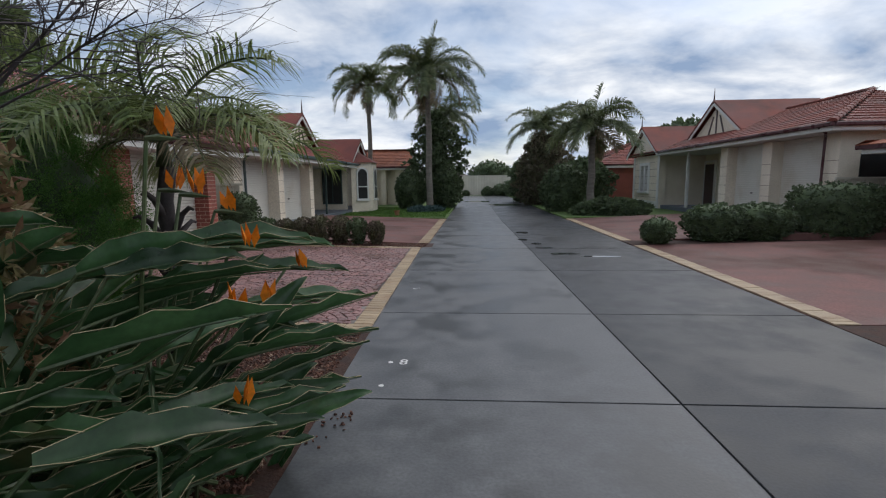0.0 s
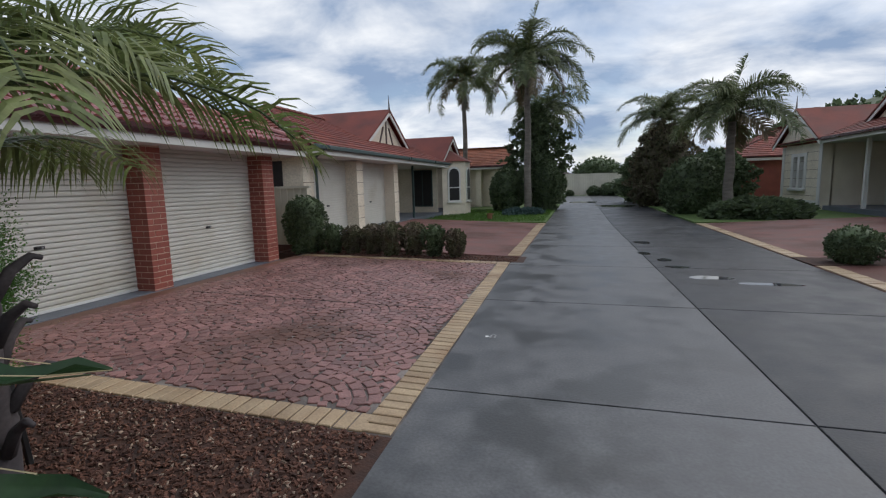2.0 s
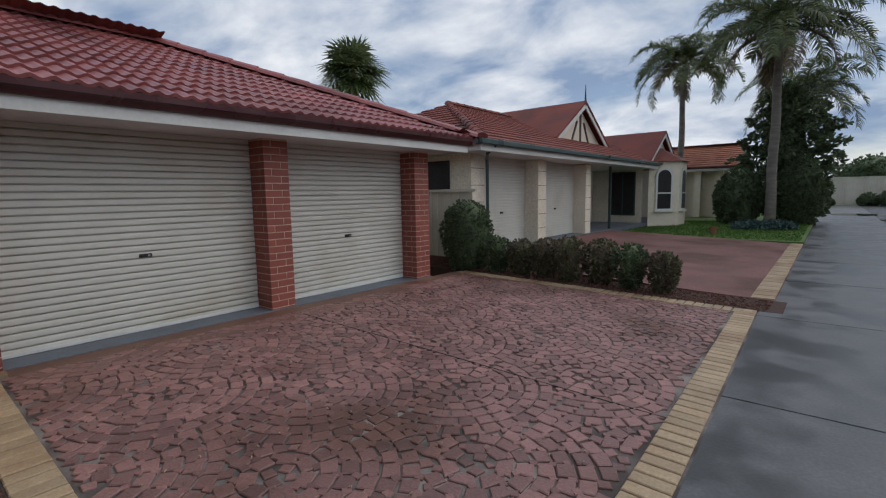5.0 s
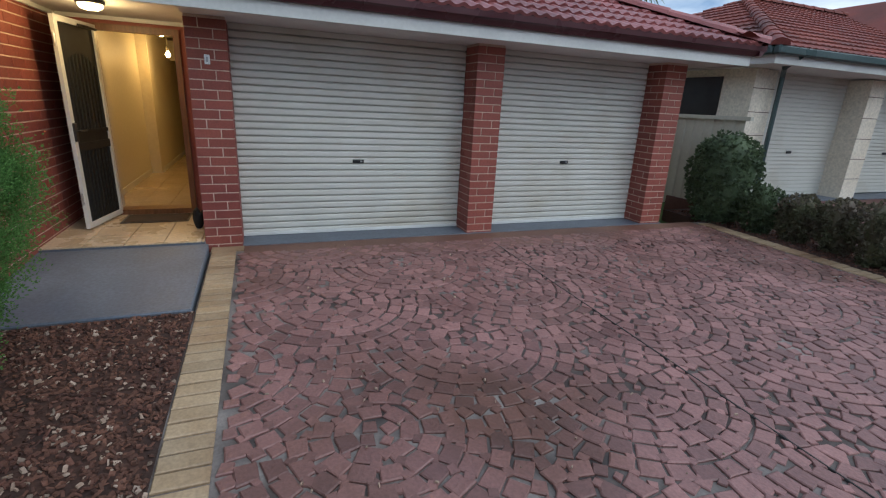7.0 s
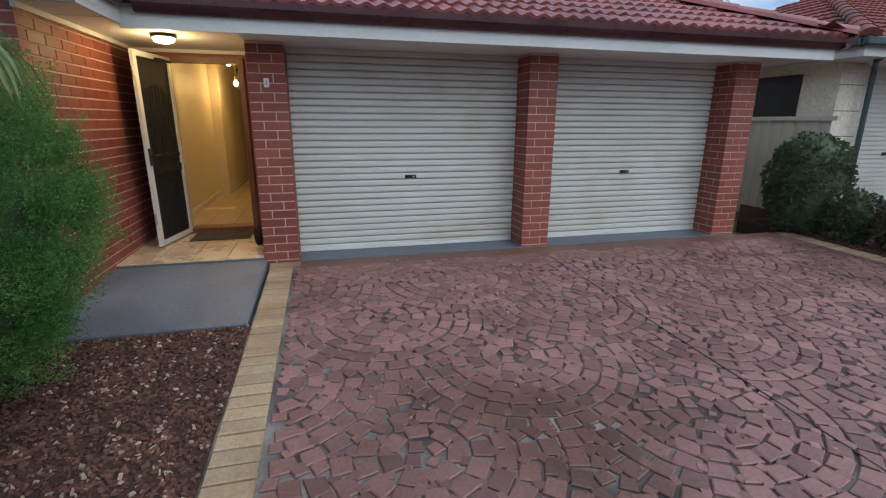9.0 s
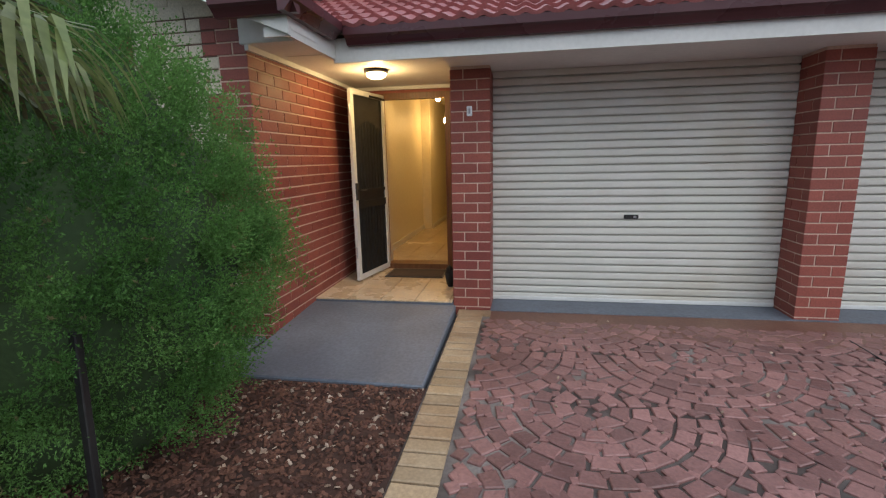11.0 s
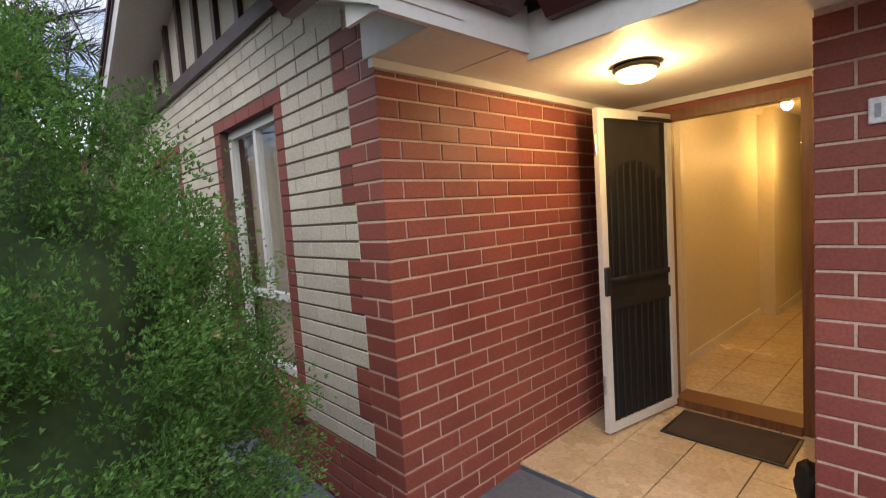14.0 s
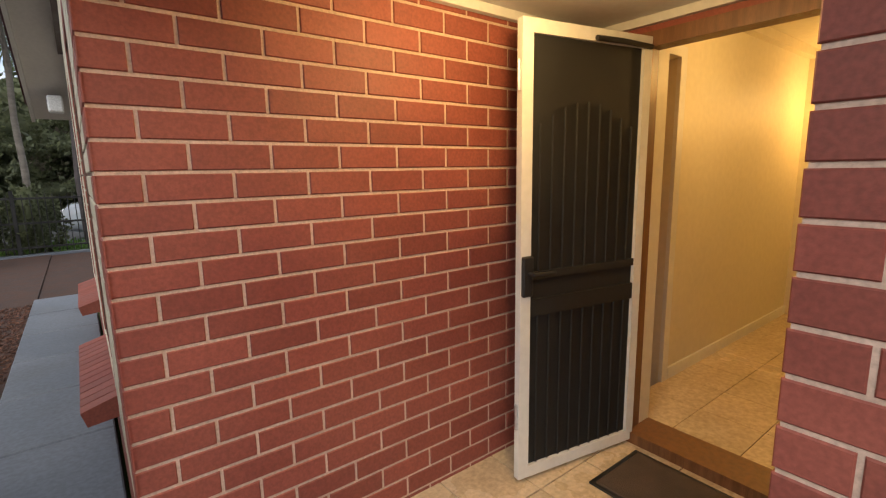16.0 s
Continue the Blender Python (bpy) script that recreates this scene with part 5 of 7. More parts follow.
def conifer_bush():
    """A dense conifer by the entrance: fans of scale-leaf sprays over a core coloured dark as inner shade."""
    ob = thing("conifer_bush", (-3.69, 3.38, 0.06), "dense bright green conifer shrub in the mulch bed", "shrub")
    prof = [(0.02, 0.36), (0.25, 0.68), (0.6, 0.88), (1.05, 0.95), (1.5, 0.82), (2.0, 0.49), (2.4, 0.16), (2.5, 0.03)]
    part("trunk", tube(bmesh.new(), [(0, 0, -0.06), (0.02, 0.01, 0.8), (0, 0, 1.9)], [0.09, 0.07, 0.03], 8), M_BARK, ob)
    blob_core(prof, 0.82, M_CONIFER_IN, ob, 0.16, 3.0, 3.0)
    # rounded tufts of fine scale blades that stand up and out from the body
    p, n = blob_points(1500, prof, 0.2, 3.0, 3.0)
    stem = n * 0.9 + np.array((0, 0, 0.75)) + rng.normal(0, 0.25, n.shape)
    stem /= np.linalg.norm(stem, axis=1)[:, None]
    big = rng.uniform(0.7, 1.4, (len(p), 1))
    lump = np.array([[noise.noise(Vector(q) * 4.2)] for q in p])
    base_at = p + n * (rng.uniform(-0.05, 0.0, (len(p), 1)) - 0.08 + 0.2 * lump)
    per = 120
    u = rng.uniform(0.05, 1.0, (len(p) * per, 1))
    fan = np.clip(rng.normal(0, 1, (len(p) * per, 3)), -1.3, 1.3) * 0.056 * np.sqrt(u * (1.2 - u))
    S, B = np.repeat(stem, per, 0), np.repeat(big, per, 0)
    c = np.repeat(base_at, per, 0) + (S * u * 0.21 + fan) * B
    d = S * 0.9 + fan * 12
    d /= np.linalg.norm(d, axis=1)[:, None]
    v, f = leaf_cloud(c, d, 0.0135, 4, 0.17, 0.4)
    mesh_np("foliage", v, f, M_CONIFER, ob)
    tips = rng.choice(len(p), 420, replace=False)
    v, f = leaf_cloud((p + (stem * 0.17 + n * (0.2 * lump - 0.08)) * big)[tips], stem[tips], 0.018, 8, 0.2, 0.5)
    mesh_np("seed_tips", v, f, M_TIPS, ob, "pale yellow-brown cone tips")
    return ob


conifer_bush()


def shrub(name, place, profile, leaves, size, material, label, category="shrub", lumps=0.25, squash=(1, 1), turn=0.0, group="", core=0.88, shape=0.3):
    ob = thing(name, place, label, category, group, turn=turn)
    ob.scale = (squash[0], squash[1], 1)
    seed = place[0] * 1.3 + place[1]
    blob_core(profile, core, material, ob, lumps, 2.4, seed)
    p, n = blob_points(leaves, profile, lumps, 2.4, seed)
    p = p + n * rng.uniform(-0.1, 0.04, (len(p), 1)) * profile[len(profile) // 2][1]
    v, f = leaf_cloud(p, n, size, 4, shape, 0.8)
    mesh_np("foliage", v, f, material, ob)
    part("stem", tube(bmesh.new(), [(0, 0, -0.05), (0.01, 0, profile[-1][0] * 0.4)], [0.05, 0.03], 6), M_BARK, ob)
    return ob


# clipped hedge between the two bays
TALL = [(0.02, 0.30), (0.3, 0.42), (0.8, 0.46), (1.15, 0.38), (1.32, 0.12)]
LOW = [(0.02, 0.10), (0.2, 0.20), (0.45, 0.25), (0.6, 0.20), (0.70, 0.06)]
shrub("hedge_shrub", (-6.15, 12.02, 0.10), TALL, 1500, 0.055, M_LEAF_SHRUB, "dark clipped shrub, the tallest of the row", group="hedge between the bays", lumps=0.2)
for x, s, m, lab in ((-5.45, 1.0, M_LEAF_SHRUB, "small dark green shrub in a mulch strip"), (-4.98, 0.95, M_LEAF_BROWN, "small brownish shrub in a mulch strip"), (-4.5, 1.0, M_LEAF_BROWN, "small brownish shrub in a mulch strip"), (-4.02, 1.08, M_LEAF_BROWN, "small brownish shrub in a mulch strip"), (-3.52, 1.05, M_LEAF_BROWN, "small brownish shrub in a mulch strip"), (-3.02, 0.98, M_LEAF_SHRUB, "small dark green shrub in a mulch strip"), (-2.55, 0.85, M_LEAF_BROWN, "thin brownish shrub at the row's end")):
    shrub("hedge_shrub", (x, 12.08 + 0.08 * math.sin(x * 5), 0.05), [(h * s, r * s) for h, r in LOW], 700, 0.05, m, lab, group="hedge between the bays", lumps=0.45, core=0.62)

# opposite bed
BALL = [(0.0, 0.2), (0.15, 0.36), (0.35, 0.40), (0.55, 0.32), (0.66, 0.08)]
shrub("round_bush", (4.72, 12.3, 0.02), BALL, 900, 0.05, M_LEAF_SHRUB, "small clipped round dark bush", lumps=0.12)
for x, y, sx in ((6.35, 12.75, 1.5), (7.55, 12.95, 1.7)):
    shrub("clipped_hedge", (x, y, 0.03), [(0.0, 0.3), (0.3, 0.5), (0.65, 0.52), (0.88, 0.35), (0.97, 0.08)], 1300, 0.06, M_LEAF_SHRUB, "dark clipped hedge in a mulch strip", squash=(sx, 1.0), group="opposite hedge", lumps=0.15)
shrub("box_hedge", (9.8, 13.35, 0.1), [(0.0, 0.7), (0.3, 0.85), (1.0, 0.9), (1.3, 0.75), (1.42, 0.1)], 1800, 0.07, M_LEAF_SHRUB, "large dark clipped box-shaped hedge", squash=(1.35, 0.8), lumps=0.1)


def strelitzia():
    """Bird of paradise clump: paddle leaves on stalks, orange flowers."""
    root = Vector((-1.55, 1.75, 0.0))
    ob = thing("bird_of_paradise", tuple(root), "large bird of paradise plant with green paddle leaves and orange flowers", "plant")
    r = random.Random(5)

    def leaf(base, tip, length, width, roll, curl, d):
        d.normalize()
        b = tip - d * length
        side = d.cross(Vector((0, 0, 1)))
        if side.length < 0.1:
            side = Vector((1, 0, 0))
        side.normalize()
        side = Matrix.Rotation(roll, 3, d) @ side
        nrm = side.cross(d)
        n = 14
        verts, faces = [], []
        for i in range(n + 1):
            t = i / n
            w = width * (math.sin(math.pi * min(t * 0.92 + 0.06, 1)) ** 0.75) * (1 - 0.35 * t)
            c = b + d * (length * t) - Vector((0, 0, 1)) * curl * t * t * length
            wav = 0.014 * math.sin(t * 21 + roll * 3) + 0.006 * math.sin(t * 55 + roll)
            for q, lift in ((-1, 0.75), (-0.5, 0.42), (0, 0.0), (0.5, 0.42), (1, 0.75)):
                verts.append(tuple(c + side * (w * q * 0.9) + nrm * (w * lift + abs(q) * wav)))
        for i in range(n):
            for k in range(4):
                a = 5 * i + k
                faces.append((a, a + 1, a + 6, a + 5))
        lf = raw("leaf", verts, faces, M_STREL, ob, True)
        part("midrib", tube(bmesh.new(), [tuple(b + d * (length * t) - Vector((0, 0, 1)) * (curl * t * t * length + 0.004)) for t in (0, 0.3, 0.6, 0.95)], [0.009, 0.007, 0.005, 0.002], 5), M_STALK, lf)
        if width > 0.05:
            for q in (0, 4):
                part("leaf_edge", tube(bmesh.new(), [verts[5 * i + q] for i in range(0, n + 1, 2)], 0.0016, 3), M_EDGE, lf, "pale dry leaf edge")
        mid = base.lerp(b, 0.6) - d * 0.12
        part("stalk", tube(bmesh.new(), [tuple(base), tuple(base.lerp(mid, 0.6)), tuple(mid), tuple(b)], [0.013, 0.011, 0.009, 0.007], 6), M_STALK, lf)

    def at(x, y, z):
        return Vector((x, y, z)) - root
    # leaves that lean out over the lane: blades nearly level, pointing up the lane
    for x, y, z, L, w in ((-0.64, 2.74, 0.41, 0.75, 0.085), (-0.52, 2.44, 1.11, 0.8, 0.095), (-0.47, 2.2, 0.98, 0.75, 0.09), (-0.60, 2.55, 0.80, 0.8, 0.085), (-0.72, 2.85, 0.66, 0.7, 0.08), (-0.75, 2.95, 0.95, 0.75, 0.075), (-0.62, 2.1, 0.72, 0.7, 0.095), (-0.80, 2.9, 1.15, 0.8, 0.08), (-0.95, 3.05, 1.3, 0.75, 0.07), (-0.72, 1.75, 1.22, 0.8, 0.10), (-0.70, 1.5, 0.85, 0.65, 0.095), (-0.8, 2.6, 1.35, 0.75, 0.08), (-0.8, 2.3, 0.45, 0.65, 0.08), (-1.0, 3.0, 0.75, 0.7, 0.07), (-0.7, 2.45, 0.6, 0.7, 0.085), (-0.68, 2.65, 0.52, 0.6, 0.06), (-0.66, 2.75, 1.02, 0.7, 0.07), (-0.9, 2.2, 1.28, 0.7, 0.09), (-0.85, 1.3, 0.62, 0.55, 0.08), (-0.75, 2.0, 0.5, 0.6, 0.08)):
        d = Vector((0.80 + r.uniform(-0.12, 0.12), 0.55 + r.uniform(-0.2, 0.2), r.uniform(-0.02, 0.28)))
        leaf(at(-1.65 + r.uniform(-0.3, 0.2), y - 0.7 + r.uniform(-0.3, 0.3), 0.03), at(x, y, z), L, w, r.uniform(-0.5, 0.9), 0.10, d)
    for k in range(48):
        y = r.uniform(1.2, 2.95)
        x, z = r.uniform(-1.45, -0.8) - 0.12 * abs(y - 2.2), r.uniform(0.35, 1.45)
        d = Vector((0.75 + r.uniform(-0.3, 0.2), 0.5 + r.uniform(-0.4, 0.4), r.uniform(-0.05, 0.5) if k % 2 else r.uniform(0.4, 1.4)))
        leaf(at(x - 0.7 + r.uniform(-0.3, 0.2), y - 0.4 + r.uniform(-0.3, 0.3), 0.03), at(x, y, z), r.uniform(0.5, 0.75), r.uniform(0.055, 0.09), r.uniform(-0.8, 1.0), 0.12, d)
    # upright and rear leaves
    for k in range(95):
        a = r.uniform(0, 2 * math.pi)
        rad = r.uniform(0.1, 1.0)
        x, y = -1.85 + rad * math.cos(a) * 0.85, 1.65 + rad * math.sin(a) * 1.3
        if x > -0.95 and y < 1.2:
            continue
        z = r.uniform(0.6, 1.62) - 0.2 * rad
        d = Vector((math.cos(a) * 0.7 + 0.35, math.sin(a) * 0.5 + 0.25, r.uniform(0.1, 1.3)))
        leaf(at(-1.75 + r.uniform(-0.45, 0.35), 1.65 + r.uniform(-0.8, 0.7), 0.03), at(x, y, z), r.uniform(0.45, 0.7), r.uniform(0.08, 0.12), r.uniform(-1.4, 1.4), r.uniform(0.0, 0.2), d)
    # dead and low narrow leaves
    for k in range(90):
        x, y = r.uniform(-1.9, -1.02), r.uniform(0.7, 2.6)
        d = Vector((r.uniform(0.2, 1.0), r.uniform(-0.6, 0.8), r.uniform(-0.35, 0.5)))
        leaf(at(x - 0.3 + r.uniform(-0.3, 0.1), y + r.uniform(-0.4, 0.4), 0.02), at(x, y, r.uniform(0.08, 0.75)), r.uniform(0.35, 0.6), r.uniform(0.015, 0.035), r.uniform(-1, 1), r.uniform(0.1, 0.4), d)
    # flowers
    for x, y, z in ((-0.91, 1.66, 1.14), (-0.93, 2.45, 1.17), (-1.26, 2.07, 1.58), (-1.20, 1.79, 1.81), (-1.23, 2.3, 1.49), (-0.95, 1.75, 0.72), (-1.05, 2.1, 1.33), (-1.45, 2.2, 1.6), (-0.98, 2.1, 1.05)):
        f = at(x, y, z)
        st = at(-1.5 + r.uniform(-0.2, 0.2), 1.9 + r.uniform(-0.2, 0.2), 0.03)
        head = part("flower", tube(bmesh.new(), [tuple(f + Vector((-0.10, 0.02, 0.0))), tuple(f + Vector((-0.03, 0, 0.0))), tuple(f + Vector((0.07, -0.02, -0.01)))], [0.010, 0.014, 0.002], 6), M_STALK, ob, "green beak-shaped bract with orange petals")
        part("flower_stalk", tube(bmesh.new(), [tuple(st), tuple(st.lerp(f, 0.5) + Vector((-0.08, 0, 0.05))), tuple(f + Vector((-0.10, 0.02, 0.0)))], [0.010, 0.009, 0.008], 6), M_STALK, head)
        for k in range(3):
            d = Vector((r.uniform(-0.35, 0.4), r.uniform(-0.5, 0.3), 1.0)).normalized()
            s = d.cross(Vector((r.uniform(-1, 1), 1, 0))).normalized()
            o = f + Vector((-0.02 + 0.02 * k, 0, 0.0))
            L = r.uniform(0.10, 0.14)
            u = s.cross(d)
            vv = [tuple(o), tuple(o + d * L * 0.45 + s * 0.02), tuple(o + d * L), tuple(o + d * L * 0.45 - s * 0.02), tuple(o + d * L * 0.4 + u * 0.014)]
            raw("petal", vv, [(0, 1, 4), (1, 2, 4), (2, 3, 4), (3, 0, 4), (0, 3, 2, 1)], M_ORANGE, head)
    return ob


strelitzia()


def frond_mesh(length, droop, leaflets, leaf_len, width, rise=0.6, hang=0.5, seed=0, vee=0.35):
    """A feather frond along +x: rachis points, leaflet vertices and faces."""
    r = np.random.default_rng(seed)
    t = np.linspace(0, 1, 24)
    ang = rise - (rise + droop) * t ** 1.3
    dx, dz = np.cos(ang), np.sin(ang)
    x = np.concatenate(([0], np.cumsum((dx[1:] + dx[:-1]) / 2) * length / 23))
    z = np.concatenate(([0], np.cumsum((dz[1:] + dz[:-1]) / 2) * length / 23))
    pts = np.stack((x, np.zeros_like(x), z), 1)
    V, F = [], []
    for k in range(leaflets):
        u = 0.12 + 0.88 * k / leaflets
        p = np.array([np.interp(u, t, pts[:, i]) for i in range(3)])
        a = np.interp(u, t, ang)
        fwd = np.array((math.cos(a), 0, math.sin(a)))
        upv = np.array((-math.sin(a), 0, math.cos(a)))
        L = leaf_len * (math.sin(math.pi * (0.12 + 0.80 * u)) ** 0.6) * r.uniform(0.85, 1.1)
        for sgn in (-1, 1):
            d = fwd * (0.55 + r.normal(0, 0.1)) + np.array((0, sgn, 0)) * 0.8 + upv * (vee + r.normal(0, 0.2))
            d /= np.linalg.norm(d)
            s = np.cross(d, upv)
            s /= np.linalg.norm(s) + 1e-9
            q = [p]
            dd = d.copy()
            for seg in range(3):
                q.append(q[-1] + dd * L / 3)
                dd = dd + np.array((0, 0, -hang))
                dd /= np.linalg.norm(dd)
            b = len(V)
            for i, w in enumerate((0.7, 1.0, 0.7, 0.05)):
                V.append(q[i] + s * width * w)
                V.append(q[i] - s * width * w)
            F += [(b, b + 1, b + 3, b + 2), (b + 2, b + 3, b + 5, b + 4), (b + 4, b + 5, b + 7, b + 6)]
    return pts, np.array(V), np.array(F)


def feather_palm(name, place, height, crown, fronds, label, lean=(0, 0), material=None, leaf_len=0.5, leaflets=70, trunk_r=0.16, droops=(0.2, 1.5), width=0.018, rises=(0.2, 1.25), spear=True, seed=1, hang=0.5, bulge=1.0, clear=None, trunk_mat=None):
    ob = thing(name, place, label, "palm tree")
    r = random.Random(seed)
    top = Vector((lean[0], lean[1], height))
    pts = [tuple(Vector((0, 0, -0.1)).lerp(top, k / 14) + Vector((0.02 * math.sin(k), 0.02 * math.cos(k * 1.3), 0))) for k in range(15)]
    part("trunk", tube(bmesh.new(), pts, [trunk_r * (1.25 - 0.4 * k / 14 + (0.25 * bulge if k < 1 else 0) + (0.03 if k % 2 else 0)) for k in range(15)], 12), trunk_mat or M_PTRUNK, ob, "", True)
    part("crown_shaft", tube(bmesh.new(), [tuple(top), tuple(top + Vector((0, 0, 0.5 * crown / 2.5)))], [trunk_r * 0.9, trunk_r * 0.35], 10), M_STALK, ob, "", True)
    kinds = []
    for q in range(6):
        f = q / 5
        kinds.append((f, frond_mesh(crown * (0.85 + 0.2 * math.sin(q * 2.1)), droops[0] + (droops[1] - droops[0]) * f, leaflets, leaf_len, width, rises[1] + (rises[0] - rises[1]) * f, hang, seed * 10 + q)))
    head = top + Vector((0, 0, 0.3 * crown / 2.5))
    for k in range(fronds):
        f, (rp, V, F) = kinds[int((k / fronds) * 5.99)]
        a = (k * 2.399 + r.uniform(-0.3, 0.3)) % (2 * math.pi)
        if clear and clear[0] < a < clear[1]:
            continue
        m = Matrix.Translation(head) @ Matrix.Rotation(a, 4, "Z") @ Matrix.Rotation(r.uniform(-0.12, 0.12), 4, "Y") @ Matrix.Rotation(r.uniform(-0.5, 0.5), 4, "X")
        M = np.array(m)
        w = V @ M[:3, :3].T + M[:3, 3]
        mt = material or M_FROND
        if f > 0.95 and r.random() < 0.5:
            mt = M_FROND_DRY
        fr = mesh_np("frond", w, F, mt, ob)
        rw = rp[::3] @ M[:3, :3].T + M[:3, 3]
        part("rachis", tube(bmesh.new(), [tuple(x) for x in rw], [0.02 * crown / 2.5 * (1 - 0.8 * i / len(rw)) + 0.003 for i in range(len(rw))], 5), M_STALK, fr)
    if spear:
        rp, V, F = frond_mesh(crown * 0.75, -1.2, leaflets, leaf_len * 0.85, width, 1.5, 0.2, seed)
        w = V + np.array(head)
        mesh_np("spear_frond", w, F, material or M_FROND, ob)
    return ob


# young palm that hangs over the bay
yp = feather_palm("young_palm", (-2.48, 3.66, 0.03), 1.74, 1.6, 20, "young palm with a dark stubby trunk and pale arching fronds", material=M_FROND_NEAR, leaf_len=0.46, leaflets=56, trunk_r=0.07, droops=(0.55, 1.2), width=0.0085, rises=(0.36, 1.08), spear=False, seed=4, hang=0.6, clear=(1.3, 2.6), trunk_mat=M_TWIG)
for k in range(16):
    a, z = k * 2.399, 0.55 + k * 0.062
    c, s_ = math.cos(a), math.sin(a)
    part("leaf_base", tube(bmesh.new(), [(0.06 * c, 0.06 * s_, z - 0.12), (0.13 * c, 0.13 * s_, z), (0.21 * c, 0.21 * s_, z + 0.06), (0.25 * c, 0.25 * s_, z + 0.045)], [0.03, 0.026, 0.018, 0.012], 6), M_TWIG, yp, "dark cut leaf base", True)
for a, length, sd in ((1.80, 1.12, 41), (2.08, 0.98, 42)):
    rp, V, F = frond_mesh(length, 0.55, 40, 0.46, 0.0095, 0.42, 0.9, sd, 0.05)
    M = np.array(Matrix.Translation((0, 0, 1.72)) @ Matrix.Rotation(a, 4, "Z"))
    fr = mesh_np("frond", V @ M[:3, :3].T + M[:3, 3], F, M_FROND_NEAR, yp)
    rw = rp[::3] @ M[:3, :3].T + M[:3, 3]
    part("rachis", tube(bmesh.new(), [tuple(x) for x in rw], [0.013 * (1 - 0.8 * i / len(rw)) + 0.002 for i in range(len(rw))], 5), M_STALK, fr)
stake = thing("garden_stake", (-3.08, 4.12, 0.05), "weathered dark grey timber stake beside the conifer", "stake")
stake.rotation_euler = (radians(2), radians(-4), 0)
part("post", boxes((-0.015, 0.015, -0.015, 0.015, -0.08, 0.92), bevel=0.004), M_BLACK, stake)
# tall queen palms
feather_palm("queen_palm", (-2.6, 28.0, 0.05), 7.2, 4.0, 36, "tall queen palm with drooping fronds on the lawn", leaf_len=0.75, leaflets=70, trunk_r=0.16, width=0.022, droops=(0.9, 1.7), rises=(-0.15, 1.3), seed=2)
feather_palm("queen_palm", (-7.4, 34.0, 0.05), 8.0, 3.6, 30, "queen palm behind the neighbour's house", leaf_len=0.75, leaflets=60, trunk_r=0.15, width=0.022, droops=(0.9, 1.7), rises=(-0.15, 1.2), seed=3, spear=False)
feather_palm("queen_palm", (-1.9, 32.6, 0.05), 5.6, 3.2, 22, "shorter queen palm behind the dark conifer", leaf_len=0.7, leaflets=55, trunk_r=0.14, width=0.022, droops=(0.9, 1.7), rises=(-0.15, 1.1), seed=8, spear=False)
feather_palm("queen_palm", (5.75, 23.6, 0.05), 3.7, 2.9, 34, "queen palm with feathery crown before the opposite house", leaf_len=0.7, leaflets=60, trunk_r=0.16, width=0.02, droops=(0.8, 1.6), rises=(0.0, 1.35), seed=5)
feather_palm("queen_palm", (4.9, 34.0, 0.05), 4.8, 3.3, 30, "queen palm among brown shrubs", leaf_len=0.7, leaflets=55, trunk_r=0.16, width=0.022, droops=(0.8, 1.6), rises=(0.0, 1.3), seed=6, spear=False)


def fan_palm(place, height, seed):
    ob = thing("fan_palm", place, "tall dark fan palm behind the garage roof", "palm tree")
    r = random.Random(seed)
    part("trunk", tube(bmesh.new(), [(0, 0, -0.1), (0.05, 0, height / 2), (0, 0, height)], [0.3, 0.24, 0.22], 10), M_PTRUNK, ob)
    part("dry_skirt", tube(bmesh.new(), [(0, 0, height - 1.8), (0, 0, height - 0.9), (0, 0, height)], [0.28, 0.42, 0.3], 10), M_FROND_DRY, ob)
    for k in range(74):
        a, e = k * 2.399, r.uniform(-0.95, 1.4)
        d = Vector((math.cos(a) * math.cos(e), math.sin(a) * math.cos(e), math.sin(e)))
        s = d.cross(Vector((0, 0, 1))).normalized()
        u = s.cross(d)
        o = Vector((0, 0, height))
        hub = o + d * r.uniform(1.0, 1.5)
        V, F = [], []
        for q in range(15):
            b = math.pi * (q / 14 - 0.5) * 1.5
            w = d * math.cos(b) + s * math.sin(b)
            L = r.uniform(1.3, 1.8)
            p = hub + w * L - Vector((0, 0, 0.22 * L)) + u * 0.03
            side = (s * math.cos(b) - d * math.sin(b)) * 0.085
            i = len(V)
            V += [tuple(hub), tuple(hub + w * L * 0.55 + side), tuple(p), tuple(hub + w * L * 0.55 - side)]
            F.append((i, i + 1, i + 2, i + 3))
        fr = raw("fan_leaf", V, F, M_FROND, ob)
        part("leaf_stalk", tube(bmesh.new(), [tuple(o), tuple(hub)], [0.02, 0.012], 4), M_STALK, fr)
    return ob


fan_palm((-27.3, 27.3, 0), 10.2, 3)


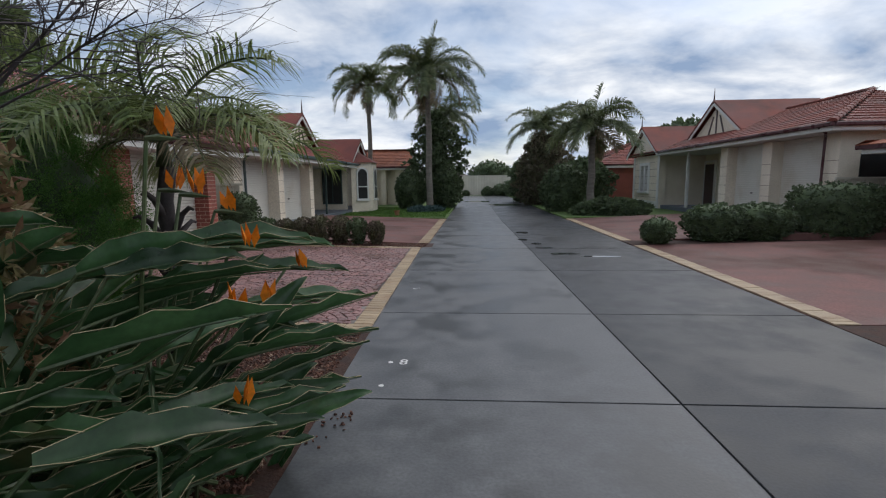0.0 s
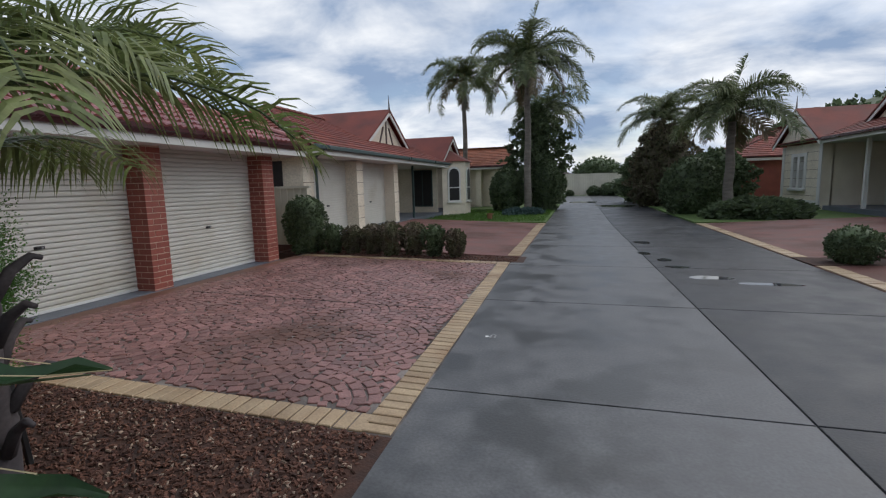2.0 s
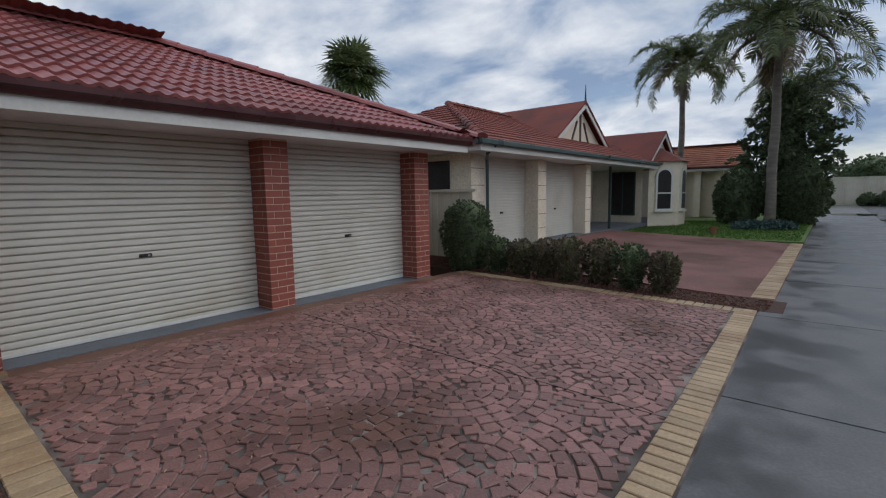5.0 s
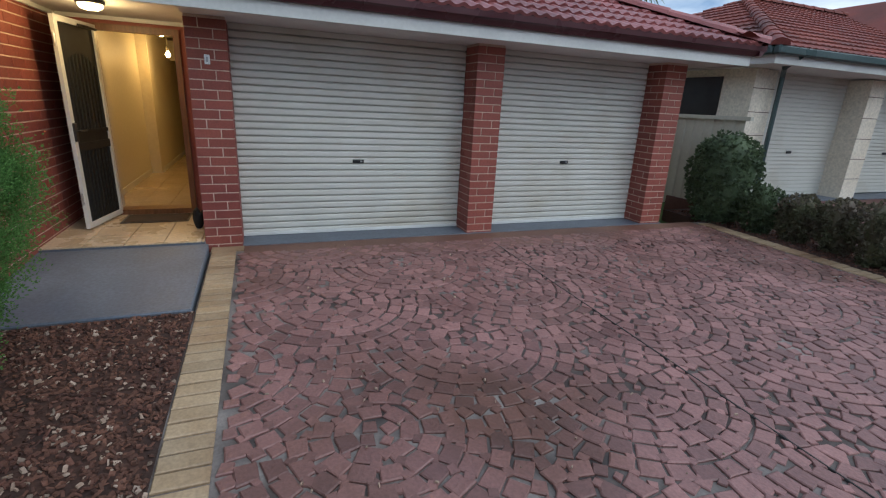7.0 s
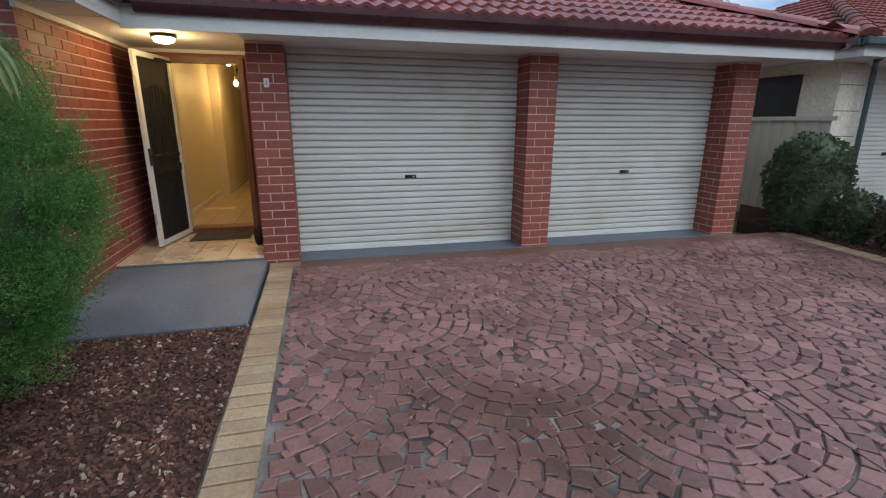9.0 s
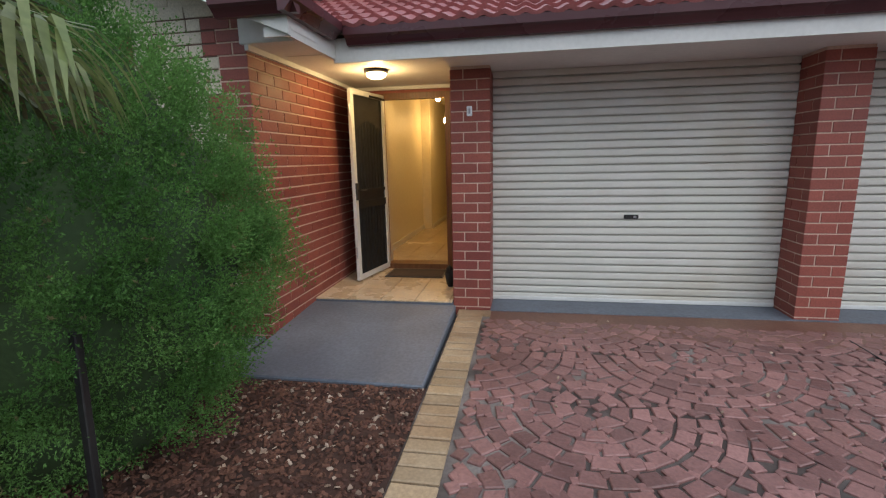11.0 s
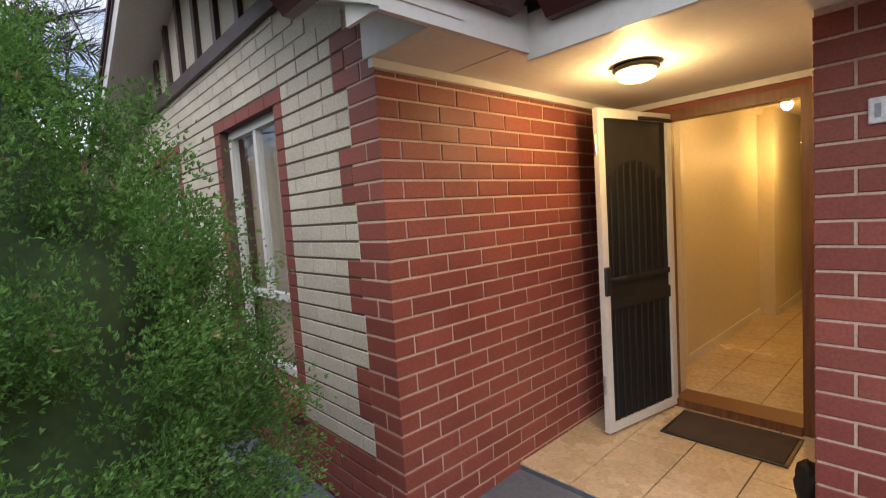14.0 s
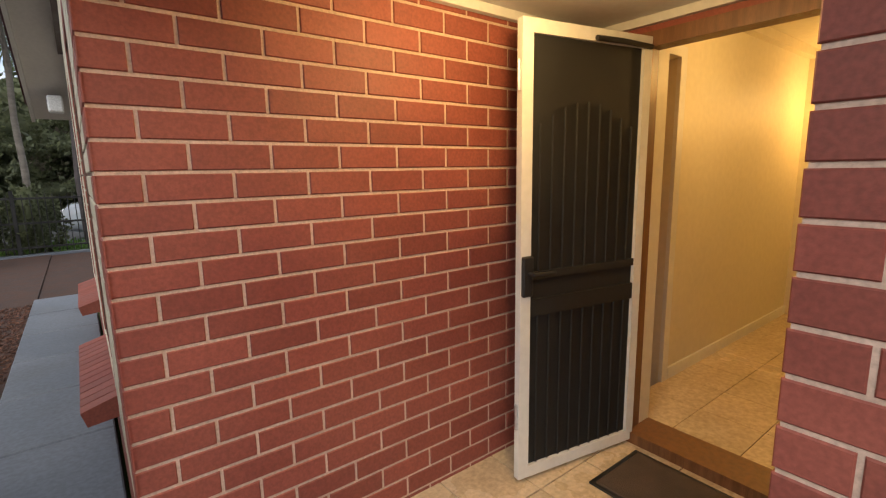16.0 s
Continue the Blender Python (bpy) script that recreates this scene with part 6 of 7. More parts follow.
def branch_tree(name, place, height, spread, levels, label, seed, material=None, lean=(0, 0), base=0.12, first=0.35, splits=4, category="tree"):
    """A bare tree: limbs that fork again and again into thin twigs."""
    ob = thing(name, place, label, category)
    r = random.Random(seed)
    limbs = bmesh.new()
    twigs_v, twigs_f = [], []

    def grow(bm, p, d, L, rad, lvl):
        q = [p]
        dirs = d.copy()
        for k in range(4):
            dirs = (dirs + Vector((r.gauss(0, 0.16), r.gauss(0, 0.16), r.gauss(0.02, 0.10)))).normalized()
            q.append(q[-1] + dirs * L / 4)
        tube(bm, [tuple(x) for x in q], [rad * (1 - 0.12 * k) for k in range(5)], 6 if rad > 0.02 else 3)
        if lvl <= 0:
            return
        for k in range(splits):
            t = r.uniform(0.35, 1.0)
            i = min(int(t * 4), 3)
            o = q[i].lerp(q[i + 1], t * 4 - i)
            nd = (dirs + Vector((r.gauss(0, spread), r.gauss(0, spread), r.gauss(0.1, spread * 0.6)))).normalized()
            grow(bm, o, nd, L * r.uniform(0.55, 0.8), rad * 0.55, lvl - 1)
    trunk_top = Vector((lean[0], lean[1], height * first))
    part("trunk", tube(bmesh.new(), [(0, 0, -0.1), tuple(trunk_top * 0.5 + Vector((0.05, 0.03, 0))), tuple(trunk_top)], [base * 1.2, base, base * 0.8], 8), material or M_BARK, ob)
    for k in range(splits):
        bm = bmesh.new()
        a = 2 * math.pi * (k + r.uniform(-0.3, 0.3)) / splits
        grow(bm, trunk_top, Vector((math.cos(a) * spread, math.sin(a) * spread, 0.8)).normalized(), height * 0.34, base * 0.6, levels)
        part("limb", bm, M_TWIG, ob)
    return ob


branch_tree("bare_tree", (-2.35, 1.45, 0.0), 3.0, 0.75, 4, "leafless shrub-like tree with thin grey twigs in the garden bed", 11, lean=(0.1, 0.05), base=0.022, first=0.45, splits=5)
# brown, half-dry shrub behind the bird of paradise
ds = thing("dry_shrub", (-2.55, 1.55, 0.0), "half-dry brown and green shrub behind the bird of paradise", "shrub")
p, n = blob_points(2600, [(0.1, 0.3), (0.6, 0.75), (1.3, 0.85), (1.8, 0.7), (2.25, 0.2)], 0.4, 2.0, 2.0)
p *= rng.uniform(0.72, 1.02, (len(p), 1))
v, f = leaf_cloud(p, n, 0.08, 4, 0.2, 0.9, 0.2)
mesh_np("foliage", v, f, M_DRYLEAF, ds)
for k in range(9):
    a = k * 0.7
    part("stem", tube(bmesh.new(), [(0, 0, -0.05), (0.25 * math.cos(a), 0.25 * math.sin(a), 0.9), (0.6 * math.cos(a), 0.6 * math.sin(a), 1.9)], [0.02, 0.015, 0.006], 5), M_TWIG, ds)


# ---- far shrubs, trees, houses ----
DOME = [(0.0, 0.7), (0.5, 1.0), (1.2, 1.12), (1.9, 0.85), (2.4, 0.25)]
shrub("globe_shrub", (-3.85, 28.6, 0.05), [(h, r * 0.78) for h, r in DOME], 1500, 0.12, M_LEAF_SHRUB, "large clipped dark globe shrub on the lawn", lumps=0.08, group="globe shrubs")
shrub("globe_shrub", (-1.72, 29.2, 0.05), [(h * 1.18, r * 0.7) for h, r in DOME], 1500, 0.12, M_LEAF_SHRUB, "large clipped dark globe shrub beside the palm", lumps=0.08, group="globe shrubs")
shrub("dark_conifer", (-2.35, 31.0, 0.05), [(0.3, 1.1), (1.5, 1.45), (3.2, 1.35), (4.5, 1.15), (5.4, 0.7), (6.1, 0.1)], 3000, 0.22, M_LEAF_SHRUB, "dark ragged conifer behind the palm", "tree", lumps=1.2, core=0.3)
shrub("globe_shrub", (4.9, 25.6, 0.05), [(h * 1.05, r * 1.15) for h, r in DOME], 1700, 0.12, M_LEAF_SHRUB, "large dark rounded shrub beside the lane", lumps=0.16, group="globe shrubs")
shrub("spreading_juniper", (6.4, 22.3, 0.05), [(0.0, 0.7), (0.2, 1.0), (0.45, 0.85), (0.75, 0.2)], 1500, 0.16, M_LEAF_SHRUB, "low spreading dark green juniper", squash=(1.7, 0.8), lumps=0.5)
shrub("brown_thicket", (4.9, 33.0, 0.05), [(0.0, 1.2), (1.2, 1.7), (2.8, 1.6), (4.0, 1.1), (4.8, 0.2)], 2600, 0.2, M_LEAF_BROWN, "tall brownish thicket beside the lane", "shrub", lumps=0.45, core=0.7)
shrub("brown_thicket", (6.8, 30.0, 0.05), [(0.0, 1.2), (1.0, 1.6), (2.2, 1.4), (3.0, 0.2)], 2000, 0.2, M_LEAF_SHRUB, "tall dark thicket beside the lane", "shrub", lumps=0.45, core=0.7)
shrub("brown_thicket", (5.0, 39.0, 0.05), [(0.0, 1.4), (1.2, 1.9), (2.8, 1.7), (3.8, 0.3)], 2000, 0.22, M_LEAF_SHRUB, "tall dark thicket near the fence", "shrub", lumps=0.45, core=0.7)
for x, y, s in ((3.2, 56.6, 0.95), (1.7, 57.1, 0.7), (-0.9, 57.3, 0.4), (4.7, 55, 1.4)):
    shrub("fence_bush", (x, y, 0.0), [(0.0, 0.7 * s), (0.6 * s, 1.0 * s), (1.2 * s, 0.7 * s), (1.5 * s, 0.15)], 500, 0.13, M_LEAF_SHRUB, "scrubby bush at the foot of the fence", lumps=0.4, group="fence bushes")
for x, y, s in ((2.6, 70, 2.4), (-5.5, 75, 2.0), (30, 62, 5.0), (24, 60, 4.2), (36, 64, 4.6), (14, 85, 3)):
    shrub("distant_tree", (x, y, 0.0), [(0.2, 0.6 * s), (0.8 * s, 1.3 * s), (1.6 * s, 1.1 * s), (2.0 * s, 0.2)], 900, 0.14 * s, M_LEAF_SHRUB, "dark tree far beyond the fence", "tree", lumps=0.4, group="distant trees")
shrub("ground_cover", (-2.2, 25.6, 0.05), [(0.0, 0.4), (0.15, 0.55), (0.3, 0.1)], 500, 0.12, M_BLUE, "low blue-green ground cover plant", "plant", lumps=0.4, group="ground cover")
shrub("ground_cover", (-3.0, 25.3, 0.05), [(0.0, 0.4), (0.15, 0.5), (0.3, 0.1)], 500, 0.12, M_BLUE, "low blue-green ground cover plant", "plant", lumps=0.4, group="ground cover")
pot = thing("flower_pot", (-3.7, 22.6, 0.06), "small terracotta pot with a low plant on the lawn edge", "pot")
part("pot", lathe(bmesh.new(), [(0.10, 0), (0.14, 0.22), (0.16, 0.22), (0.16, 0.27), (0.12, 0.27), (0.11, 0.2)], sides=16), M_POT, pot)
v, f = leaf_cloud(np.array([(0.0, 0.0, 0.24)] * 40) + rng.normal(0, 0.05, (40, 3)) * np.array((1, 1, 0.2)), np.array([(0, 0, 1.0)] * 40), 0.16, 3, 0.2, 0.8)
mesh_np("plant", v, f, M_GRASS, pot)


def simple_house(name, x0, x1, y0, y1, z, wall_mat, roof_mat, label, pitch=22.5):
    """A plain single-storey house with hipped tiled roof."""
    ob = thing(name, (0, 0, 0), label, "house")
    part("wall", boxes((x0, x1, y0, y1, 0, z)), wall_mat, ob)
    part("fascia", boxes((x0 - 0.5, x1 + 0.5, y0 - 0.5, y1 + 0.5, z - 0.16, z)), M_WHITE, ob)
    part("gutter", boxes((x0 - 0.6, x1 + 0.6, y0 - 0.6, y1 + 0.6, z - 0.01, z + 0.09), bevel=0.03), M_GUTTER, ob)
    e = 0.6
    w, l = x1 - x0 + 2 * e, y1 - y0 + 2 * e
    h = min(w, l) / 2
    c = math.cos(radians(pitch))
    sides = (((x0 - e, y0 - e), (1, 0, 0), w, l), ((x1 + e, y0 - e), (0, 1, 0), l, w), ((x1 + e, y1 + e), (-1, 0, 0), w, l), ((x0 - e, y1 + e), (0, -1, 0), l, w))
    for (ox, oy), d, a, b in sides:
        poly = [(0, 0), (a, 0), (a - h, h / c), (h, h / c)] if a > 2 * h + 0.01 else [(0, 0), (a, 0), (a / 2, h / c)]
        roof_plane("roof_" + name, (ox, oy, z + 0.08), d, pitch, poly, roof_mat, False, "tiled hip roof", segs=4)
    return ob


def gabled_house(x0, x1, y0, y1, z):
    """A house whose ridge runs across the lane; its near slope and its end gable show."""
    ob = thing("far_house_left", (0, 0, 0), "cream house with orange tiled roof further down the lane", "house")
    part("wall", boxes((x0, x1 - 0.6, y0 + 1.0, y1, 0, z)), M_BLOCK, ob)
    mid, rise = (y0 + y1) / 2, (y1 - y0) / 2 * tp
    bm = bmesh.new()
    prism(bm, [(y0 + 1.0, z), (y1, z), (mid, z + rise - 0.12)], "x", x1 - 0.75, x1 - 0.6)
    part("gable_wall", bm, M_BLOCK, ob)
    for k in range(4):
        x = x1 - 0.75 - 1.05 * k
        part("pillar", boxes((x - 0.35, x, y0 + 0.45, y0 + 0.8, 0, z - 0.14)), M_BLOCK, ob)
    part("soffit", boxes((x0, x1 - 0.05, y0 + 0.02, y0 + 1.0, z - 0.14, z - 0.12)), M_SOFFIT, ob)
    part("fascia", boxes((x0, x1 - 0.05, y0 - 0.03, y0, z - 0.16, z)), M_WHITE, ob)
    part("gutter", boxes((x0, x1 - 0.05, y0 - 0.14, y0 - 0.031, z - 0.04, z + 0.07), bevel=0.02), M_GUTTER, ob)
    for sgn, ye in ((1, y0), (-1, y1)):
        bm = bmesh.new()
        prism(bm, [(ye, z - 0.14), (ye, z + 0.04), (mid, z + rise + 0.04), (mid, z + rise - 0.14)], "x", x1 - 0.04, x1)
        part("barge_board", bm, M_WHITE, ob)
    L, hs = x1 - x0, (y1 - y0) / 2 / cp
    roof_plane("roof_far_house_left", (x0, y0 - 0.08, z + 0.06), (1, 0, 0), PITCH, [(0, 0), (L, 0), (L, hs), (0, hs)], M_ROOF_ORANGE, False, "orange tiled gable roof", segs=4)
    roof_plane("roof_far_house_left_back", (x1, y1 + 0.08, z + 0.06), (-1, 0, 0), PITCH, [(0, 0), (L, 0), (L, hs), (0, hs)], M_ROOF_ORANGE, False, "orange tiled gable roof, far slope", segs=4)
    return ob


gabled_house(-13.5, -4.5, 33.4, 39.6, 2.72)
fr2 = simple_house("far_house_right", 8.8, 17.0, 34.5, 44.0, 2.7, M_RED, M_ROOF_FAR, "dark brick house with red tiled roof further down the lane")
simple_house("house_beyond_fence", -9.0, -1.2, 64.0, 72.0, 2.4, M_BLOCK, M_TIMBER, "grey-roofed house beyond the end fence")

# opposite brick garage that stands beside the first bay
og = thing("opposite_garage", (-1.0, 1.6, 0), "red brick garage with cream roller doors facing the lane", "house")
part("pillar", boxes((12.2, 12.55, 11.5, 11.85, 0, 2.3)), M_RED, og)
part("pillar", boxes((12.2, 12.55, 8.7, 9.05, 0, 2.3)), M_RED, og)
part("pillar", boxes((12.2, 12.55, 5.9, 6.25, 0, 2.3)), M_RED, og)
part("wall", boxes((12.8, 20, 11.6, 11.85, 0, 2.6), (12.8, 20, 3.0, 3.2, 0, 2.6)), M_RED, og)
far_roller(og, 12.75, 9.05, 11.5, 0.14, 2.25, -1)
far_roller(og, 12.75, 6.25, 8.7, 0.14, 2.25, -1)
part("wall", boxes((12.8, 12.95, 3.2, 11.6, 0, 2.6)), M_CREAM, og)
part("fascia", boxes((11.7, 11.73, 3, 12.3, 2.28, 2.46)), M_WHITE, og)
part("fascia", boxes((11.73, 20, 12.27, 12.3, 2.28, 2.46)), M_WHITE, og)
part("gutter", boxes((11.59, 11.70, 3, 12.4, 2.4, 2.52)), M_GUTTER, og)
part("soffit", boxes((11.73, 12.9, 3, 12.27, 2.28, 2.30)), M_SOFFIT, og)
roof_plane("roof_opposite_garage", (10.6, 14.0, 2.5), (0, -1, 0), PITCH, [(0, 0), (9.4, 0), (9.4, 3.6 / cp), (3.6, 3.6 / cp)], M_ROOF_ORANGE, False, "orange-red tiled roof of the opposite garage", segs=4)
roof_plane("roof_opposite_garage_end", (17.8, 14.0, 2.5), (-1, 0, 0), PITCH, [(0, 0), (7.2, 0), (3.6, 3.6 / cp)], M_ROOF_ORANGE, False, "orange-red tiled hip end", segs=4)

# ---- towards the street ----
structure("road_street", boxes((-60, 60, -17.0, -9.6, -0.099, -0.03)), M_ASPHALT, "dark asphalt street", "road")
structure("pavement_kerb", boxes((-60, -1.3, -9.6, -9.4, -0.099, 0.10)), M_GREY, "concrete kerb of the street", "kerb")
structure("ground_verge", boxes((-60, -1.25, -9.4, -7.61, -0.099, 0.06)), M_TURF, "green grass verge beside the street", "lawn")
structure("ground_front_bed", boxes((-60, -4.62, -7.39, -2.62, -0.099, 0.05)), M_MULCH, "brown mulch between the wing and the street", "garden bed")
structure("pavement_plinth", boxes((-40, -1.6, -7.6, -7.4, -0.09, 0.09)), M_GREY, "low pale concrete plinth under the fence", "wall")
sf = thing("street_fence", (0, -7.5, 0.09), "black steel bar fence between garden and street", "fence")
for z in (0.12, 0.62, 1.12):
    part("rail", boxes((-26, -1.7, -0.02, 0.02, z, z + 0.04)), M_BLACK, sf)
for k in range(11):
    x = -26 + k * 2.43
    part("post", boxes((x - 0.03, x + 0.03, -0.03, 0.03, 0, 1.3)), M_BLACK, sf)
bar_me = mesh_of(boxes((-0.008, 0.008, -0.008, 0.008, 0.02, 1.22)), "bar")
bar_me.materials.append(M_BLACK)
for k in range(150):
    b = part("bar", bar_me, M_BLACK, sf)
    b.location = (-19.4 + k * 0.12, 0, 0)


def car(place, turn):
    """A parked hatchback."""
    ob = thing("parked_car", place, "silver-blue parked hatchback car on the street", "car", turn=turn)
    prof = [(-2.1, 0.35), (-2.15, 0.7), (-1.95, 0.95), (-1.2, 1.02), (-0.55, 1.42), (0.7, 1.46), (1.6, 1.25), (1.95, 0.95), (2.1, 0.75), (2.08, 0.35), (1.75, 0.28), (-1.75, 0.28)]
    bm = bmesh.new()
    prism(bm, prof, "y", -0.86, 0.86)
    for v in bm.verts:
        if v.co.z > 1.1:
            v.co.y *= 0.80
    bmesh.ops.bevel(bm, geom=list(bm.edges), offset=0.05, segments=2, affect="EDGES")
    part("body", bm, M_CARPAINT, ob, "", True)
    for s in (-1, 1):
        bm = bmesh.new()
        prism(bm, [(-0.98, 1.06), (-0.5, 1.36), (0.68, 1.39), (1.3, 1.22), (1.35, 1.08)], "y", s * 0.70, s * 0.80)
        part("side_window", bm, M_BLACK, ob)
    for x in (-1.3, 1.3):
        for s in (-1, 1):
            bm = bmesh.new()
            lathe(bm, [(0.20, -0.1), (0.31, -0.1), (0.33, -0.05), (0.33, 0.05), (0.31, 0.1), (0.20, 0.1)], sides=20)
            bmesh.ops.transform(bm, matrix=pose(x, s * 0.78, 0.33, 90), verts=bm.verts)
            w = part("wheel", bm, M_TYRE, ob, "", True)
            bm = bmesh.new()
            lathe(bm, [(0.05, -0.08), (0.20, -0.085), (0.20, 0.085), (0.05, 0.08)], sides=16)
            bmesh.ops.transform(bm, matrix=pose(x, s * 0.79, 0.33, 90), verts=bm.verts)
            part("rim", bm, M_ALLOY, w)
    part("windscreen", boxes((-1.15, -0.62, -0.6, 0.6, 1.14, 1.16)), M_BLACK, ob)
    for s in (-1, 1):
        part("headlight", boxes((-2.14, -2.0, s * 0.6 - 0.17, s * 0.6 + 0.17, 0.68, 0.8), bevel=0.02), M_PLASTIC, ob)
    return ob


car((-6.9, -10.75, -0.03), 180)

stump = thing("lopped_tree", (-3.55, -6.2, 0.0), "lopped tree with a pale sawn trunk end", "tree")
part("trunk", tube(bmesh.new(), [(0, 0, -0.1), (0.05, 0, 1.6), (0.0, 0.0, 3.1)], [0.22, 0.18, 0.17], 10), M_TWIG, stump)
part("sawn_limb", tube(bmesh.new(), [(0.0, 0.0, 3.05), (-0.05, 0.04, 3.4), (-0.07, 0.05, 3.85)], [0.17, 0.18, 0.17], 10), M_STUMP, stump, "pale sawn limb")
part("limb", tube(bmesh.new(), [(0, 0, 2.9), (-0.5, -0.1, 3.5), (-0.9, 0.1, 4.6)], [0.12, 0.09, 0.05], 8), M_TWIG, stump)
branch_tree("street_tree", (-2.4, -8.5, 0.0), 8.5, 0.6, 4, "leafless grey street tree", 21, base=0.085, material=M_TWIG, splits=4)
branch_tree("street_tree", (-5.3, -8.7, 0.0), 9.0, 0.6, 4, "leafless grey street tree", 22, base=0.09, material=M_TWIG, splits=4)
branch_tree("street_tree", (0.2, -19.5, 0), 9.0, 0.6, 3, "leafless grey street tree", 23, base=0.15, splits=4)
feather_palm("street_palm", (-4.3, -8.8, 0), 5.2, 2.6, 14, "palm with drooping fronds beside the street", leaf_len=0.7, leaflets=50, trunk_r=0.06, width=0.02, droops=(0.9, 1.7), rises=(-0.1, 1.1), seed=12, spear=False)
for x, y, s in ((-7.5, -19.5, 2.6), (-4.6, -20, 3.0), (-2.2, -19.2, 2.5), (-10.8, -20, 3.1), (0.8, -20, 3.0), (4.2, -20.5, 2.8), (-14.5, -20, 3.0), (8.5, -20, 3.0)):
    shrub("street_bush", (x, y, 0.0), [(0.0, 0.9 * s), (0.7 * s, 1.2 * s), (1.5 * s, 1.0 * s), (2.0 * s, 0.25)], 2600, 0.075 * s, M_THICKET if int(x) % 2 else M_THICKET_GREEN, "rough brown-green bushy tree across the street", "tree", lumps=0.75, group="street bushes", core=0.7)
for x, y, s in ((-4.3, -8.1, 0.55), (-2.9, -8.3, 0.75), (-1.6, -8.3, 0.6)):
    shrub("verge_bush", (x, y, 0.05), [(0.0, 0.6 * s), (0.8 * s, 1.0 * s), (1.9 * s, 0.8 * s), (2.6 * s, 0.15)], 900, 0.08, M_THICKET_GREEN, "loose green bush outside the street fence", "shrub", lumps=0.6, group="verge bushes", core=0.55)
# lawn tufts on the verge
p = np.stack((rng.uniform(-10, -2, 1800), rng.uniform(-9.3, -7.7, 1800), np.full(1800, 0.06)), 1)
v, f = leaf_cloud(p, np.tile(np.array((0, 0, 1.0)), (1800, 1)), 0.14, 3, 0.08, 0.5)
tagged(mesh_np("verge_grass", v, f, M_GRASS, None), "bright green grass tufts on the verge", "grass", "", "stuff")
p = np.stack((rng.uniform(-6.7, -1.3, 9000), rng.uniform(21.1, 30, 9000), np.full(9000, 0.06)), 1)
v, f = leaf_cloud(p, np.tile(np.array((0, 0, 1.0)), (9000, 1)), 0.07, 3, 0.1, 0.6)
tagged(mesh_np("lawn_grass", v, f, M_GRASS, None), "short green lawn grass", "grass", "", "stuff")


# ---- lane details ----
def puddle(place, sx, sy, seed):
    bm = bmesh.new()
    n = 28
    vs = []
    for k in range(n):
        a = 2 * math.pi * k / n
        r = 1 + 0.45 * noise.noise(Vector((math.cos(a) * 1.3 + seed, math.sin(a) * 1.3, seed)))
        vs.append(bm.verts.new((math.cos(a) * sx * r, math.sin(a) * sy * r, 0.0015)))
    bm.faces.new(vs)
    ob = part("puddle", bm, M_WATER)
    ob.location = (place[0], place[1], 0)
    return tagged(ob, "shallow rainwater puddle on the concrete lane", "puddle", "lane puddles")


for x, y, sx, sy in ((2.05, 10.65, 0.32, 0.16), (2.75, 10.25, 0.5, 0.10), (1.75, 11.6, 0.22, 0.12), (1.55, 15.2, 0.2, 0.3), (1.4, 13.3, 0.12, 0.22), (1.65, 12.4, 0.14, 0.2), (0.3, 40.5, 1.2, 1.6), (2.3, 34.0, 1.1, 1.8)):
    puddle((x, y), sx, sy, x + y)


def number_mark(x, y, paint, z=0.0025):
    cu = bpy.data.curves.new("number_eight", "FONT")
    cu.body, cu.size, cu.extrude, cu.align_x, cu.align_y = "8", 0.17, 0.0006, "CENTER", "CENTER"
    tmp = bpy.data.objects.new("tmp_eight", cu)
    scene.collection.objects.link(tmp)
    me = bpy.data.meshes.new_from_object(tmp.evaluated_get(bpy.context.evaluated_depsgraph_get()))
    bpy.data.objects.remove(tmp)
    ob = part("painted_number", me, paint)
    ob.location = (x, y, z)
    tagged(ob, "small white figure eight painted on the concrete", "marking", "painted numbers")


number_mark(-0.64, 4.05, M_SMALLWHITE)
number_mark(-0.86, 7.05, M_FADED)
for x, y in ((-0.76, 4.05), (-0.92, 7.05), (-0.75, 3.55)):
    bm = bmesh.new()
    lathe(bm, [(0.022, 0.0), (0.02, 0.002), (0.002, 0.0025)], sides=12)
    ob = part("paint_spot", bm, M_SMALLWHITE)
    ob.location = (x, y, 0.0005)
    tagged(ob, "small white paint spot on the concrete", "marking", "paint spots")

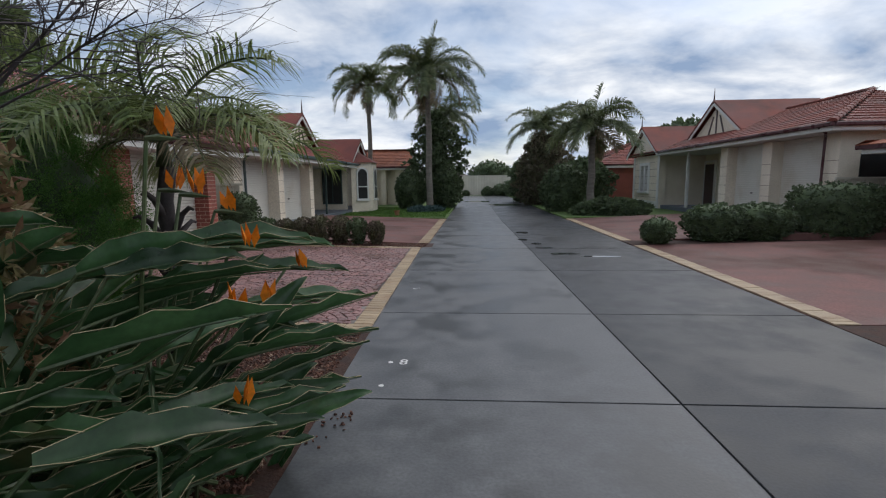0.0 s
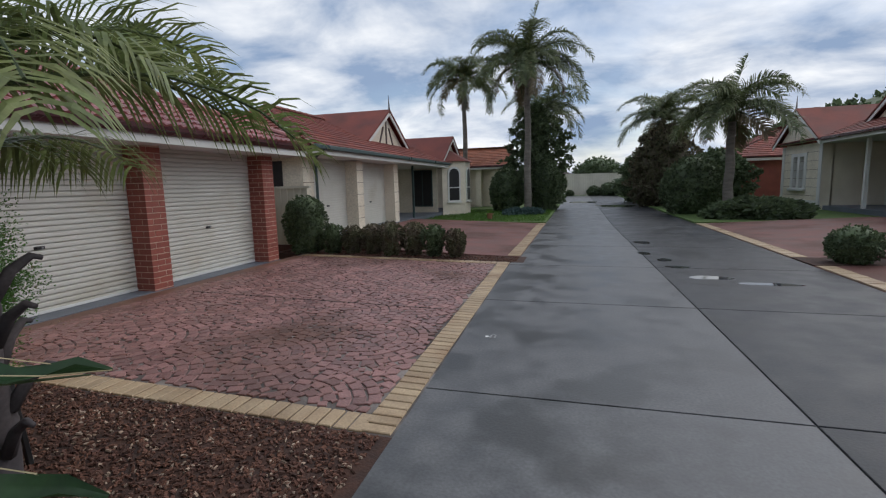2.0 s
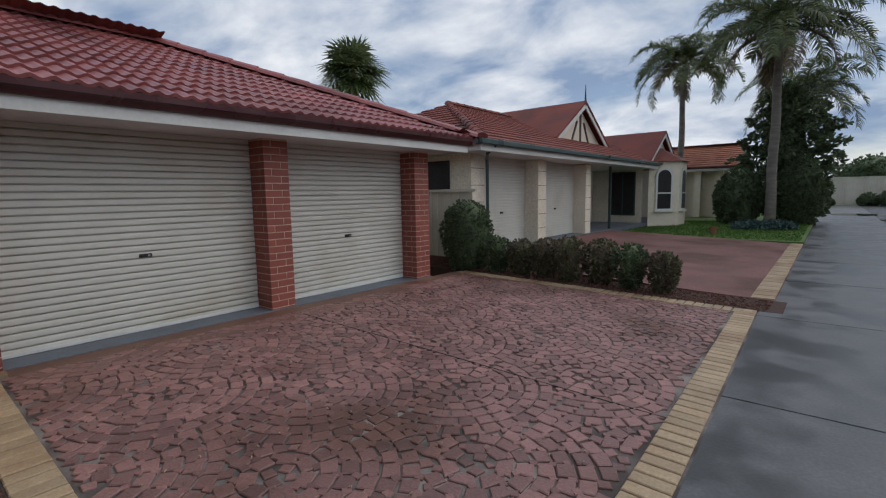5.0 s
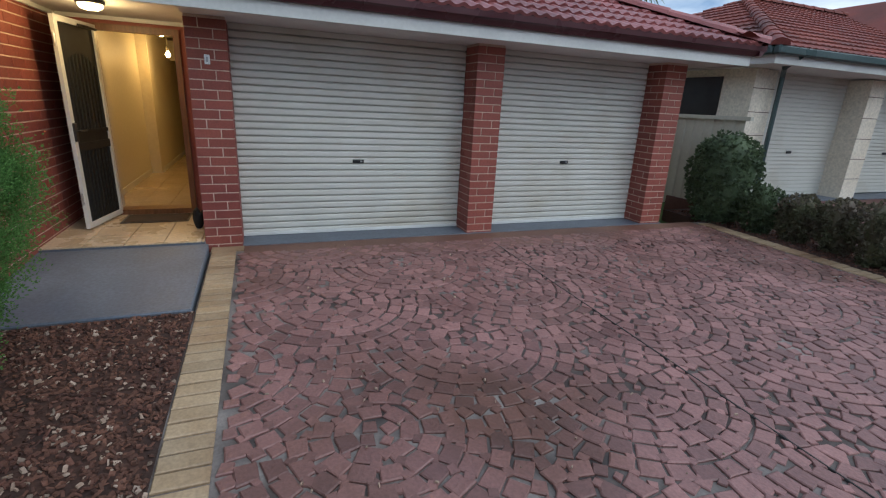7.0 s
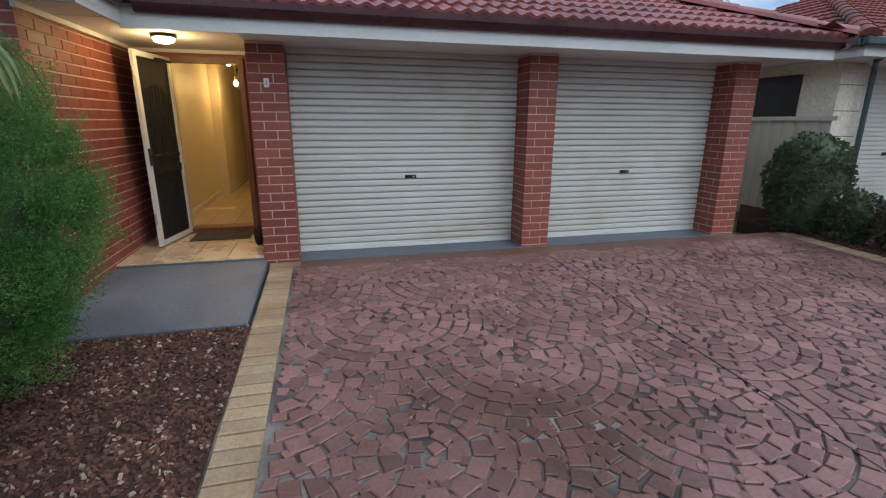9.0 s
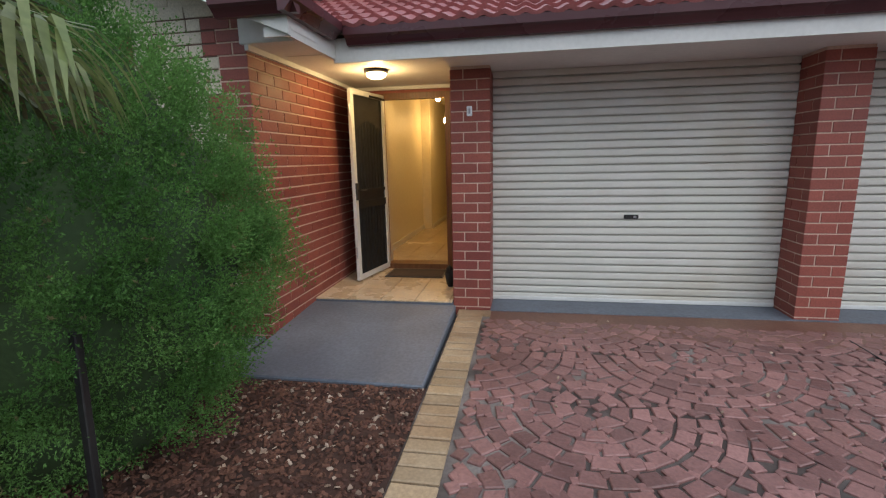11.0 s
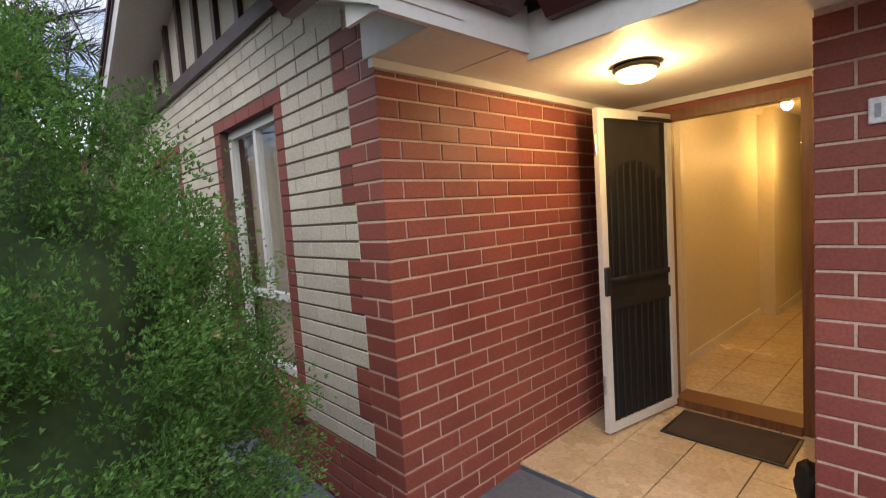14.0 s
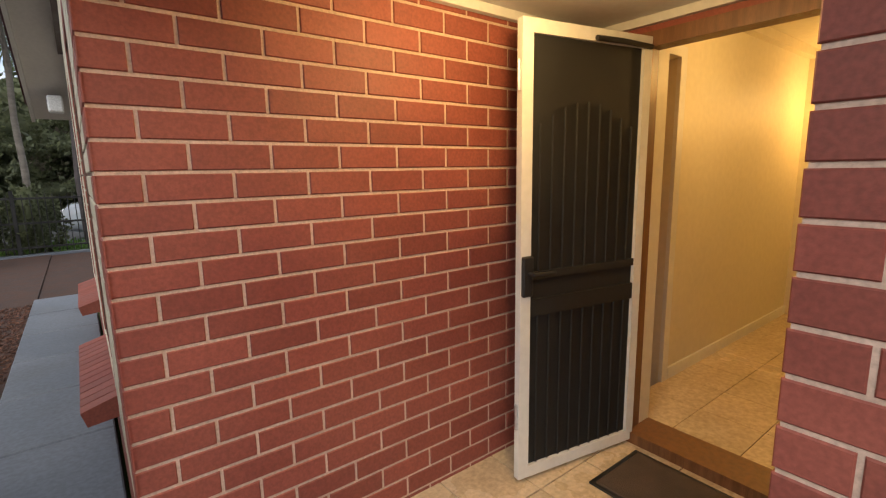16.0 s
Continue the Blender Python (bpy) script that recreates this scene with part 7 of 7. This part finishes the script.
# bark chips over the mulch, fallen seeds on the lane
def chips(name, n, x0, x1, y0, y1, material, z_of, label, size=(0.012, 0.04)):
    c = np.stack((rng.uniform(x0, x1, n), rng.uniform(y0, y1, n), np.zeros(n)), 1)
    c[:, 2] = [z_of(x) + 0.004 for x in c[:, 0]]
    a = rng.uniform(0, np.pi, n)
    L, W, H = rng.uniform(*size, n), rng.uniform(0.004, 0.012, n), rng.uniform(0.004, 0.012, n)
    d = np.stack((np.cos(a), np.sin(a), rng.normal(0, 0.3, n)), 1)
    s = np.stack((-np.sin(a), np.cos(a), rng.normal(0, 0.3, n)), 1)
    corners = []
    for i, j, k in ((-1, -1, 0), (1, -1, 0), (1, 1, 0), (-1, 1, 0), (-0.8, -0.7, 1), (0.9, -0.6, 1), (0.7, 0.8, 1), (-0.9, 0.6, 1)):
        q = c + d * (L * i * 0.5)[:, None] + s * (W * j)[:, None]
        q[:, 2] += H * k
        corners.append(q)
    v = np.stack(corners, 1).reshape(-1, 3)
    o = np.arange(n)[:, None] * 8
    f = np.concatenate([o + np.array(q) for q in ((4, 5, 6, 7), (0, 1, 5, 4), (1, 2, 6, 5), (2, 3, 7, 6), (3, 0, 4, 7))])
    return tagged(mesh_np(name, v, f, material, None), label, "mulch", "", "stuff")


def bed_z(x):
    return drive_z(x) - 0.012


chips("bark_chips", 15000, -4.58, -1.22, 2.0, 4.94, M_CHIP, bed_z, "dark red-brown bark chips over the garden bed")
chips("pale_bark_chips", 1500, -4.58, -1.22, 2.0, 4.94, M_CHIP_PALE, bed_z, "scattered pale wood chips on the garden bed", (0.01, 0.035))
chips("bark_chips_near", 6000, -1.9, -1.22, -1.0, 2.0, M_CHIP, bed_z, "dark bark chips beside the lane")
chips("hedge_chips", 3500, -6.8, -1.22, 11.77, 12.48, M_CHIP, lambda x: drive_z(x) - 0.004, "dark bark chips under the hedge")
chips("path_chips", 4000, -4.58, -3.6, -2.5, 2.0, M_CHIP, bed_z, "bark chips beside the side path")
chips("fallen_seeds", 55, -1.18, -0.85, 2.6, 3.4, M_CHIP, lambda x: 0.0, "dark fallen seeds on the lane edge", (0.008, 0.02))
chips("grit", 260, -6.0, -1.6, 5.4, 11.3, M_CHIP_PALE, drive_z, "pale grit and leaf crumbs on the red paving", (0.004, 0.012))

# ---- tan border bricks ----
def border_brick(lx, ly):
    bm = bmesh.new()
    box(bm, -lx / 2, lx / 2, -ly / 2, ly / 2, -0.03, 0.0)
    bmesh.ops.bevel(bm, geom=[e for e in bm.edges if all(v.co.z > -0.001 for v in e.verts)], offset=0.006, segments=1, affect="EDGES")
    me = mesh_of(bm, "border_brick")
    me.materials.append(M_TAN)
    return me


SLOPE = math.degrees(math.atan(0.105 / 4.9))
B_EDGE, B_SIDE = border_brick(0.225, 0.098), border_brick(0.098, 0.225)
k, y = 0, 4.97
while y < 11.72:
    b = part("border_brick", B_EDGE, M_TAN, BAY)
    b.matrix_basis = pose(lane_left(y) - 0.128, y + 0.0525, drive_z(lane_left(y) - 0.128) + 0.001 + 0.002 * math.sin(k * 7.1), 0, SLOPE, 0.6 * math.sin(k * 3.3))
    y += 0.113
    k += 1
x = -1.42
while x > -6.05:
    for yy in (5.075, 11.63):
        b = part("border_brick", B_SIDE, M_TAN, BAY)
        b.matrix_basis = pose(x, yy, drive_z(x) + 0.001 + 0.002 * math.sin(x * 71), 0, SLOPE, 0.6 * math.sin(x * 33))
    x -= 0.113
for pname, x0, y0, y1, par in (("border_row", 4.15, 5.3, 12.0, BAY_R0), ("border_row", 4.15, 12.95, 20.8, BAY_R1), ("border_row", -1.35, 12.55, 21.0, BAY_L)):
    bm = bmesh.new()
    y = y0
    while y < y1 - 0.1:
        box(bm, x0 - 0.14, x0 + 0.14, y, y + 0.108, -0.01, 0.022 + 0.003 * math.sin(y * 40))
        y += 0.114
    tagged(part(pname, bm, M_TAN, par), kind="stuff")

# ---- fan-laid cobbles ----
FR, STEP = 0.78, 0.114
stones = []
pr = random.Random(3)
fans = []
row = 0
xr = -0.6
while xr > -8.2:
    off = FR if row % 2 else 0.0
    yy = 3.6 + off
    while yy < 13.5:
        fans.append((xr, yy, row))
        yy += 2 * FR
    xr -= FR
    row += 1
by_row = {}
for fx, fy, fr_ in fans:
    by_row.setdefault(fr_, []).append((fx, fy))
for fx, fy, fr_ in fans:
    later = by_row.get(fr_ + 1, []) + by_row.get(fr_ + 2, [])
    # rings round the fan's heart; the fans of the next rows cover its back
    for n in range(7):
        r1 = FR - 0.05 - STEP * n
        if r1 < 0.05:
            break
        nst = max(int(2 * math.pi * r1 / 0.132), 4)
        for q in range(nst):
            a = 2 * math.pi * (q + 0.5 * (n % 2)) / nst
            cx, cy = fx + r1 * math.cos(a), fy + r1 * math.sin(a)
            if not (-5.84 < cx < lane_left(cy) - 0.29 and 5.25 < cy < 11.46):
                continue
            if any((cx - lx) ** 2 + (cy - ly) ** 2 < (FR + 0.055) ** 2 for lx, ly in later):
                continue
            stones.append((cx, cy, a, 2 * math.pi * r1 / nst, STEP, min(0.5 * STEP / r1, 0.35)))


def stone_verts(w, d, j, taper=0.08):
    g = 0.0085
    a, b = w / 2 - g, d / 2 - g
    t = min(taper, 0.4)
    lo = [(-b, -a * (1 - t)), (b, -a * (1 + t)), (b, a * (1 + t)), (-b, a * (1 - t))]
    lo = [(x + j.uniform(-0.007, 0.007), y + j.uniform(-0.007, 0.007)) for x, y in lo]
    return [(x, y, -0.015) for x, y in lo] + [(x, y, -0.004) for x, y in lo] + [(x * 0.88, y * 0.88, 0.001) for x, y in lo]


# small filler stones where two fans meet
taken = {}
for s in stones:
    taken.setdefault((int(s[0] / 0.2), int(s[1] / 0.2)), []).append(s)
for reach, size in ((0.086, 0.088), (0.068, 0.062)):
    gx_ = -5.84
    while gx_ < -1.42:
        gy_ = 5.25
        while gy_ < 11.46:
            if gx_ < lane_left(gy_) - 0.29:
                ci, cj = int(gx_ / 0.2), int(gy_ / 0.2)
                gap = min(math.hypot(gx_ - s[0], gy_ - s[1]) for i in (-1, 0, 1) for j in (-1, 0, 1) for s in taken.get((ci + i, cj + j), [(9, 9)]))
                if gap > reach:
                    s = (gx_, gy_, 0.6 * math.sin(gx_ * 40), size, size, 0.0)
                    stones.append(s)
                    taken.setdefault((ci, cj), []).append(s)
            gy_ += 0.03
        gx_ += 0.03

S_FACES = [(8, 9, 10, 11)] + [(k, (k + 1) % 4, 4 + (k + 1) % 4, 4 + k) for k in range(4)] + [(4 + k, 4 + (k + 1) % 4, 8 + (k + 1) % 4, 8 + k) for k in range(4)]
S_MESH = []
for q in range(9):
    me = bpy.data.meshes.new("paving_stone")
    me.from_pydata(stone_verts(0.133, STEP, pr), [], S_FACES)
    me.materials.append(M_PAVER_ONE)
    S_MESH.append(me)
near = sorted(stones, key=lambda s: (s[0] + 3.1) ** 2 + (s[1] - 6.3) ** 2)
allv, allf = [], []
for i, (cx, cy, a, w, d, tp_) in enumerate(near):
    m = Matrix.Translation((cx, cy, drive_z(cx) - 0.002 + pr.uniform(-0.002, 0.002))) @ Matrix.Rotation(radians(SLOPE), 4, "Y") @ Matrix.Rotation(a, 4, "Z") @ pose(0, 0, 0, pr.uniform(-1.2, 1.2), pr.uniform(-1.2, 1.2), 0)
    if i < 300:
        ob = part("paving_stone", S_MESH[i % 9], M_PAVER_ONE, BAY)
        ob.matrix_basis = m @ Matrix.Diagonal((d / STEP, min(w / 0.133, 1.1), 1, 1))
    else:
        b = len(allv)
        allv.extend(tuple(m @ Vector(v)) for v in stone_verts(w, d, pr, tp_))
        allf.extend(tuple(q + b for q in f) for f in S_FACES)
tagged(raw("paving_stones", allv, allf, M_PAVER, BAY), kind="stuff")


# saw-cut control joint across the bay
structure("trim_control_joint", (lambda bm: (prism(bm, [(-5.7, drive_z(-5.7) - 0.01), (-1.45, drive_z(-1.45) - 0.01), (-1.45, drive_z(-1.45) + 0.003), (-5.7, drive_z(-5.7) + 0.003)], "y", 7.969, 7.976), bm)[1])(bmesh.new()), M_JOINT, "dark straight saw cut across the red bay", "joint")
